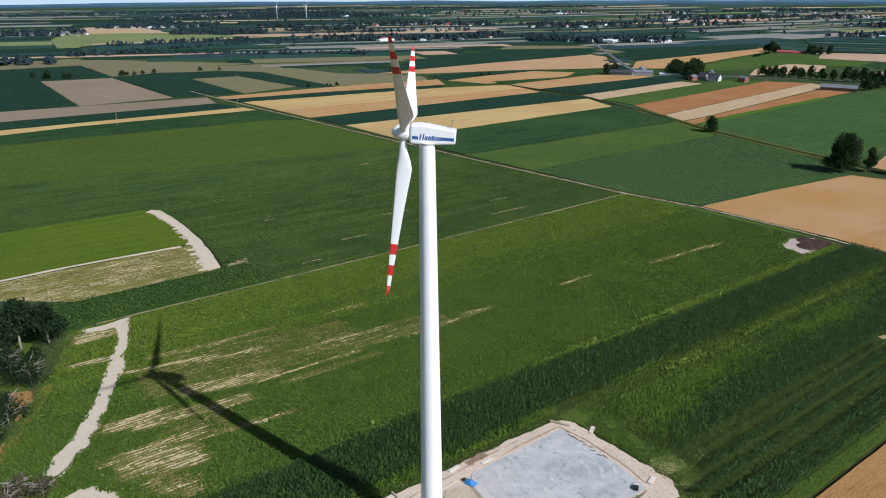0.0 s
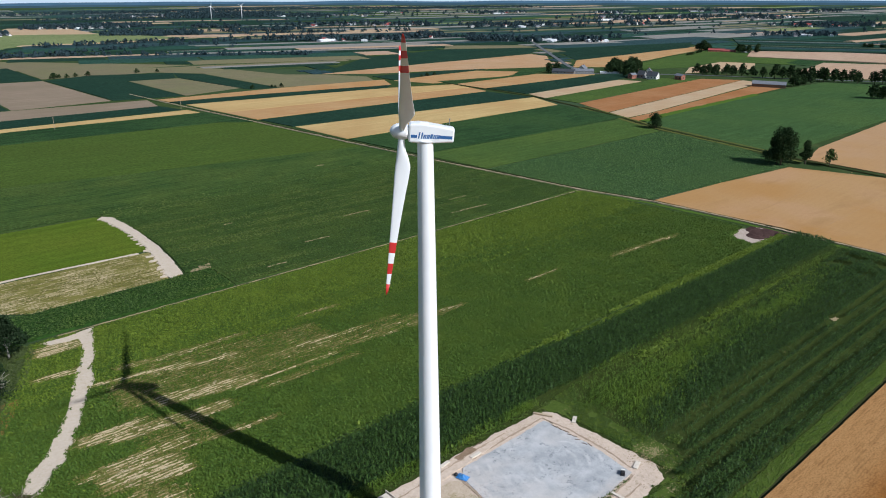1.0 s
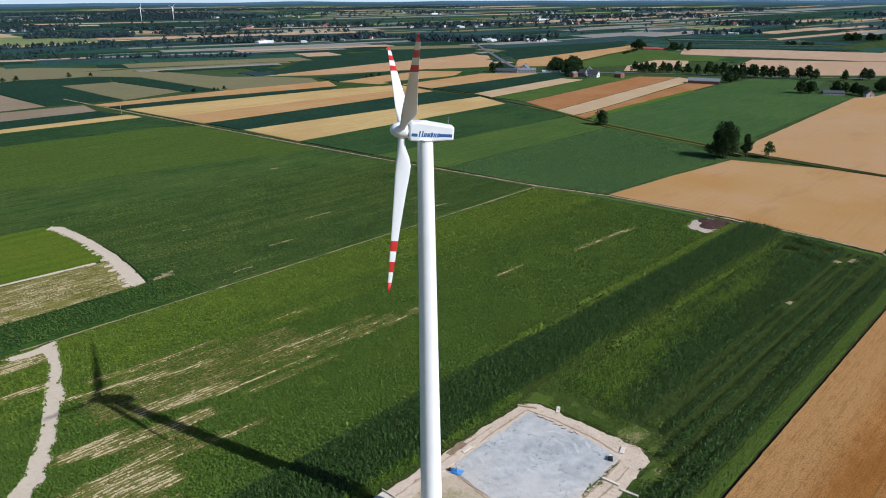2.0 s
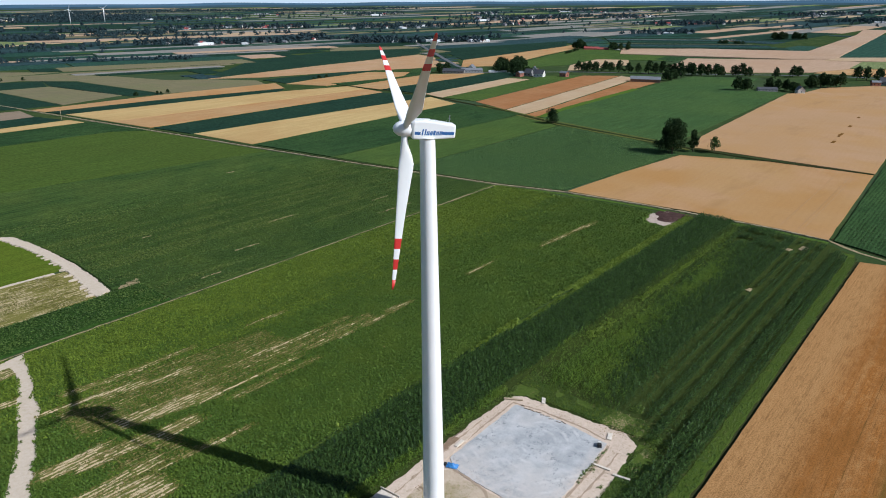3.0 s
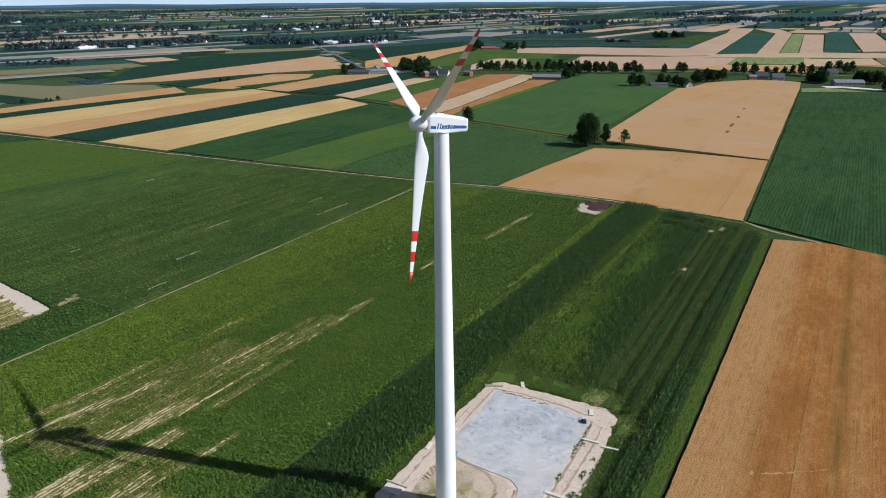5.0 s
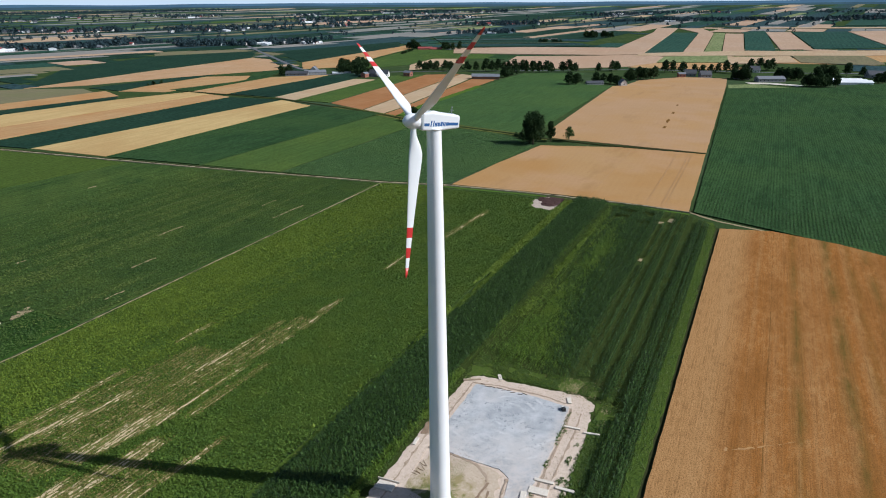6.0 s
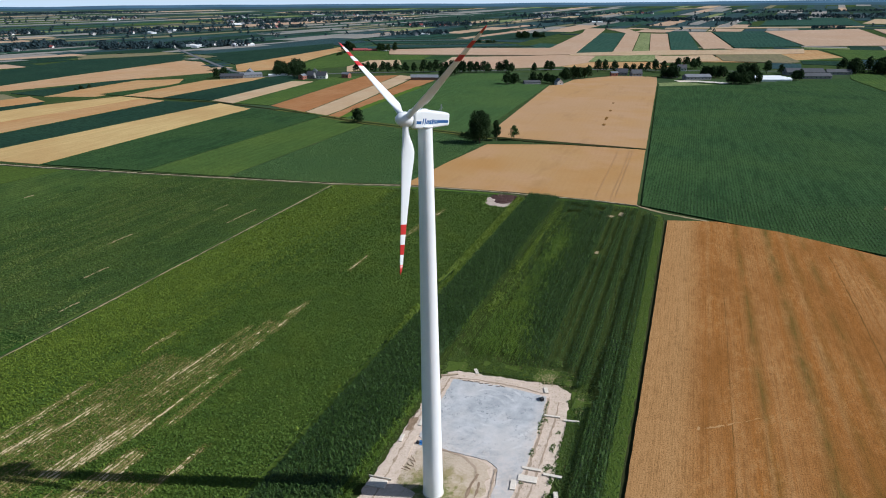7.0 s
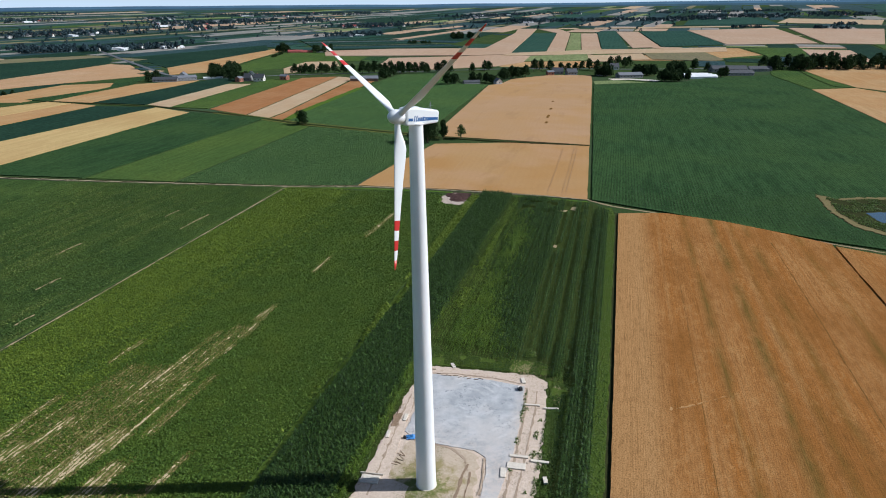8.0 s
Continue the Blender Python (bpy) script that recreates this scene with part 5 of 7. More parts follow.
def bush_shape(rng, leaves=10, spread=0.52, height=0.40, size=0.118, lean=1.15):
    """A low leafy clump."""
    v, f = [], []
    for i in range(leaves):
        a, r = rng.uniform(0, 2 * math.pi), spread * math.sqrt(rng.random())
        p = np.array((r * math.cos(a), r * math.sin(a), height * (1.0 - 0.5 * (r / spread) ** 2) * rng.uniform(0.7, 1.1)))
        tilt, yaw = rng.uniform(0.1, lean), a + rng.uniform(-0.8, 0.8)
        m = np.array(Euler((0, tilt, yaw)).to_matrix())
        q = np.array(((-1, -0.8, 0), (1, -0.6, 0), (1.1, 0.7, 0), (-0.9, 0.8, 0))) * size * rng.uniform(0.7, 1.25)
        v += list(p + q @ m.T)
        f.append((4 * i, 4 * i + 1, 4 * i + 2, 4 * i + 3))
    return np.array(v), np.array(f)


shape_rng = random.Random(5)
corn_shapes = [corn_shape(shape_rng) for _ in range(8)]
bean_shapes = [bush_shape(shape_rng, 5, 0.27, 0.36, 0.12, 1.3) for _ in range(10)]
beet_shapes = [bush_shape(shape_rng, 4, 0.42, 0.45, 0.22, 1.0) for _ in range(6)]
weed_shapes = [bush_shape(shape_rng, 6, 0.5, 0.5, 0.17) for _ in range(6)]
tuft_shapes = [bush_shape(shape_rng, 6, 0.32, 0.35, 0.13) for _ in range(6)]
far_shapes = [bush_shape(shape_rng, 6, 0.44, 0.55, 0.15) for _ in range(6)]
crop_rng = np.random.default_rng(3)

EARTH = [(40, 95.7), (72, 95.8), (91, 96.2), (104, 96.0), (106.6, 95.4), (108, 90), (108.6, 80), (109, 72), (110.5, 66), (106.5, 61), (101, 58.8), (92, 58.8), (72, 58.2), (40, 58.8)]
BEAN_EDGE = [(18.5, 207), (266, 212), (274, 150), (275, 116.2), (-15, 116.2), (-15, 134), (-5, 150), (2, 166), (12, 187)]
PATCH = [(3, 129), (5.7, 131), (8.4, 131.6), (11, 131), (11.4, 129), (14, 126.5), (14, 119), (6, 118)]
CLEAR = [(256.5, 118.5), (257.5, 126), (260, 130), (267, 131), (276, 131.5), (280, 128), (281, 113.5), (270, 113), (264, 117), (260, 115.6)]


def soil_grid(name, x0, x1, y0, y1, dx, dy, poly, share, material, z):
    xs, ys = np.arange(x0, x1, dx), np.arange(y0, y1, dy)
    gx, gy = np.meshgrid(xs, ys)
    x, y = gx.ravel(), gy.ravel()
    keep = inside(poly, x, y)
    w = len(xs)
    j, i = np.meshgrid(np.arange(len(ys) - 1), np.arange(w - 1), indexing="ij")
    a = (j * w + i).ravel()
    faces = np.stack((a, a + 1, a + w + 1, a + w), -1)
    faces = faces[keep[faces].all(axis=1)]
    used = np.unique(faces)
    back = np.full(len(x), -1)
    back[used] = np.arange(len(used))
    me = mesh_of(name, np.stack((x[used], y[used], np.full(len(used), z)), -1), back[faces], material)
    at = me.attributes.new("bare", "FLOAT", "POINT")
    at.data.foreach_set("value", share(x[used], y[used]).astype(np.float32))
    return new(name, me)


STREAK_PITCH = 0.96
# worn stretches of the bean rows, each along a line: x, y to x, y, half width, how bare
WORN = ((15, 137.6, 33.5, 138, 1.3, 0.62), (17.5, 133.5, 30, 130.5, 4.6, 0.67), (21.5, 125.5, 26.5, 120.5, 3.0, 0.52), (17.5, 150.6, 29, 151.2, 1.2, 0.74), (24, 147.8, 47, 145, 2.2, 0.66),
        (37, 156, 57.5, 151.8, 2.8, 0.68), (51, 154.2, 58, 152.2, 0.9, 0.78), (18, 150.5, 33, 147.5, 2.2, 0.62), (52.5, 158.6, 61, 157.8, 0.6, 0.6), (34, 134.8, 53, 133, 0.7, 0.6),
        (23, 138, 43, 134.5, 0.8, 0.52), (60.5, 150.2, 80, 149.7, 0.5, 0.8), (67, 160, 74, 159.2, 0.6, 0.6), (76, 159.2, 92, 158, 0.7, 0.58))
WORN_MORE = ((91, 158, 107, 157.4, 0.9, 0.46), (88, 151, 101, 149.5, 0.7, 0.54), (100, 154, 110, 153, 0.6, 0.58), (108, 150.2, 114, 149.5, 0.8, 0.58), (120, 151.6, 127, 150.8, 0.4, 0.62),
             (87, 176, 96, 175.2, 0.5, 0.74), (27, 173.6, 48, 170, 0.6, 0.84), (46, 168.6, 58.5, 166.5, 0.6, 0.7), (34, 178.4, 50, 176, 1.2, 0.58), (50, 176.6, 66, 176.2, 1.0, 0.56))
WORN_FAINT = ((17, 184.8, 24.5, 184.2, 1.0, 0.78), (20, 200, 30, 200.5, 3.0, 0.74), (161, 150.8, 174, 150.7, 0.5, 0.6), (30, 164, 84, 157, 8.0, 0.38), (28, 145, 40, 141, 5.0, 0.36),
              (203, 146.4, 240, 144.4, 1.2, 0.5), (222, 145.6, 242, 144.3, 0.4, 0.78), (60, 146, 84, 145.4, 1.2, 0.42), (109, 149.2, 128, 150.6, 0.8, 0.5), (40, 172, 84, 166, 4.0, 0.35), (84, 154, 112, 152, 3.0, 0.36))


def worn_level(x, y):
    """How worn the rows are at a place, from 0 to 1, fading raggedly round each stretch."""
    level = np.zeros(len(x))
    ragged = 0.55 + 0.42 * vnoise(x * 0.13, y * 0.3, 56) + 0.38 * vnoise(x * 0.4, y * 0.9, 57)
    for x0, y0, x1, y1, half, w in WORN + WORN_MORE + WORN_FAINT:
        along = np.clip(((x - x0) * (x1 - x0) + (y - y0) * (y1 - y0)) / ((x1 - x0) ** 2 + (y1 - y0) ** 2), 0, 1)
        dx, dy = (x - x0 - along * (x1 - x0)) / 2.6, y - y0 - along * (y1 - y0)
        away = np.hypot(dx, np.maximum(np.abs(dy) - half * 0.75, 0) / (0.35 + 0.25 * half))
        level = np.maximum(level, w * np.exp(-0.8 * away * away))
    return level * ragged


def worn_row(x, row):
    """How far the bare soil shows at x in a worn row: above 0 it does."""
    y = 117.4 + STREAK_PITCH * row
    luck = 0.32 * vnoise(x * 0.17, row * 13.7, 51) + 0.32 * vnoise(x * 0.7, row * 7.1, 52) + 0.36 * vnoise(x * 2.1, row * 3.3, 53)
    return luck - 1.04 + worn_level(x, y)


def soil_streaks(least, most, wide, z):
    """Thin strips of soil along the rows where they are worn between least and most, broken where plants still stand."""
    verts, faces, step = [], [], 0.32
    rng = np.random.default_rng(17)
    for row in range(0, 93):
        x = np.arange(12.0, 240.0, step)
        rows = np.full(len(x), float(row))
        bare = worn_row(x, rows) - least
        y0 = 117.4 + STREAK_PITCH * row
        wander = 0.5 * (vnoise(x * 0.12, rows * 5.0, 54) - 0.5) + 0.3 * (vnoise(x * 0.9, rows * 3.0, 55) - 0.5)
        on = (bare > 0) & (bare < most - least)
        for i in range(len(x) - 1):
            if not (on[i] and on[i + 1]):
                continue
            o = len(verts)
            for k in (i, i + 1):
                w = min(wide, 0.06 + 1.3 * bare[k]) * rng.uniform(0.45, 1.3)
                shift = wander[k] + rng.uniform(-0.05, 0.05)
                verts += [(x[k], y0 + shift - w, z), (x[k], y0 + shift + w, z)]
            faces.append((o, o + 2, o + 3, o + 1))
    return verts, faces


def in_streak(x, y):
    row = np.round((y - 117.4) / STREAK_PITCH)
    return (worn_row(x, row) > -0.06) & (np.abs(y - 117.4 - STREAK_PITCH * row) < 0.36)


bean_soil = bare_soil_material("bean_soil", (0.50, 0.42, 0.28), (0.082, 0.125, 0.018), (0.19, 0.17, 0.05))
tagged(soil_grid("bean_soil", -15, 275, 117, 212, 2.0, 1.5, BEAN_EDGE, lambda x, y: 0.5 * worn_level(x, y), bean_soil, 0.12),
       "sandy weedy soil under the bean rows", "soil", "", "structure")
verts, faces = soil_streaks(0.0, 9.0, 0.36, 0.145)
tagged(new("sand_streaks", mesh_of("sand_streaks", verts, faces, sand_material("streak_sand", (0.58, 0.47, 0.31), (0.47, 0.36, 0.205), (0.26, 0.20, 0.09)))),
       "thin lines of pale sand between bean rows", "sand", "", "stuff")
verts, faces = soil_streaks(-0.24, 0.05, 0.30, 0.14)
tagged(new("soil_streaks", mesh_of("soil_streaks", verts, faces, sand_material("streak_soil", (0.33, 0.255, 0.125), (0.22, 0.175, 0.075), (0.12, 0.115, 0.035)))),
       "thin lines of brown soil between bean rows", "soil", "", "stuff")
# soil darkened to stand for the shade among maize plants
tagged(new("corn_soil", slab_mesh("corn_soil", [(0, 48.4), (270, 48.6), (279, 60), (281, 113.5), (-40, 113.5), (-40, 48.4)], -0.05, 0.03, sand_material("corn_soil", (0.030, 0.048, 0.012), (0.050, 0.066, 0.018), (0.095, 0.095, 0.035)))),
       "soil under the maize with shade put into its dark colour", "soil", "", "structure")


def rows_of(x0, x1, y0, y1, gap, step, jitter):
    """Plant places in rows along x."""
    ys = np.arange(y0, y1, gap)
    xs = np.arange(x0, x1, step)
    gx, gy = np.meshgrid(xs, ys)
    x = gx.ravel() + crop_rng.uniform(-step / 2, step / 2, gx.size)
    y = gy.ravel() + crop_rng.normal(0, jitter, gx.size)
    return x, y


def plant(name, shapes, x, y, z, size, material, label, category):
    where = np.stack((x, y, np.full(len(x), z)), -1)
    me = scatter(name, shapes, where, crop_rng.uniform(0, 6.283, len(x)), size, material)
    return tagged(new(name, me), label, category, "", "stuff")


# beans; rows run unevenly into the sand trail
xa, ya = rows_of(-15, 150, 116.25, 212, 0.48, 0.48, 0.09)
xb, yb = rows_of(150, 276, 116.25, 212, 0.68, 0.62, 0.12)
x, y = np.concatenate((xa, xb)), np.concatenate((ya, yb))
row_end = 2.6 * (vnoise(np.floor((y - 116.6) / 0.96) * 1.1, np.zeros(len(y)), 14) - 0.42)
ok = inside(BEAN_EDGE, x, y) & ~(inside(TRAIL, x, y) & inside(TRAIL, x - row_end, y)) & ~inside(PATCH, x, y) & ~inside(CLEAR, x, y)
share = worn_level(x, y)
worn = in_streak(x, y)
ok &= ~(worn & (crop_rng.random(len(x)) < 0.5)) & (crop_rng.random(len(x)) > 0.35 * np.clip(share - 0.2, 0, 1))
x, y, share, worn = x[ok], y[ok], share[ok], worn[ok]
size = (1.0 + 0.2 * vnoise(x * 0.12, y * 0.5, 13)) * np.clip(1.12 - 0.55 * share, 0.7, 1.12) * crop_rng.uniform(0.85, 1.12, len(x))
size *= np.where(worn, crop_rng.uniform(0.5, 0.85, len(x)), 1.0) * np.where(x > 150, 1.3, 1.0)
light_rows = crop_rng.random(len(x)) < np.maximum(np.clip((y - 166 - 0.05 * x) / 20 + np.clip((x - 140) / 180, 0, 0.5) + 0.9 * (vnoise(x * 0.012, y * 0.3, 15) - 0.5), 0, 0.85), 0.5 * np.clip(share, 0, 0.5))
dry_rows = (worn & (crop_rng.random(len(x)) < 0.5)) | (crop_rng.random(len(x)) < 2.3 * np.clip(share - 0.1, 0, 0.4))
plant("stunted_beans", bean_shapes, x[dry_rows], y[dry_rows], 0.1, size[dry_rows], bean_leaf_dry, "stunted olive bean plants on poor sandy soil", "crop")
x, y, size, light_rows = x[~dry_rows], y[~dry_rows], size[~dry_rows], light_rows[~dry_rows]
plant("bean_plants", bean_shapes, x[~light_rows], y[~light_rows], 0.1, size[~light_rows], bean_leaf, "low green bean plants in sparse sandy rows", "crop")
plant("light_bean_plants", bean_shapes, x[light_rows], y[light_rows], 0.1, size[light_rows] * 1.05, bean_leaf_light, "lighter yellow-green bean plants in even rows", "crop")

# maize: dense rows by the beans, a weedy middle, thinned striped rows beside the balk
x, y = rows_of(26, 282, 49.0, 114.0, 0.75, 0.46, 0.06)
ok = ~inside(EARTH, x, y) & ~inside(CLEAR, x, y) & (x < 272 + (y - 50) * 0.2) & (y > 50.0 + 0.5 * vnoise(x * 0.15, y * 0.0, 28)) & (y < np.where(x > 130, 112.3, 114.0))
row_id = np.round((y - 49.0) / 0.75)
row_luck = vnoise(row_id * 0.83, np.zeros(len(y)), 21)
thin = (y < 76) & ((row_luck < 0.2) | ((np.abs(y - 69.2) < 0.8) | (np.abs(y - 62.0) < 0.9) | (np.abs(y - 57.2) < 0.9)))
blotch = vnoise(x * 0.035, y * 0.16, 22)
row_rise = np.where(y < 97, 0.7 + 0.5 * vnoise(row_id * 1.37, x * 0.012, 26), 0.92 + 0.14 * vnoise(row_id * 1.37, x * 0.012, 26))
size = 0.82 + 0.3 * blotch
size = np.where(y > 97.5, 1.02 + 0.12 * blotch, size)
size = np.where((y > 91.5) & (y < 97.5) & (x > 104), 0.62, size)
size = np.where(thin, size * 0.6, size)
edge_in = x - 107.5 - 5.0 * vnoise(x * 0.3, y * 0.3, 27)
size = np.where((y > 62) & (y < 98) & (x > 104), size * np.clip(0.3 + edge_in / 14, 0.3, 1.0), size)
ok &= ~(thin & (crop_rng.random(len(x)) < 0.6))
end = (x > 248) & (vnoise(x * 0.2, y * 0.2, 23) > 0.68) & (y < 90)
ok &= ~end
ok &= ~((np.hypot((x - 209) / 4.0, (y - 68) / 3.0) < 1.0))
ok &= ~((np.hypot((x - 264) / 6.0, (y - 67) / 2.0) < 1.0))
ok &= ~((y > 92) & (y < 97) & (x > 104) & (crop_rng.random(len(x)) < 0.3))
ok &= ~((y > 62) & (y < 97) & (x > 104) & (crop_rng.random(len(x)) > 0.45 + edge_in / 12))
ok &= ~((np.hypot((x - 103) / 5.0, (y - 58.5) / 3.5) < 1.0))
gap = (row_rise < 0.84) & (y < 97) & (crop_rng.random(len(x)) < 0.45)
ok &= ~gap
x, y, size = x[ok], y[ok], (size * row_rise)[ok] * crop_rng.uniform(0.8, 1.15, ok.sum())
sunny = np.clip(1.35 - np.abs(y - 88.5) / 9.0, 0, 1) * np.clip((268 - x) / 60, 0, 1) + 0.9 * np.exp(-((y - 94.2) / 1.6) ** 2)
mid = (y > 72) & (y < 98) & ((sunny + 0.35 * np.clip((150 - x) / 30, 0, 1)) * (0.35 + 0.8 * vnoise(x * 0.05, y * 0.12, 24)) > crop_rng.uniform(0.1, 0.75, len(x)))
plant("maize_plants", corn_shapes, x[~mid], y[~mid], 0.05, size[~mid], corn_leaf, "tall dark green maize plants in straight rows", "crop")
plant("weedy_maize", corn_shapes, x[mid], y[mid], 0.05, size[mid] * 0.9, corn_leaf_pale, "yellow-green weedy maize in straight rows", "crop")

# weeds: yellow-green lines through the maize, balks and headland
x1, y1 = rows_of(111, 256, 92.8, 95.8, 0.5, 0.5, 0.4)
thin1 = vnoise(x1 * 0.06, y1 * 0.5, 30) + 0.4 * crop_rng.random(len(x1)) > 0.8 + 0.2 * (x1 - 112) / 140
x1, y1 = x1[thin1], y1[thin1]
x2, y2 = rows_of(30, 276, 112.8, 116.6, 0.34, 0.4, 0.25)
keep2 = vnoise(x2 * 0.06, y2 * 0.4, 33) > np.clip(0.86 - np.clip((x2 - 90) / 70, 0, 1) * 0.74, 0, 1)
x3, y3 = rows_of(125, 262, 78, 92, 0.75, 1.1, 0.3)
keep3 = vnoise(x3 * 0.06, y3 * 0.25, 34) + 0.5 * crop_rng.random(len(x3)) > 1.06
x4, y4 = rows_of(20, 268, 47.4, 50.0, 0.5, 0.5, 0.16)
x, y = np.concatenate((x1, x2[keep2], x3[keep3])), np.concatenate((y1, y2[keep2], y3[keep3]))
high = np.where((y > 77) & (y < 97), 0.75, crop_rng.uniform(0.25, 0.95, len(x)))
me = scatter("weeds", weed_shapes, np.stack((x, y, high), -1), crop_rng.uniform(0, 6.283, len(x)), crop_rng.uniform(0.6, 1.15, len(x)) * np.where(y > 112, 1.25, 1.0), weed_leaf)
tagged(new("weeds", me), "yellow-green weeds along balks and through maize", "weeds", "", "stuff")
# rough grass on the headland, the pad's edges and round the tower
x5, y5 = rows_of(102, 121, 58, 97, 0.3, 0.3, 0.12)
keep5 = inside([(104.5, 96.5), (121, 97), (121, 78), (118, 58), (107, 59), (106.6, 80), (105.5, 93)], x5, y5) & (vnoise(x5 * 0.35, y5 * 0.35, 35) > np.where((y5 < 72) & (x5 < 113), 0.5, 0.3) + np.clip((x5 - 112) / 14, 0, 1))
x6, y6 = rows_of(60, 110, 57, 67.0, 0.36, 0.36, 0.2)
keep6 = vnoise(x6 * 0.3, y6 * 0.5, 36) > np.where(y6 < 61, 0.25, np.where((np.abs(y6 - 66.3 - 0.03 * (x6 - 80)) < 0.4) & (x6 > 70), 0.46, np.where(np.abs(y6 - 62.2) < 0.5, 0.72, 0.9)))
x7, y7 = rows_of(49, 73, 73.5, 89.5, 0.2, 0.2, 0.1)
lawn7 = inside([(49, 85), (54, 87.5), (60, 87.6), (64.5, 83), (63, 78), (59, 76), (53, 75.5), (49, 77)], x7, y7) | inside([(64, 86), (69.5, 86.6), (71.4, 82), (69.5, 78), (66, 79.5)], x7, y7)
keep7 = (0.3 * lawn7 + vnoise(x7 * 0.22, y7 * 0.22, 31) + 0.25 * crop_rng.random(len(x7)) - 0.012 * np.hypot(x7 - 57.7, y7 - 82.6) > 0.92) & (np.hypot(x7 - 57.7, y7 - 82.6) > 2.8)
x8, y8 = rows_of(50, 104, 94.2, 97.4, 0.45, 0.45, 0.2)
keep8 = vnoise(x8 * 0.3, y8 * 0.5, 37) > np.where(y8 > 95.6, 0.25, 0.82)
plant("dry_tufts", tuft_shapes, x7[keep7], y7[keep7], 0.18, crop_rng.uniform(0.12, 0.26, keep7.sum()), dry_tuft, "short yellowish grass round the tower foot", "grass")
x, y = np.concatenate((x4, x5[keep5], x6[keep6], x8[keep8])), np.concatenate((y4, y5[keep5], y6[keep6], y8[keep8]))
yellow = (x > 104) & (crop_rng.random(len(x)) < 0.22 * vnoise(x * 0.2, y * 0.2, 39)) & (y > 52)
plant("headland_weeds", tuft_shapes, x[yellow], y[yellow], 0.12, crop_rng.uniform(0.5, 0.9, yellow.sum()), weed_leaf, "yellow-green weeds on the maize headland", "weeds")
x, y = x[~yellow], y[~yellow]
plant("rough_tufts", tuft_shapes, x, y, 0.1, crop_rng.uniform(0.45, 0.95, len(x)), grass_blade, "rough weedy grass tufts round the crane pad", "grass")

xr, yr = rows_of(-6, 20, 150, 210, 0.42, 0.42, 0.2)
keepr = inside([(-4, 150), (3.2, 164.5), (10.5, 178.5), (13.4, 186), (20, 206.6), (10, 208), (8, 196), (-6, 180)], xr, yr) & (vnoise(xr * 0.3, yr * 0.3, 38) > np.where(yr > 184, 0.22, 0.62))
plant("thicket_grass", tuft_shapes, xr[keepr], yr[keepr], 0.1, crop_rng.uniform(0.6, 1.4, keepr.sum()), thicket_blade, "long pale green grass at the thicket edge", "grass")

def clod_shape(rng):
    """A small angular lump."""
    v = np.array([(math.cos(a) * rng.uniform(0.6, 1.1), math.sin(a) * rng.uniform(0.6, 1.1), 0.0) for a in (0.2, 1.7, 3.3, 4.8)] + [(rng.uniform(-0.2, 0.2), rng.uniform(-0.2, 0.2), rng.uniform(0.4, 0.8))])
    return v, np.array([(0, 1, 4), (1, 2, 4), (2, 3, 4), (3, 0, 4)])


# loose clods and stones on the bare earth
clod_shapes = [clod_shape(shape_rng) for _ in range(6)]
xc, yc = crop_rng.uniform(50, 107, 9000), crop_rng.uniform(60.5, 96.5, 9000)
onpad = inside([(73.6, 91.4), (101, 92), (102, 80), (101, 67), (74, 65.8), (48, 67), (48, 72.5), (64, 72), (72.5, 75), (73.4, 88)], xc, yc)
edge = np.minimum(np.abs(yc - 64.5), np.minimum(np.abs(yc - 93.5), np.abs(xc - 103.5)))
keepc = ~onpad & (vnoise(xc * 0.25, yc * 0.35, 61) > 0.42 + 0.1 * np.clip(edge, 0, 3)) & inside([(50, 95), (90, 95), (102, 94.2), (105, 80), (106, 66), (103, 62.5), (72, 60.8), (50, 61)], xc, yc)
half = crop_rng.random(len(xc)) < 0.6
plant("soil_clods", clod_shapes, xc[keepc & half], yc[keepc & half], 0.19, crop_rng.uniform(0.05, 0.15, (keepc & half).sum()), rut_brown, "brown soil clods strewn over the bare earth", "soil")
xs, ys = crop_rng.normal(109.2, 2.2, 900), crop_rng.normal(67.6, 2.4, 900)
xs[:90], ys[:90] = crop_rng.normal(102.4, 0.7, 90), crop_rng.normal(59.2, 0.5, 90)
xs[90:150], ys[90:150] = crop_rng.normal(96.6, 1.2, 60), crop_rng.normal(58.9, 0.4, 60)
plant("spilt_soil", clod_shapes, xs, ys, 0.13, crop_rng.uniform(0.05, 0.22, 900), sand_weedy, "pale soil spilt over the maize headland corner", "soil")
plant("loose_stones", clod_shapes, xc[keepc & ~half], yc[keepc & ~half], 0.19, crop_rng.uniform(0.05, 0.15, (keepc & ~half).sum()), sand_pale, "small pale stones strewn over the bare earth", "stones")

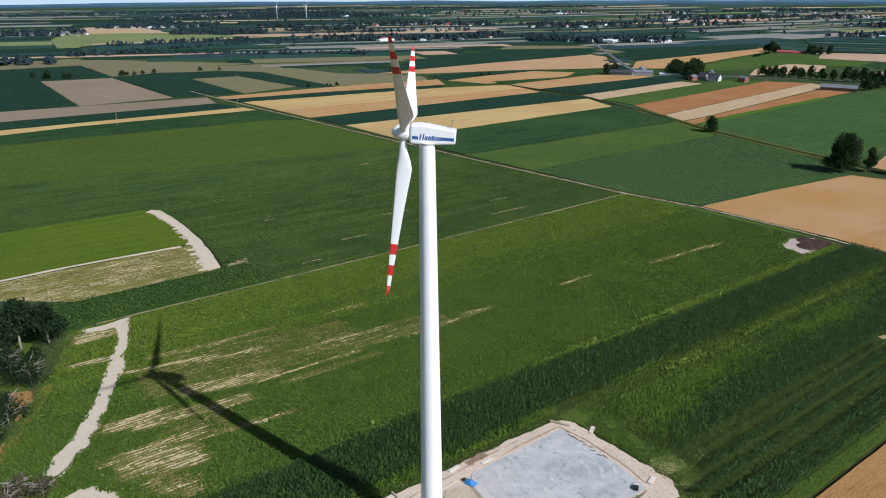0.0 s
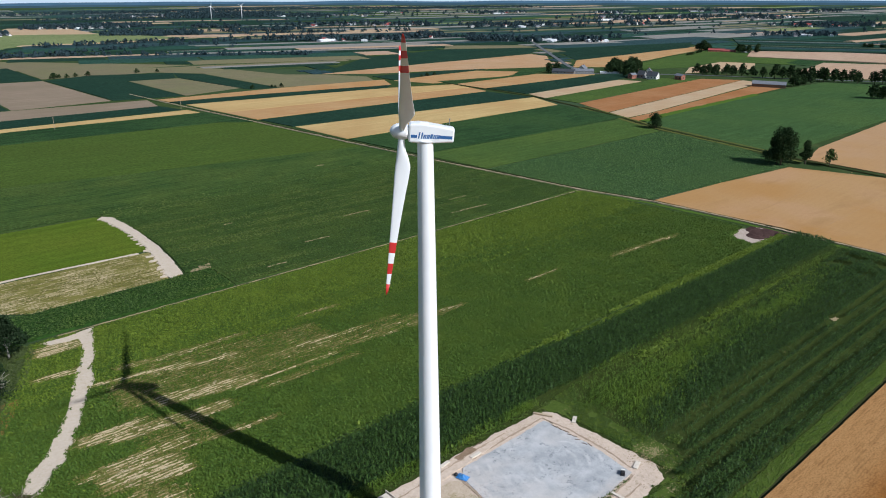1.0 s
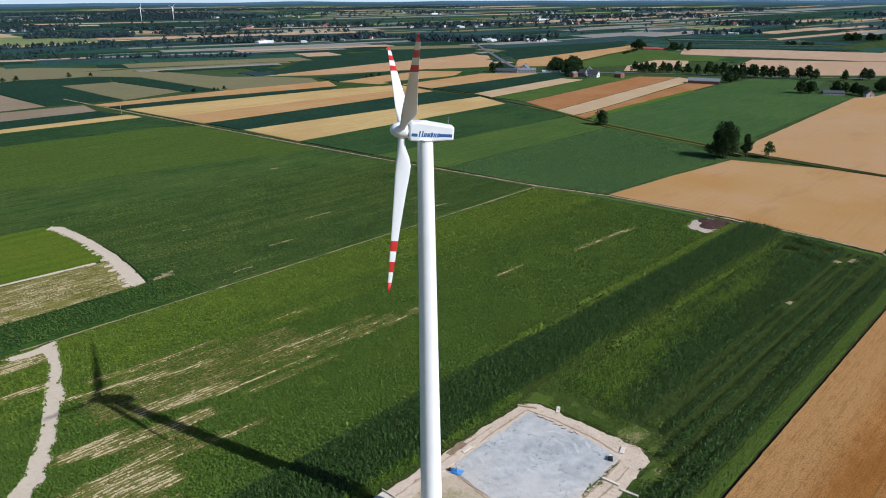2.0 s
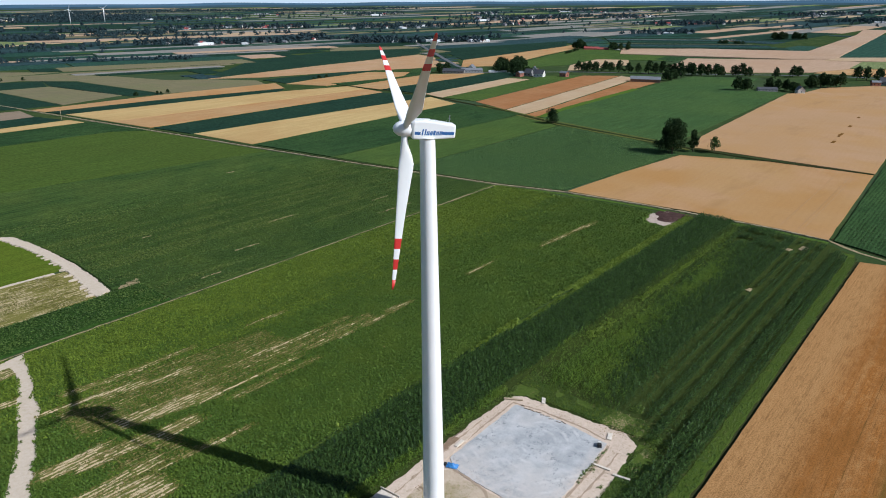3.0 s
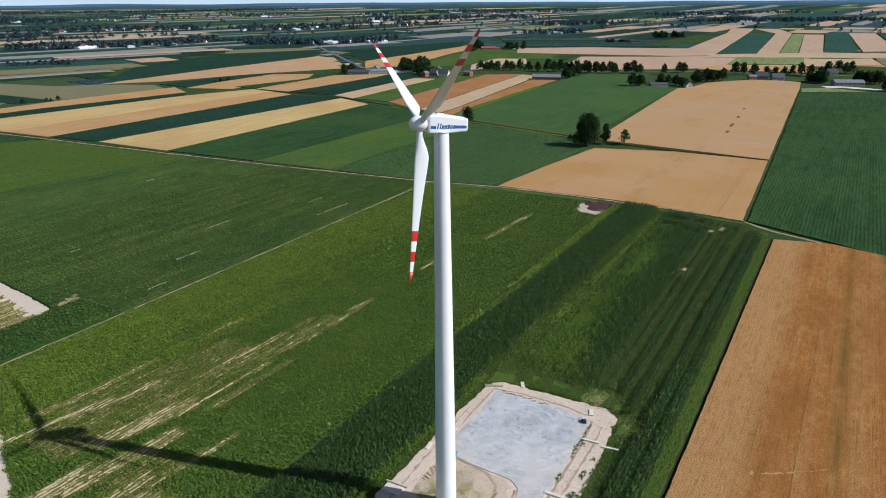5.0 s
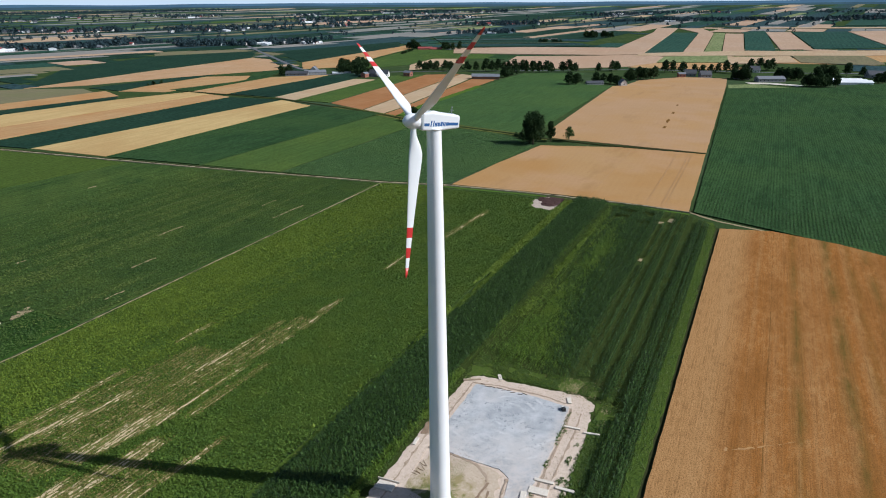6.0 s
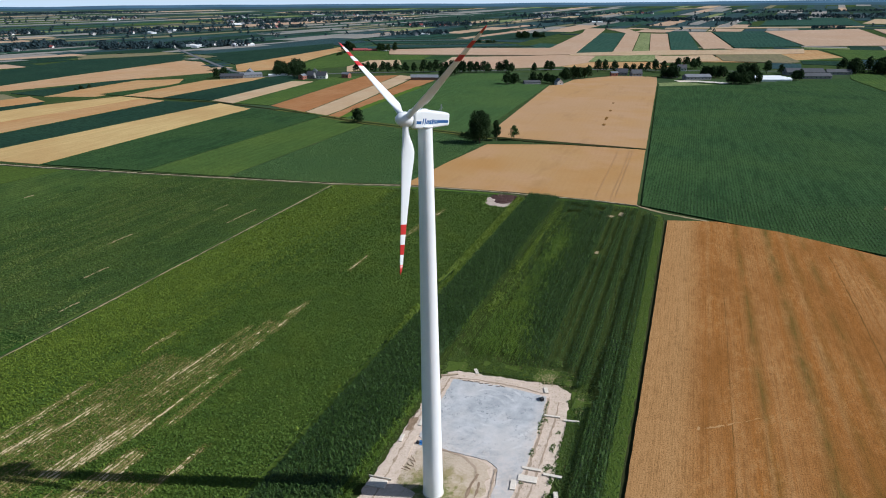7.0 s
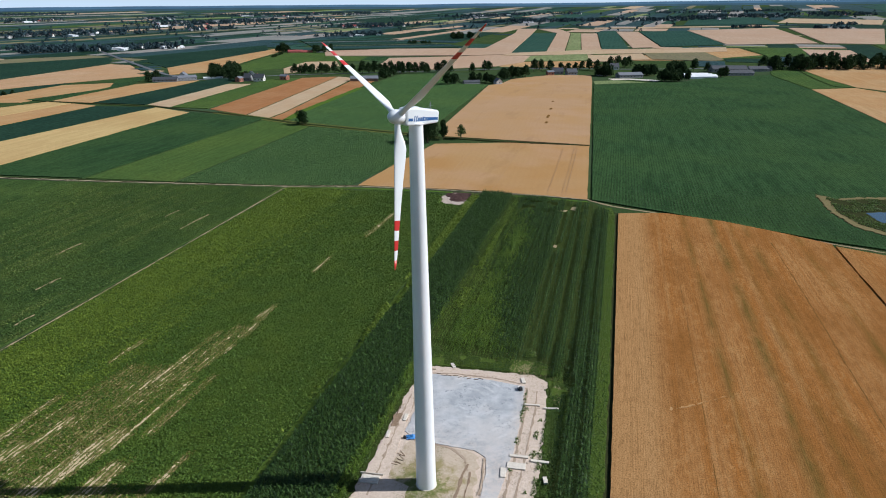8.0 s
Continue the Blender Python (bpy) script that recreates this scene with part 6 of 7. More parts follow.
# young maize across the balk, coarser with distance; a few gaps show dry soil along the rows
YOUNG_GAPS = ((189, 194, 338), (104.5, 108.5, 272), (203, 214, 241), (190, 212, 224.4), (96, 104, 217.6), (150, 164, 250.8), (120, 131, 232))
for sx0, sx1, sy in YOUNG_GAPS:
    ribbon("dry_gap", [(sx0, sy), (0.5 * (sx0 + sx1), sy + 0.3), (sx1, sy)], 0.28, 0.56, sand_weedy, "dry sandy gap along the young maize rows", 0.42, 0.3, 0.7, "soil")
x, y = rows_of(-15, 268, 209.4, 330, 0.88, 0.78, 0.09)
ok = inside([(82, 211), (265, 215), (251, 302), (228, 485), (206, 499), (27, 504), (9, 317), (66, 319), (71, 313), (75, 290), (75.6, 265), (74, 246), (72.4, 231), (82, 229)], x, y) | inside([(-15, 208.8), (80, 209.8), (80, 229), (64, 228), (22, 227), (-15, 237)], x, y)
ok &= ~(inside([(72, 228), (83, 230), (83, 238), (78, 241), (70, 232)], x, y) & (crop_rng.random(len(x)) < 0.6))
for sx0, sx1, sy in YOUNG_GAPS:
    ok &= ~((x > sx0) & (x < sx1) & (np.abs(y - sy) < 0.5) & (crop_rng.random(len(x)) < 0.7))
x, y = x[ok], y[ok]
ok = crop_rng.random(len(x)) < np.clip((335 - y) / 50, 0, 1)
x, y = x[ok], y[ok]
top = np.where((y < 238) & (x < 80.5), 0.8, 0.3)
where = np.stack((x, y, top), -1)
size_far = crop_rng.uniform(0.8, 1.2, len(x))
lane = (0.65 * vnoise(x * 0.011, y * 0.28, 62) + 0.35 * vnoise(x * 0.04, y * 0.09, 63) + 0.25 * (crop_rng.random(len(x)) - 0.5) > 0.62) & (x > 70)
spin = crop_rng.uniform(0, 6.283, len(x))
for keep, nm, mat, say in ((~lane, "young_maize", maize_young, "dark green young maize in even rows"), (lane, "pale_young_maize", maize_young_pale, "paler weedy lanes of young maize")):
    me = scatter(nm, far_shapes, where[keep], spin[keep], size_far[keep], mat)
    tagged(new(nm, me), say, "crop", "", "stuff")

# near rows of the wide maize field, and reeds round the pond
x, y = rows_of(232, 345, -100, 58, 1.5, 1.25, 0.15)
ok = inside([(289, 57), (345, 57), (345, -100), (236, -82), (248, -40), (276, 28)], x, y) & ~inside([(323, -49), (314, -58), (320, -70), (324, -85), (318, -112), (268, -110), (252, -80), (255, -62), (268, -52), (290, -48)], x, y)
ok &= crop_rng.random(len(x)) < np.clip((350 - x) / 60, 0, 1)
plant("maize_rows", far_shapes, x[ok], y[ok], 0.28, crop_rng.uniform(0.8, 1.25, ok.sum()), corn_leaf, "dark green maize rows beside the ditch", "crop")
x, y = rows_of(252, 325, -110, -48, 0.9, 0.9, 0.3)
ok = inside([(318, -54), (312, -60), (318, -72), (321, -86), (315, -107), (271, -105), (257, -80), (261, -66), (272, -57), (291, -53)], x, y) & ~inside([(293, -63), (299, -76), (296, -98), (275, -96), (269, -77), (277, -65)], x, y) & (vnoise(x * 0.2, y * 0.2, 71) > 0.35)
plant("pond_reeds", weed_shapes, x[ok], y[ok], 0.95, crop_rng.uniform(0.6, 1.5, ok.sum()), grass_blade, "rough green reeds round the pond", "reeds")

# beets between track and drain
x, y = rows_of(258, 450, 172, 326, 1.15, 1.15, 0.16)
ok = inside([(269.5, 212.5), (279.2, 181.5), (398, 172), (426, 210), (436, 262), (437, 276), (262, 273)], x, y)
plant("beet_plants", beet_shapes, x[ok], y[ok], 0.12, crop_rng.uniform(0.75, 1.25, ok.sum()), beet_leaf, "dark green beet plants in even rows", "crop")

# thin sandy rows of the plot beside the sand strip
tagged(soil_grid("plot_soil", -40, 73, 226, 262, 1.0, 0.375, [(-40, 243), (-15, 242), (5, 242), (23, 228.5), (70.5, 229.5), (72, 260), (28, 260.5), (5, 259), (-40, 255)],
                 lambda x, y: 0.4 + 0.5 * vnoise(x * 0.1, y * 0.2, 42), bare_soil_material("plot_soil", (0.52, 0.42, 0.25), (0.125, 0.130, 0.026), (0.175, 0.160, 0.042), 0.9), 0.14),
       "pale sandy soil with thin crop rows", "soil", "", "structure")
x, y = rows_of(-40, 66, 227, 260, 0.9, 0.7, 0.15)
ok = inside([(-40, 243), (-15, 242), (5, 242), (23, 229), (63, 230), (66, 260), (28, 260), (5, 258.5), (-40, 254.5)], x, y) & (0.6 * vnoise(x * 0.35, y / 0.75, 41) + 0.4 * vnoise(x * 0.15, y * 0.3, 42) < 0.5)
plant("sparse_plants", weed_shapes, x[ok], y[ok], 0.12, crop_rng.uniform(0.5, 0.9, ok.sum()), bean_leaf_dry, "sparse olive plants in sandy rows", "crop")

# wheel lines and a lodged scar in the wheat
for yy, bend, wide in ((25.0, 0.4, 0.12), (-14.4, 0.4, 0.3)):
    ribbon("wheel_line", [(20, yy + bend), (120, yy), (180, yy - bend), (236, yy)], wide, WHEAT_TOP + 0.03, olive_stalk, "pressed wheel line through ripe wheat", 0.2, 0.02, 1.5)
for lx0, ly0, lx1, ly1, lw in ((98.4, 31.2, 101.2, 26.7, 0.34), (101.6, 26.2, 104.4, 22.8, 0.2), (104.9, 22.2, 107.4, 18.6, 0.3), (97.4, 32.6, 98.6, 32.0, 0.5)):
    ribbon("lodged_scar", [(lx0, ly0), (0.5 * (lx0 + lx1) + 0.2, 0.5 * (ly0 + ly1)), (lx1, ly1)], lw, WHEAT_TOP + 0.05, wheat_near, "pale flattened scar in the ripe wheat", 0.6, 0.1, 0.4, "wheat")


# wheel lines and weedy spots in the tan wheat behind the track
for yy in (72.0, 73.8, 81.0, 109.0, 138.0):
    ribbon("wheel_line", [(290, yy), (350, yy + 0.5), (416, yy + 1.5)], 0.22, 0.72, tan_line, "faint pressed wheel line through tan wheat", 0.2, 0.02, 2.0)
for xx, yy, ww in ((641, 111, 3.0), (589, 108, 4.0), (543, 106, 8.0), (511, 104, 4.0)):
    tagged(new("weedy_spot", slab_mesh("weedy_spot", [(xx - ww, yy - 0.8), (xx + ww, yy - 1.0), (xx + ww * 1.1, yy + 1.0), (xx - ww * 0.8, yy + 0.9)], 0.3, 0.74, olive_stalk, 0.7, 1.2)), "dark weedy spot in tan wheat", "weeds", "weedy spots", "structure")


# ---------- trees ----------
def limb(bm, pts, r0, r1, n=7):
    """A tapered tube along points."""
    rings = []
    for i, p in enumerate(pts):
        p = Vector(p)
        d = (Vector(pts[min(i + 1, len(pts) - 1)]) - Vector(pts[max(i - 1, 0)])).normalized()
        a = d.orthogonal().normalized()
        b = d.cross(a)
        r = r0 + (r1 - r0) * i / (len(pts) - 1)
        rings.append([p + (a * math.cos(2 * math.pi * k / n) + b * math.sin(2 * math.pi * k / n)) * r for k in range(n)])
    ring_loft(bm, rings)


def tree_meshes(seed, height, width, leaves, leaf, trunk_share=0.22, dead=0.0, lobes=9, taper=0.75):
    """Trunk with limbs, and a crown of many small leaf sprays in uneven lobes."""
    rng = random.Random(seed)
    bm = bmesh.new()
    lean = Vector((rng.uniform(-0.06, 0.06), rng.uniform(-0.06, 0.06), 1))
    tops = [lean * height * f for f in (0, 0.2, 0.45, 0.7, 0.9)]
    tops[0] = Vector((0, 0, -0.1))
    limb(bm, tops, height * 0.022 + 0.05, 0.04)
    centres = []
    for i in range(lobes):
        a = 2.4 * i + rng.uniform(-0.4, 0.4)
        f = trunk_share + (1 - trunk_share) * (0.15 + 0.75 * (i + 0.5) / lobes)
        reach = width / 2 * rng.uniform(0.35, 0.75) * (1.15 - taper * max(0.0, f - 0.45) / 0.55)
        c = lean * height * f * 0.93 + Vector((math.cos(a) * reach, math.sin(a) * reach, 0))
        centres.append((c, width * rng.uniform(0.17, 0.36) * (1.1 - 0.35 * f)))
        root = lean * height * max(0.12, f * 0.62)
        limb(bm, [root, root.lerp(c, 0.55) + Vector((0, 0, height * 0.03)), c], height * 0.009 + 0.02, 0.02, 5)
    centres.append((lean * height * 0.9, width * 0.2))
    for i in range(int(dead * 10)):
        a = rng.uniform(0, 6.28)
        root = lean * height * rng.uniform(0.3, 0.7)
        out = Vector((math.cos(a), math.sin(a), rng.uniform(0.2, 0.9))) * width * rng.uniform(0.4, 0.62)
        limb(bm, [root, root + out * 0.5 + Vector((0, 0, 0.3)), root + out], 0.1, 0.02, 5)
        tip = root + out * 0.6
        limb(bm, [tip, tip + Vector((rng.uniform(-1, 1), rng.uniform(-1, 1), rng.uniform(0.2, 1.2)))], 0.05, 0.015, 4)
    trunk = from_bmesh("trunk", bm, bark_pale if dead else bark, True)
    nr = np.random.default_rng(seed)
    per = leaves // len(centres)
    vs = []
    for c, r in centres:
        d = nr.normal(size=(per, 3))
        d /= np.linalg.norm(d, axis=1)[:, None]
        rad = r * 1.22 * (0.25 + 0.8 * nr.random(per) ** 0.5)
        p = np.array(c) + d * rad[:, None] * np.array((1.0, 1.0, 0.85))
        n = d + 0.8 * nr.normal(size=(per, 3))
        n /= np.linalg.norm(n, axis=1)[:, None]
        t = np.cross(n, nr.normal(size=(per, 3)))
        t /= np.linalg.norm(t, axis=1)[:, None]
        b = np.cross(n, t)
        s = leaf * (0.6 + 0.8 * nr.random(per))[:, None]
        vs.append(np.stack((p - t * s, p + b * s * 0.7, p + t * s, p - b * s * 0.6), 1))
    v = np.concatenate(vs).reshape(-1, 3)
    v[:, 2] = np.maximum(v[:, 2], height * 0.06)
    return trunk, v


def make_tree(name, seed, height, width, leaves, leaf, material, trunk_share=0.22, dead=0.0, lobes=9, taper=0.75):
    """One tree kind: returns the two meshes, trunk and crown."""
    trunk, v = tree_meshes(seed, height, width, leaves, leaf, trunk_share, dead, lobes, taper)
    f = np.arange(len(v)).reshape(-1, 4)
    return name, trunk, mesh_of("crown", v, f, material)


def stand_tree(kind, x, y, rz, scale, label, group="", z=0.0):
    name, trunk, crown = kind
    e = empty(name, x, y, z, rz)
    e.scale = (scale, scale, scale)
    part("trunk", trunk, None, e)
    part("crown", crown, None, e)
    return tagged(e, label, "tree", group)


broad = [make_tree("broadleaf_tree", 20 + i, 14, 11.5, 560, 0.95, tree_leaf, 0.16, lobes=12) for i in range(4)]
tall = [make_tree("broadleaf_tree", 40 + i, 16, 9.5, 560, 0.92, tree_leaf, 0.17, lobes=13) for i in range(3)]
light = [make_tree("broadleaf_tree", 60 + i, 12, 8.5, 600, 0.55, tree_leaf_light, 0.25) for i in range(2)]
slim = make_tree("slim_tree", 77, 15, 6.0, 2200, 0.40, tree_leaf, 0.12, lobes=11)
lone = make_tree("broadleaf_tree", 76, 11.5, 8.6, 2600, 0.4, tree_leaf, 0.12, lobes=13, taper=0.3)
big = [make_tree("broadleaf_tree", 70 + i, 22, 13.6, 9000, 0.42, tree_leaf, 0.1, lobes=17, taper=0.35) for i in range(2)]
near = [make_tree("broadleaf_tree", 80 + i, 13, 9.0, 4600, 0.3, pine_leaf, 0.3, 0.3, 11) for i in range(2)]
scrub = [make_tree("scrub_tree", 90 + i, 8, 7.5, 1500, 0.24, pine_leaf, 0.15, 1.5, 8) for i in range(2)]
bramble = [make_tree("bramble_bush", 95, 4.6, 6.0, 1100, 0.17, bramble_leaf, 0.05, 1.6, 8)]
shrubs = [make_tree("shrub", 100 + i, 4.2, 4.6, 420, 0.34, tree_leaf, 0.05, lobes=6) for i in range(3)]

# big group by the drain, and lone field trees
stand_tree(big[0], 402, 174, 20, 1.0, "tall dark broadleaf tree standing by the drain")
stand_tree(big[1], 404.5, 177.5, 150, 0.8, "lower dark tree in the group by the drain")
stand_tree(slim, 417.5, 166.5, 200, 0.98, "slim dark tree beside the group by the drain")
stand_tree(light[0], 423, 155, 30, 0.85, "small airy tree beside the wheat")
stand_tree(shrubs[0], 418, 188, 0, 1.1, "round dark shrub beside the drain")
stand_tree(shrubs[1], 422, 193, 60, 0.8, "round dark shrub beside the drain")
stand_tree(lone, 446.5, 286.5, 10, 1.0, "lone round dark tree at the drain")
# thicket at the end of the beans
stand_tree(near[0], 12.9, 202.2, 0, 0.95, "dark bushy tree with bare lower limbs at the bean field")
stand_tree(near[1], 6.2, 203, 70, 1.12, "broad dark tree in the thicket")
stand_tree(near[0], 1.5, 199, 140, 1.0, "dark tree in the thicket behind dead branches")
stand_tree(near[1], -2, 213, 250, 1.05, "dark tree deep in the thicket")
stand_tree(scrub[0], 6.0, 180.5, 0, 0.95, "half-dead scrub tree with pale bare branches")
stand_tree(scrub[1], 2.5, 188, 90, 1.0, "half-dead scrub tree with pale bare branches")
stand_tree(scrub[1], -0.4, 165, 200, 0.95, "dark scrub tree with pale dead branches")
stand_tree(scrub[0], -4.2, 157.5, 60, 0.8, "dark scrub tree beside rusty grass")
stand_tree(bramble[0], 2.4, 134, 10, 0.9, "low brown tangle of half-dead brambles")
stand_tree(bramble[0], -1.2, 136.5, 130, 0.95, "low brown tangle of half-dead brambles")
stand_tree(bramble[0], -3.5, 133.5, 240, 1.0, "low brown tangle of half-dead brambles")
stand_tree(shrubs[2], 8.5, 194, 0, 0.9, "low dark shrub in the thicket")
stand_tree(shrubs[0], 1.0, 192, 0, 1.0, "low dark shrub in the thicket")
tagged(new("rough_grass", slab_mesh("rough_grass", [(-40, 120), (-6, 134), (-5, 150), (2, 166), (12, 187), (18.4, 207), (-10, 238), (-60, 240)], -0.05, 0.10, weedy_grass, 0.8, 1.5)), "rough green grass under the thicket", "grass", "", "structure")
tagged(new("rust_patch", slab_mesh("rust_patch", [(3.4, 162.3), (7.6, 170.8), (10.8, 179.2), (5, 178.6), (0.6, 180), (0.8, 175.6), (1.4, 168), (0, 161), (-3.6, 155), (-4.4, 151.2), (-3, 151)], 0.0, 0.16, rust_grass, 0.7, 0.8)), "rusty dry grass at the thicket edge", "grass", "", "structure")

tree_rng = random.Random(8)


AVENUE = ((816, 467), (815, 459), (818, 453), (822, 446), (829, 435), (837, 431), (841, 422), (840, 408), (843, 396), (850, 385), (853, 377), (863, 372), (872, 368), (874, 361),
          (874, 352), (870, 341), (864, 334), (875, 326), (879, 319), (879, 310), (882, 304), (896, 291), (896, 283), (903, 277), (906, 246), (939, 235), (950, 230))
AVENUE_END = ((959, 168), (965, 158), (969, 146), (973, 131), (970, 121), (983, 111), (997, 103), (1002, 93), (993, 82), (1006, 71), (1030, 64), (1085, 52), (1059, 38), (1050, 44), (1032, -36), (1029, -54), (1033, -73))
for ax, ay in AVENUE + AVENUE_END:
    stand_tree(tree_rng.choice(tall + broad + broad[:2]), ax, ay, tree_rng.uniform(0, 360), tree_rng.uniform(0.8, 1.12), "dark roadside tree in the village avenue", "avenue trees")


def grove(x0, y0, x1, y1, width, count, kinds, label, group, scale=(0.8, 1.3)):
    for _ in range(count):
        f = tree_rng.random()
        d = Vector((x1 - x0, y1 - y0)).normalized()
        o = tree_rng.uniform(-width / 2, width / 2)
        stand_tree(tree_rng.choice(kinds), x0 + f * (x1 - x0) - d.y * o, y0 + f * (y1 - y0) + d.x * o, tree_rng.uniform(0, 360), tree_rng.uniform(*scale), label, group)


grove(758, 247, 765, 236, 6, 4, broad, "leafy green tree at the farmstead's end", "farm trees", (0.85, 1.1))
grove(788, 226, 790, 205, 8, 5, tall + broad, "dark garden tree behind the farm shed", "farm trees", (0.65, 0.9))
grove(783, 200, 788, 193, 3, 3, broad, "dark garden tree at the farm hut", "farm trees", (0.6, 0.8))
grove(832, 194, 842, 186, 5, 4, broad, "dark garden tree beside the lane", "farm trees", (0.85, 1.1))
grove(863, 218, 900, 196, 10, 5, shrubs, "low dark shrub behind the farmstead", "hedge bushes", (0.8, 1.4))
grove(850, 184, 866, 168, 8, 6, broad + tall, "dark garden tree beside the lane", "farm trees", (0.75, 1.05))
grove(730, 520, 800, 560, 34, 22, tall + broad, "tall dark tree behind the farmyard", "farm trees", (0.7, 1.1))
grove(712, 500, 735, 478, 12, 7, broad, "dark garden tree in the farmyard", "farm trees", (0.5, 0.8))
grove(690, 580, 668, 585, 6, 3, broad, "dark tree beside the long barn", "farm trees", (0.6, 0.9))
grove(783, 338, 832, 338, 6, 9, shrubs + broad, "dark bush beside the long barn", "farm trees", (0.6, 1.0))
grove(916, 84, 912, 60, 8, 7, broad, "dark garden tree before the farm hall", "farm trees", (0.7, 1.1))
grove(872, 0, 882, -32, 14, 14, broad + tall, "dark tree in the clump before the white hall", "farm trees", (0.65, 1.05))
grove(952, 28, 938, -4, 10, 9, broad + tall, "dark tree behind the farm hall", "farm trees", (0.8, 1.1))
grove(985, -12, 1000, -40, 16, 7, broad, "dark tree behind the white hall", "farm trees", (0.9, 1.3))
grove(952, -82, 958, -86, 5, 3, broad, "round tree between the halls", "farm trees", (0.8, 1.0))
grove(1072, -150, 1150, -420, 46, 75, broad + tall, "dark tree of the woodland edge", "woodland trees", (1.0, 1.5))
grove(1064, -160, 1130, -420, 10, 24, shrubs, "dark bush of the woodland edge", "woodland bushes", (1.2, 2.0))
grove(1130, 650, 1140, 632, 12, 6, broad, "dark tree beside the red-roofed farm", "farm trees", (0.8, 1.2))
grove(1152, 588, 1165, 560, 12, 8, broad + tall, "dark tree beside the red-roofed farm", "farm trees", (0.6, 1.0))
grove(1110, 630, 1030, 610, 6, 14, shrubs, "low dark bush along the field edge", "hedge bushes", (0.6, 1.1))
grove(1585, 433, 1638, 377, 16, 12, broad, "dark tree in the field copse", "copse trees", (0.9, 1.2))
grove(1420, 490, 1433, 445, 10, 8, shrubs, "dark bush in the field copse", "copse trees", (1.4, 2.0))
grove(90, 880, 130, 862, 20, 6, broad, "dark bush in the crop corner", "distant hedge trees", (0.4, 0.7))
grove(175, 860, 290, 862, 6, 8, shrubs, "dark bush along the stubble edge", "hedge bushes", (0.8, 1.4))
grove(300, 664, 345, 655, 4, 6, shrubs, "low bush on the field edge", "hedge bushes", (0.5, 0.9))
grove(500, 640, 580, 655, 4, 6, shrubs, "low bush on the field edge", "hedge bushes", (0.5, 0.9))


# ---------- farm buildings ----------
def gable(bm, length, width, low, high, over=0.0):
    """A pitched prism: ridge along x."""
    l, w = length / 2 + over, width / 2 + over
    pts = [(-w, low), (w, low), (0, high)]
    a = [bm.verts.new((-l, y, z)) for y, z in pts]
    b = [bm.verts.new((l, y, z)) for y, z in pts]
    bm.faces.new(a[::-1])
    bm.faces.new(b)
    for i in range(3):
        bm.faces.new((a[i], a[(i + 1) % 3], b[(i + 1) % 3], b[i]))
    return bm


def roof_plates(length, width, low, high, over, thick=0.25):
    bm = bmesh.new()
    l, w = length / 2 + over, width / 2 + over
    drop = (high - low) / (width / 2) * over
    for s in (-1, 1):
        pts = [(0, high + thick), (s * w, low - drop + thick), (s * w, low - drop + 0.02), (0, high + 0.02)]
        a = [bm.verts.new((-l, y, z)) for y, z in pts]
        b = [bm.verts.new((l, y, z)) for y, z in pts]
        bm.faces.new(a)
        bm.faces.new(b)
        for i in range(4):
            bm.faces.new((a[i], a[(i + 1) % 4], b[(i + 1) % 4], b[i]))
    return bm


def building_kind(name, length, width, eaves, ridge, wall, roof, windows=3, chimney=True, door=1.1):
    """Meshes of one building kind, shared by its copies."""
    walls = bmesh.new()
    box(walls, -length / 2, -width / 2, -0.1, length / 2, width / 2, eaves)
    gable(walls, length, width, eaves - 0.01, ridge)
    meshes = [("wall", from_bmesh("wall", walls, wall), ""), ("roof", from_bmesh("roof", roof_plates(length, width, eaves, ridge, 0.5), roof), "")]
    for s in (-1, 1):
        for i in range(windows):
            x = -length / 2 + (i + 0.5) * length / windows
            meshes.append(("window", from_bmesh("window", solid_box(x - 0.6, s * (width / 2 + 0.03) - 0.03, eaves * 0.35, x + 0.6, s * (width / 2 + 0.03) + 0.03, eaves * 0.35 + 1.3), glass_dark), ""))
    meshes.append(("door", from_bmesh("door", solid_box(length / 2 - 0.02, -door / 2, 0, length / 2 + 0.06, door / 2, min(eaves - 0.3, 2.1 * max(1, door / 2))), timber_dark), ""))
    meshes.append(("gable_window", from_bmesh("gable_window", solid_box(-length / 2 - 0.06, -0.6, eaves * 0.4, -length / 2 + 0.02, 0.6, eaves * 0.4 + 1.3), glass_dark), ""))
    if chimney:
        meshes.append(("chimney", from_bmesh("chimney", solid_box(length * 0.15, -0.4, ridge - 0.9, length * 0.15 + 0.8, 0.4, ridge + 1.0, 0.05), wall_brick), ""))
    return name, meshes


def stand_building(kind, x, y, rz, label, category="house", group="", scale=1.0):
    name, meshes = kind
    e = empty(name, x, y, 0.0, rz)
    e.scale = (scale, scale, scale)
    for nm, me, lb in meshes:
        part(nm, me, None, e, lb)
    return tagged(e, label, category, group)


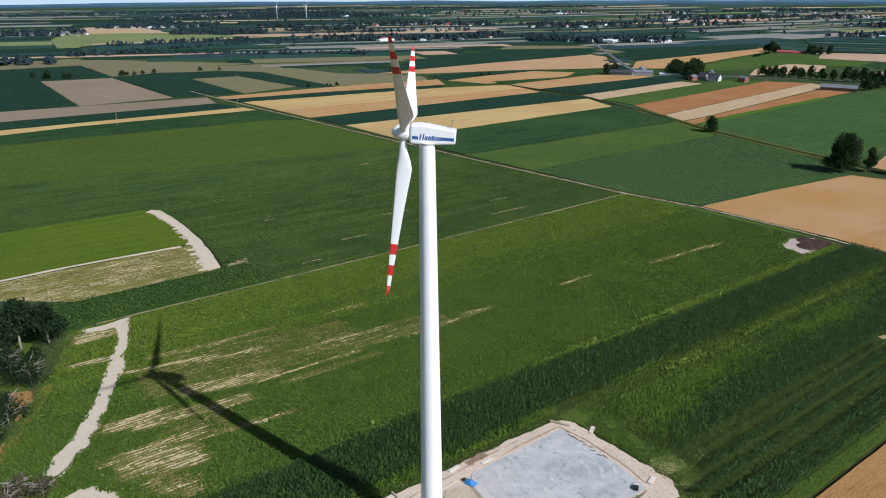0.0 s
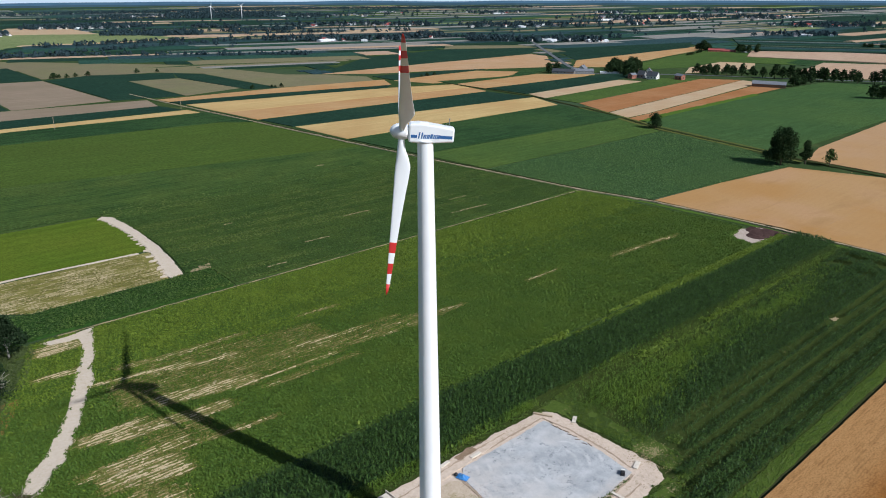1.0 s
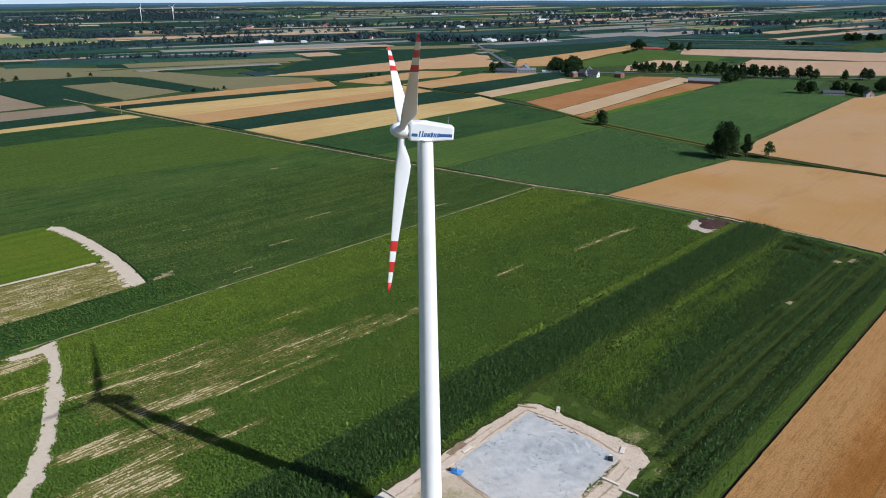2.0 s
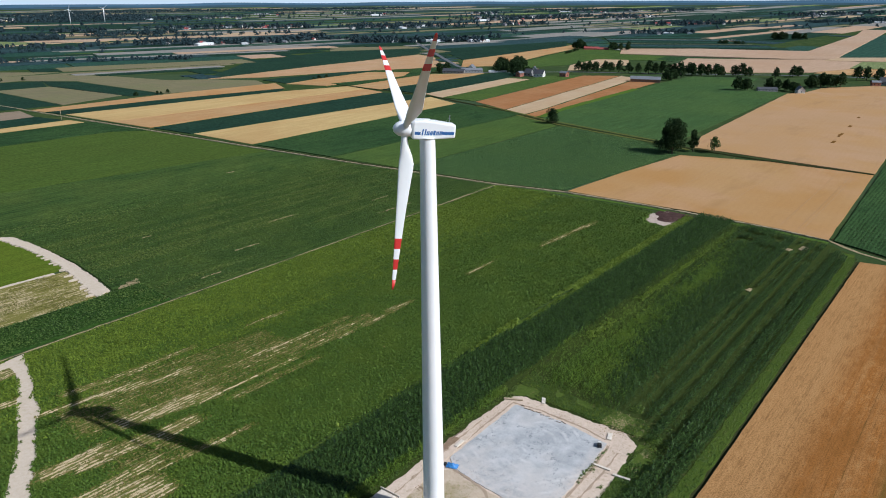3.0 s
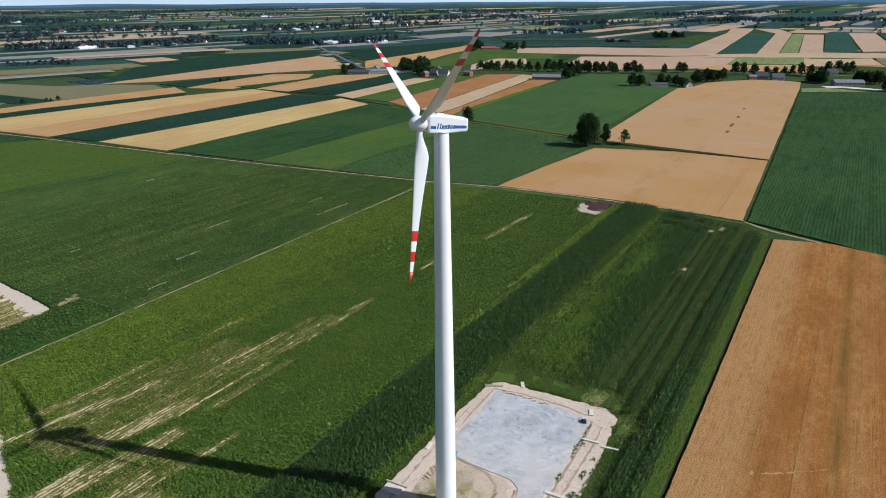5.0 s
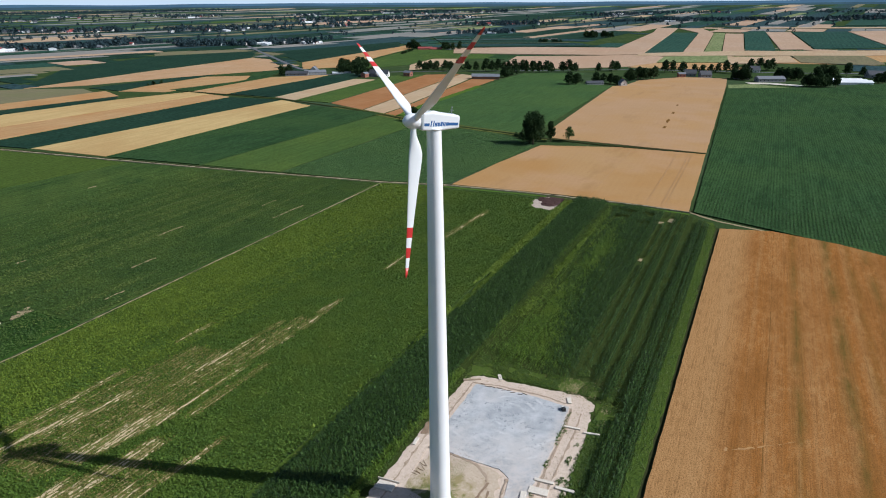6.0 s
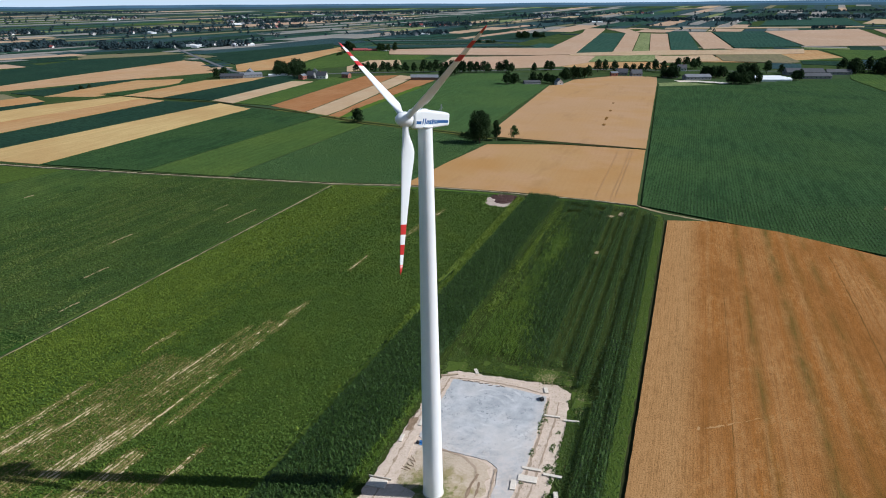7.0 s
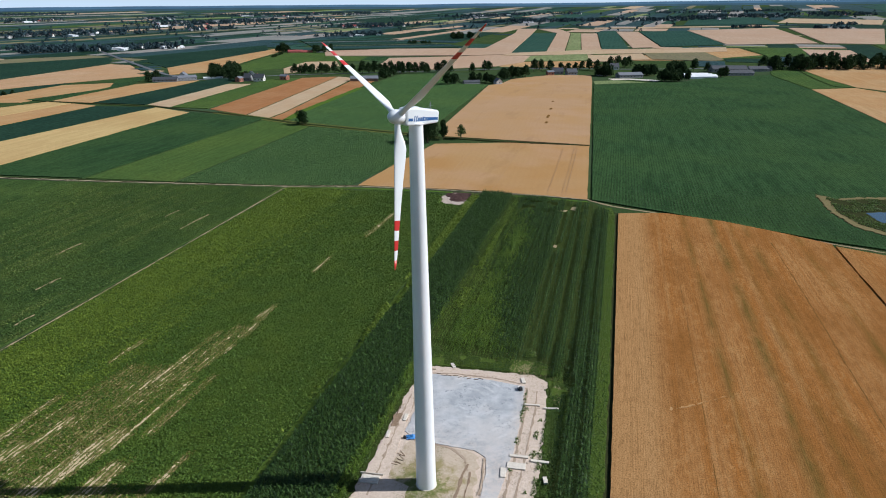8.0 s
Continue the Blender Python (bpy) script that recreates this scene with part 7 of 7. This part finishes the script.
cottage_white = building_kind("farm_house", 12, 9, 4.2, 8.6, wall_white, roof_dark)
cottage_dark = building_kind("farm_house", 14, 9, 4.0, 8.4, wall_grey, roof_dark)
cottage_grey = building_kind("farm_house", 11, 8, 4.0, 7.8, wall_white, roof_grey)
cottage_red = building_kind("farm_house", 11, 9, 4.0, 8.2, wall_white, roof_red)
cube_house = building_kind("farm_house", 10, 9, 6.0, 7.6, wall_white, roof_grey)
barn_dark = building_kind("barn", 34, 10, 3.6, 7.0, wall_grey, roof_dark, 6, False, 3.5)
barn_long = building_kind("barn", 44, 13, 3.8, 7.6, wall_grey, roof_dark, 7, False, 4.0)
barn_brown = building_kind("barn", 44, 14, 4.6, 8.2, timber_dark, roof_grey, 0, False, 4.0)
barn_grey = building_kind("barn", 36, 12, 4.0, 7.0, wall_grey, roof_grey, 7, False, 3.5)
shed_brick = building_kind("shed", 9, 6, 4.5, 6.2, wall_brick, roof_grey, 2, False, 2.2)
hall_white = building_kind("white_hall", 46, 12, 2.8, 5.2, roof_white, roof_white, 0, False, 3.0)
factory_white = building_kind("white_hall", 60, 20, 5.0, 7.5, roof_white, roof_white, 8, False, 4.0)
red_hall = building_kind("barn", 38, 13, 4.0, 7.6, wall_brick, roof_red, 5, False, 3.5)

# farmstead behind the stubble
stand_building(barn_dark, 682, 570, -62, "long dark barn behind the stubble", "barn", scale=0.8)
stand_building(barn_grey, 706, 560, -40, "grey-roofed farm building with a white gable", "barn", scale=0.75)
stand_building(cottage_grey, 722, 572, 20, "grey-roofed white farm house")
stand_building(hall_white, 730, 536, -55, "low white sheeted shelter beside the farm", "shelter", scale=0.5)
# farmyard with the dark house
stand_building(cottage_white, 722, 469, 100, "dark-roofed farm house with a white gable")
stand_building(cottage_dark, 722, 487, 96, "dark-roofed farm house wing")
stand_building(shed_brick, 708, 488, 0, "small brick shed with a white end wall", "shed")
stand_building(cottage_grey, 760, 500, 30, "white farm house among dark trees")
stand_building(shed_brick, 742, 446, 80, "red brick shed beside the lane", "shed", scale=1.1)
# long barn by the avenue
stand_building(barn_brown, 763, 351, -67, "long dark-walled barn with a grey roof beside ploughland", "barn", scale=0.76)
# farmstead at the big wheat field
stand_building(barn_dark, 774, 220, -54, "grey shed among dark farm trees", "shed", scale=0.6)
stand_building(cottage_grey, 780, 189, 30, "white-gabled farm house at the wheat corner", scale=0.9)
stand_building(cottage_dark, 929, 132, -75, "dark-roofed farm house beside the avenue")
stand_building(cottage_dark, 922, 113, -60, "dark-roofed farm house with pale chimneys")
stand_building(shed_brick, 908, 140, -60, "small dark shed beside the avenue", "shed")
# halls by the maize
stand_building(barn_grey, 912, 37, -60, "long grey-roofed farm hall behind a concrete yard", "barn", scale=0.95)
stand_building(cottage_dark, 928, 70, -75, "long dark farm house behind garden trees", scale=1.3)
stand_building(cottage_white, 1024, 58, -70, "pale farm house behind the hall")
for k in range(3):
    stand_building(hall_white, 934 + 9.5 * k, -55 + 4.4 * k, -65, "long white plastic greenhouse tunnel", "greenhouse", "greenhouse tunnels", 0.9)
stand_building(barn_long, 992, -108, -68, "long low dark barn beside the greenhouses", "barn", scale=0.95)
stand_building(barn_long, 1030, -100, -72, "big dark barn behind the low barn", "barn", scale=1.15)
stand_building(barn_dark, 1050, -145, -70, "dark shed before the woodland", "shed")
ribbon("farm_yard", [(874, 60), (884, 38), (880, 12), (872, 2)], 16, 0.6, concrete, "pale concrete farmyard before the hall", 0.5, category="yard")
# red farm
stand_building(red_hall, 1138, 618, -55, "long red-roofed farm building", "barn", scale=0.7)
stand_building(red_hall, 1147, 600, -55, "red-roofed barn with a brick wall", "barn", scale=0.55)
stand_building(hall_white, 1160, 578, -60, "small white hall beside the red farm", "shed", scale=0.35)

# ---------- villages and far woods ----------
def far_wood(x0, y0, x1, y1, depth, label, count=0, size=(0.4, 0.7), name="far_wood", knots=()):
    """A distant wood: an uneven mass of crowns, many small clumps deep."""
    d = Vector((x1 - x0, y1 - y0))
    n = count or int(d.length * depth / 520)
    rng = np.random.default_rng(int(abs(x0 + y1)))
    f, o = rng.random(n), rng.uniform(-0.5, 0.5, n) * depth
    if knots:   # most of the trees stand in clumps among the houses
        at = np.array(knots)[rng.integers(0, len(knots), n)]
        clump = rng.random(n) < 0.8
        f = np.where(clump, np.clip(at[:, 0] + rng.normal(0, 55.0 / d.length, n), 0, 1), f)
        o = np.where(clump, (at[:, 1] + rng.normal(0, 0.1, n)) * depth, o)
    q = d.normalized()
    if name == "field_trees":
        free = [not mapped(x0 + a * d.x - q.y * b, y0 + a * d.y + q.x * b) for a, b in zip(f, o)]
        f, o = f[free], o[free]
        n = len(f)
    where = np.stack((x0 + f * d.x - q.y * o, y0 + f * d.y + q.x * o, np.array([lie(a, b) for a, b in zip(x0 + f * d.x - q.y * o, y0 + f * d.y + q.x * o)])), -1)
    me = scatter(name, wood_shapes, where, rng.uniform(0, 6.28, n), rng.uniform(*size, n), far_leaf_haze)
    tagged(new(name, me), label, "wood", "", "stuff")


def crown_shape(rng):
    """One crown of a far wood: tilted sprays round a dome."""
    v, f = [], []
    for i in range(30):
        a, u = rng.uniform(0, 6.28), rng.random()
        p = np.array((7 * math.cos(a) * math.sqrt(1 - u * u), 7 * math.sin(a) * math.sqrt(1 - u * u), 3 + 12 * u * rng.uniform(0.8, 1.1)))
        m = np.array(Euler((rng.uniform(-0.4, 0.4), rng.uniform(0.4, 1.3), a)).to_matrix())
        q = np.array(((-1, -1, 0), (1, -0.8, 0), (0.9, 1, 0), (-1.1, 0.9, 0))) * rng.uniform(1.4, 2.5)
        v += list(p + q @ m.T)
        f.append((4 * i, 4 * i + 1, 4 * i + 2, 4 * i + 3))
    return np.array(v), np.array(f)


wood_shapes = [crown_shape(shape_rng) for _ in range(6)]


town_rng = random.Random(21)
FAR_HOMES = []


def joined_houses(homes):
    """Houses too far off to be picked apart: gabled blocks with overhanging roofs, joined into one mesh."""
    verts, faces, slots = [], [], []
    for x, y, turn, s, wall, roof in homes:
        c, sn, z = math.cos(turn), math.sin(turn), lie(x, y)
        l, w, low, high = 6.0 * s, 4.5 * s, 4.2 * s, 8.4 * s

        def put(a, b, h):
            verts.append((x + a * c - b * sn, y + a * sn + b * c, z + h))

        o = len(verts)
        for h in (0, low):
            for a, b in ((-l, -w), (l, -w), (l, w), (-l, w)):
                put(a, b, h)
        put(-l, 0, high)
        put(l, 0, high)
        faces += [(o, o + 1, o + 5, o + 4), (o + 2, o + 3, o + 7, o + 6), (o + 1, o + 2, o + 6, o + 9, o + 5), (o + 3, o, o + 4, o + 8, o + 7)]
        slots += [wall] * 4
        for side in (-1, 1):
            o = len(verts)
            for h in (0.25, 0.02):
                for a, b, up in ((-l - 0.5, 0, high), (l + 0.5, 0, high), (l + 0.5, side * (w + 0.5), low - 0.45), (-l - 0.5, side * (w + 0.5), low - 0.45)):
                    put(a, b, up + h)
            faces += [(o, o + 1, o + 2, o + 3), (o + 7, o + 6, o + 5, o + 4)] + [(o + i, o + (i + 1) % 4, o + 4 + (i + 1) % 4, o + 4 + i) for i in range(4)]
            slots += [roof] * 6
    me = mesh_of("far_houses", verts, faces, wall_white)
    for m in (wall_grey, roof_dark, roof_grey, roof_red):
        me.materials.append(m)
    me.polygons.foreach_set("material_index", slots)
    return me


houses = [cottage_white, cottage_grey, cottage_dark, cube_house, cottage_white, cottage_red, cube_house, cottage_grey]


def village(x0, y0, x1, y1, width, homes, trees, label="pale village house among trees", big_halls=0):
    d = Vector((x1 - x0, y1 - y0)).normalized()
    knots = [(town_rng.random(), town_rng.uniform(-0.4, 0.4)) for _ in range(3 + homes // 9)]
    spread = 45.0 / math.hypot(x1 - x0, y1 - y0)
    for i in range(homes + big_halls + 2):
        f, o = town_rng.choice(knots)
        f, o = min(1.0, max(0.0, f + town_rng.gauss(0, spread))), (o + town_rng.gauss(0, 0.12)) * width
        x, y = x0 + f * (x1 - x0) - d.y * o, y0 + f * (y1 - y0) + d.x * o
        if i >= homes:
            stand_building(town_rng.choice((factory_white, barn_grey)), x, y, town_rng.uniform(0, 180), "long pale hall in the village", "hall", "village halls", town_rng.uniform(0.55, 0.8))
        else:
            turn, size = town_rng.uniform(0, 180), town_rng.uniform(0.6, 0.95)
            if math.hypot(x, y) < 1650:
                stand_building(town_rng.choice(houses), x, y, turn, label, "house", "village houses", size)
            else:
                FAR_HOMES.append((x, y, radians(turn), size, town_rng.choice((0, 0, 0, 1)), town_rng.choice((2, 3, 3, 2, 4, 3, 2, 3))))
    far_wood(x0, y0, x1, y1, width, "dark trees among the village houses", int(trees * 3.6), (0.4, 0.85), "village_greenery", knots)


village(1010, 1100, 1050, 940, 60, 8, 30)
village(1052, 960, 1170, 890, 50, 9, 16, big_halls=5)
village(850, 1160, 1000, 1200, 60, 14, 30, big_halls=1)
village(640, 1270, 820, 1180, 50, 10, 34)
village(376, 2010, 664, 1940, 120, 26, 90, big_halls=5)
village(100, 1780, 290, 1790, 160, 24, 30, big_halls=1)
village(900, 1760, 1300, 1600, 180, 34, 50, big_halls=1)
village(1300, 1450, 1900, 1200, 220, 40, 60, big_halls=2)
village(1900, 1640, 2600, 1150, 280, 56, 80, big_halls=4)
village(2000, 900, 2300, 700, 160, 16, 40)
village(2480, 420, 2600, 120, 160, 20, 60, big_halls=1)
village(2560, 60, 2750, -260, 200, 26, 70, big_halls=2)
village(2900, 800, 3300, 300, 300, 40, 60, big_halls=4)
village(2850, -340, 3000, -800, 250, 28, 60, big_halls=1)
village(1300, 2500, 2300, 2200, 400, 60, 60, big_halls=4)
village(2500, 1900, 3300, 1300, 300, 40, 40, big_halls=3)
village(700, 2700, 1300, 2600, 250, 36, 40, big_halls=3)
village(1560, 760, 1700, 660, 60, 3, 14)
tagged(new("far_houses", joined_houses(FAR_HOMES)), "pale houses of far villages with grey and dark roofs", "houses", "", "stuff")
far_wood(1300, 1500, 2600, 700, 900, "single dark trees strewn over the plain", 110, (0.4, 0.7), "field_trees")
far_wood(2000, 500, 3400, -900, 1300, "single dark trees strewn over the plain", 160, (0.4, 0.7), "field_trees")
far_wood(300, 1500, 1700, 2300, 900, "single dark trees strewn over the plain", 130, (0.4, 0.7), "field_trees")
far_wood(966, 1045, 1020, 990, 24, "dark grove at the village edge", 40, (0.5, 0.75), "tree_line")
far_wood(1135, 920, 1172, 890, 20, "dark grove beside the village halls", 30, (0.5, 0.8), "tree_line")
far_wood(1250, 925, 1280, 903, 8, "dark field trees near the village", 7, (0.5, 0.7), "tree_line")
far_wood(860, 1235, 1030, 1130, 30, "dark trees along the village lane", 60, (0.4, 0.6), "tree_line")
far_wood(2660, 135, 2650, -80, 40, "dark copse on the far plain", 110)
far_wood(2800, -226, 2815, -260, 30, "dark copse on the far plain", 20)
far_wood(2970, -300, 2942, -483, 60, "dark copse on the far plain", 90)
far_wood(2113, -455, 2083, -540, 26, "dark copse on the far plain", 34)
far_wood(55, 1065, 140, 1040, 30, "dark distant hedge of trees", 30, (0.5, 0.75), "tree_line")
far_wood(250, 1150, 560, 960, 20, "dark distant hedge of trees", 90, (0.25, 0.5), "tree_line")
far_wood(260, 1180, 640, 1330, 16, "dark distant hedge of trees", 90, (0.25, 0.5), "tree_line")
far_wood(462, 1650, 640, 1560, 120, "dark wood beside the sunlit meadow", 260, (0.45, 0.7))
far_wood(1000, 2690, 1330, 2470, 400, "wide dark wood behind the far turbines", 420, (0.7, 1.0))
far_wood(259, 1331, 519, 1345, 14, "dark row of trees below the meadow", 60, (0.4, 0.65), "tree_line")
far_wood(700, 1580, 905, 1590, 60, "dark groves behind the strips", 80, (0.45, 0.75), "tree_line")
far_wood(745, 1836, 801, 1725, 50, "dark grove behind the meadow", 50, (0.5, 0.8), "tree_line")
far_wood(170, 1150, 270, 1140, 30, "dark bushes beside the fallow", 40, (0.4, 0.6), "tree_line")
far_wood(700, 1480, 1100, 1380, 60, "dark wood behind the village")
far_wood(500, 2500, 1400, 2350, 160, "dark distant wood under the horizon")
far_wood(-200, 3100, 1500, 3200, 260, "dark distant wood under the horizon")
far_wood(1400, 3400, 3000, 2700, 260, "dark distant wood under the horizon")
far_wood(3000, 1900, 3500, 1200, 140, "dark distant wood on the plain")
far_wood(2370, 545, 2480, 410, 50, "dark copse on the far plain", 60)
far_wood(2560, 335, 2640, 240, 50, "dark copse on the far plain", 50)
far_wood(2140, -250, 2150, -330, 30, "dark copse on the far plain", 24)
far_wood(2270, -550, 2290, -620, 30, "dark copse on the far plain", 24)
far_wood(3300, -100, 3500, -700, 110, "dark distant wood on the plain")
far_wood(2200, 1400, 2500, 1250, 70, "dark copse on the far plain")
far_wood(1180, -420, 1300, -800, 60, "dark wood beyond the stubble", 120, (0.7, 1.0))


# ---------- far turbines and roadside poles ----------
def far_turbine(x, y, angle):
    e = tagged(empty("distant_turbine", x, y, 0, 35), "small white wind turbine far across the plain", "wind turbine", "distant turbines")
    part("tower", ring_loft(bmesh.new(), [circle(1.1, 0, 16), circle(0.7, 40, 16)]), tower_white, e, smooth=True)
    part("nacelle", solid_box(-3.4, -0.9, 40, 1.2, 0.9, 42, 0.3), tower_white, e)
    for k in range(3):
        bm = ring_loft(bmesh.new(), [[(1.3 + p[0] * 0.35, p[1], r) for p in circle(c, 0, 10)] for r, c in ((0.4, 0.5), (3.5, 0.8), (17, 0.2))])
        b = part("blade", bm, blade_white, e)
        b.matrix_basis = pose(0, 0, 41, angle + 120 * k, 0, 0)


far_turbine(985, 2300, 15)
far_turbine(1108, 2335, 50)


def pole(x, y, rz):
    e = tagged(empty("utility_pole", x, y, 0, rz), "slim wooden utility pole beside the field strip", "pole", "utility poles")
    part("post", ring_loft(bmesh.new(), [circle(0.16, 0, 10), circle(0.11, 9.0, 10)]), timber, e)
    part("crossarm", solid_box(-0.8, -0.06, 8.4, 0.8, 0.06, 8.55), timber_dark, e)


pole(104, 541, 20)
pole(207, 578, 40)


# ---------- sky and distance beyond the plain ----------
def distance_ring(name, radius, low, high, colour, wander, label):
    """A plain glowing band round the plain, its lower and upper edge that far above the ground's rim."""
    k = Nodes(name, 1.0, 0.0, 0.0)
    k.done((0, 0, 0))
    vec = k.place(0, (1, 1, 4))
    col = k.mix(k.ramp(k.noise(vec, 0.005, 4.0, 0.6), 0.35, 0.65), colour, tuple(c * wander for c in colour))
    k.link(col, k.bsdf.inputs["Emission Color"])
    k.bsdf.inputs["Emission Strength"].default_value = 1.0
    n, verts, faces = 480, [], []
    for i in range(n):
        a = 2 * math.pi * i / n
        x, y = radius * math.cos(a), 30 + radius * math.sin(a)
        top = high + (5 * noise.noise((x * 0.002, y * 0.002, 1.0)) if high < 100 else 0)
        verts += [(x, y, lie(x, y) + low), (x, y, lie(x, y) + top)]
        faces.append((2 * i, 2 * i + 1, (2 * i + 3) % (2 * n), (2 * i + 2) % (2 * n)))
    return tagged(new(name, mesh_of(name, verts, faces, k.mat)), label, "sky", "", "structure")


# horizon haze is painted straight into these glow colours
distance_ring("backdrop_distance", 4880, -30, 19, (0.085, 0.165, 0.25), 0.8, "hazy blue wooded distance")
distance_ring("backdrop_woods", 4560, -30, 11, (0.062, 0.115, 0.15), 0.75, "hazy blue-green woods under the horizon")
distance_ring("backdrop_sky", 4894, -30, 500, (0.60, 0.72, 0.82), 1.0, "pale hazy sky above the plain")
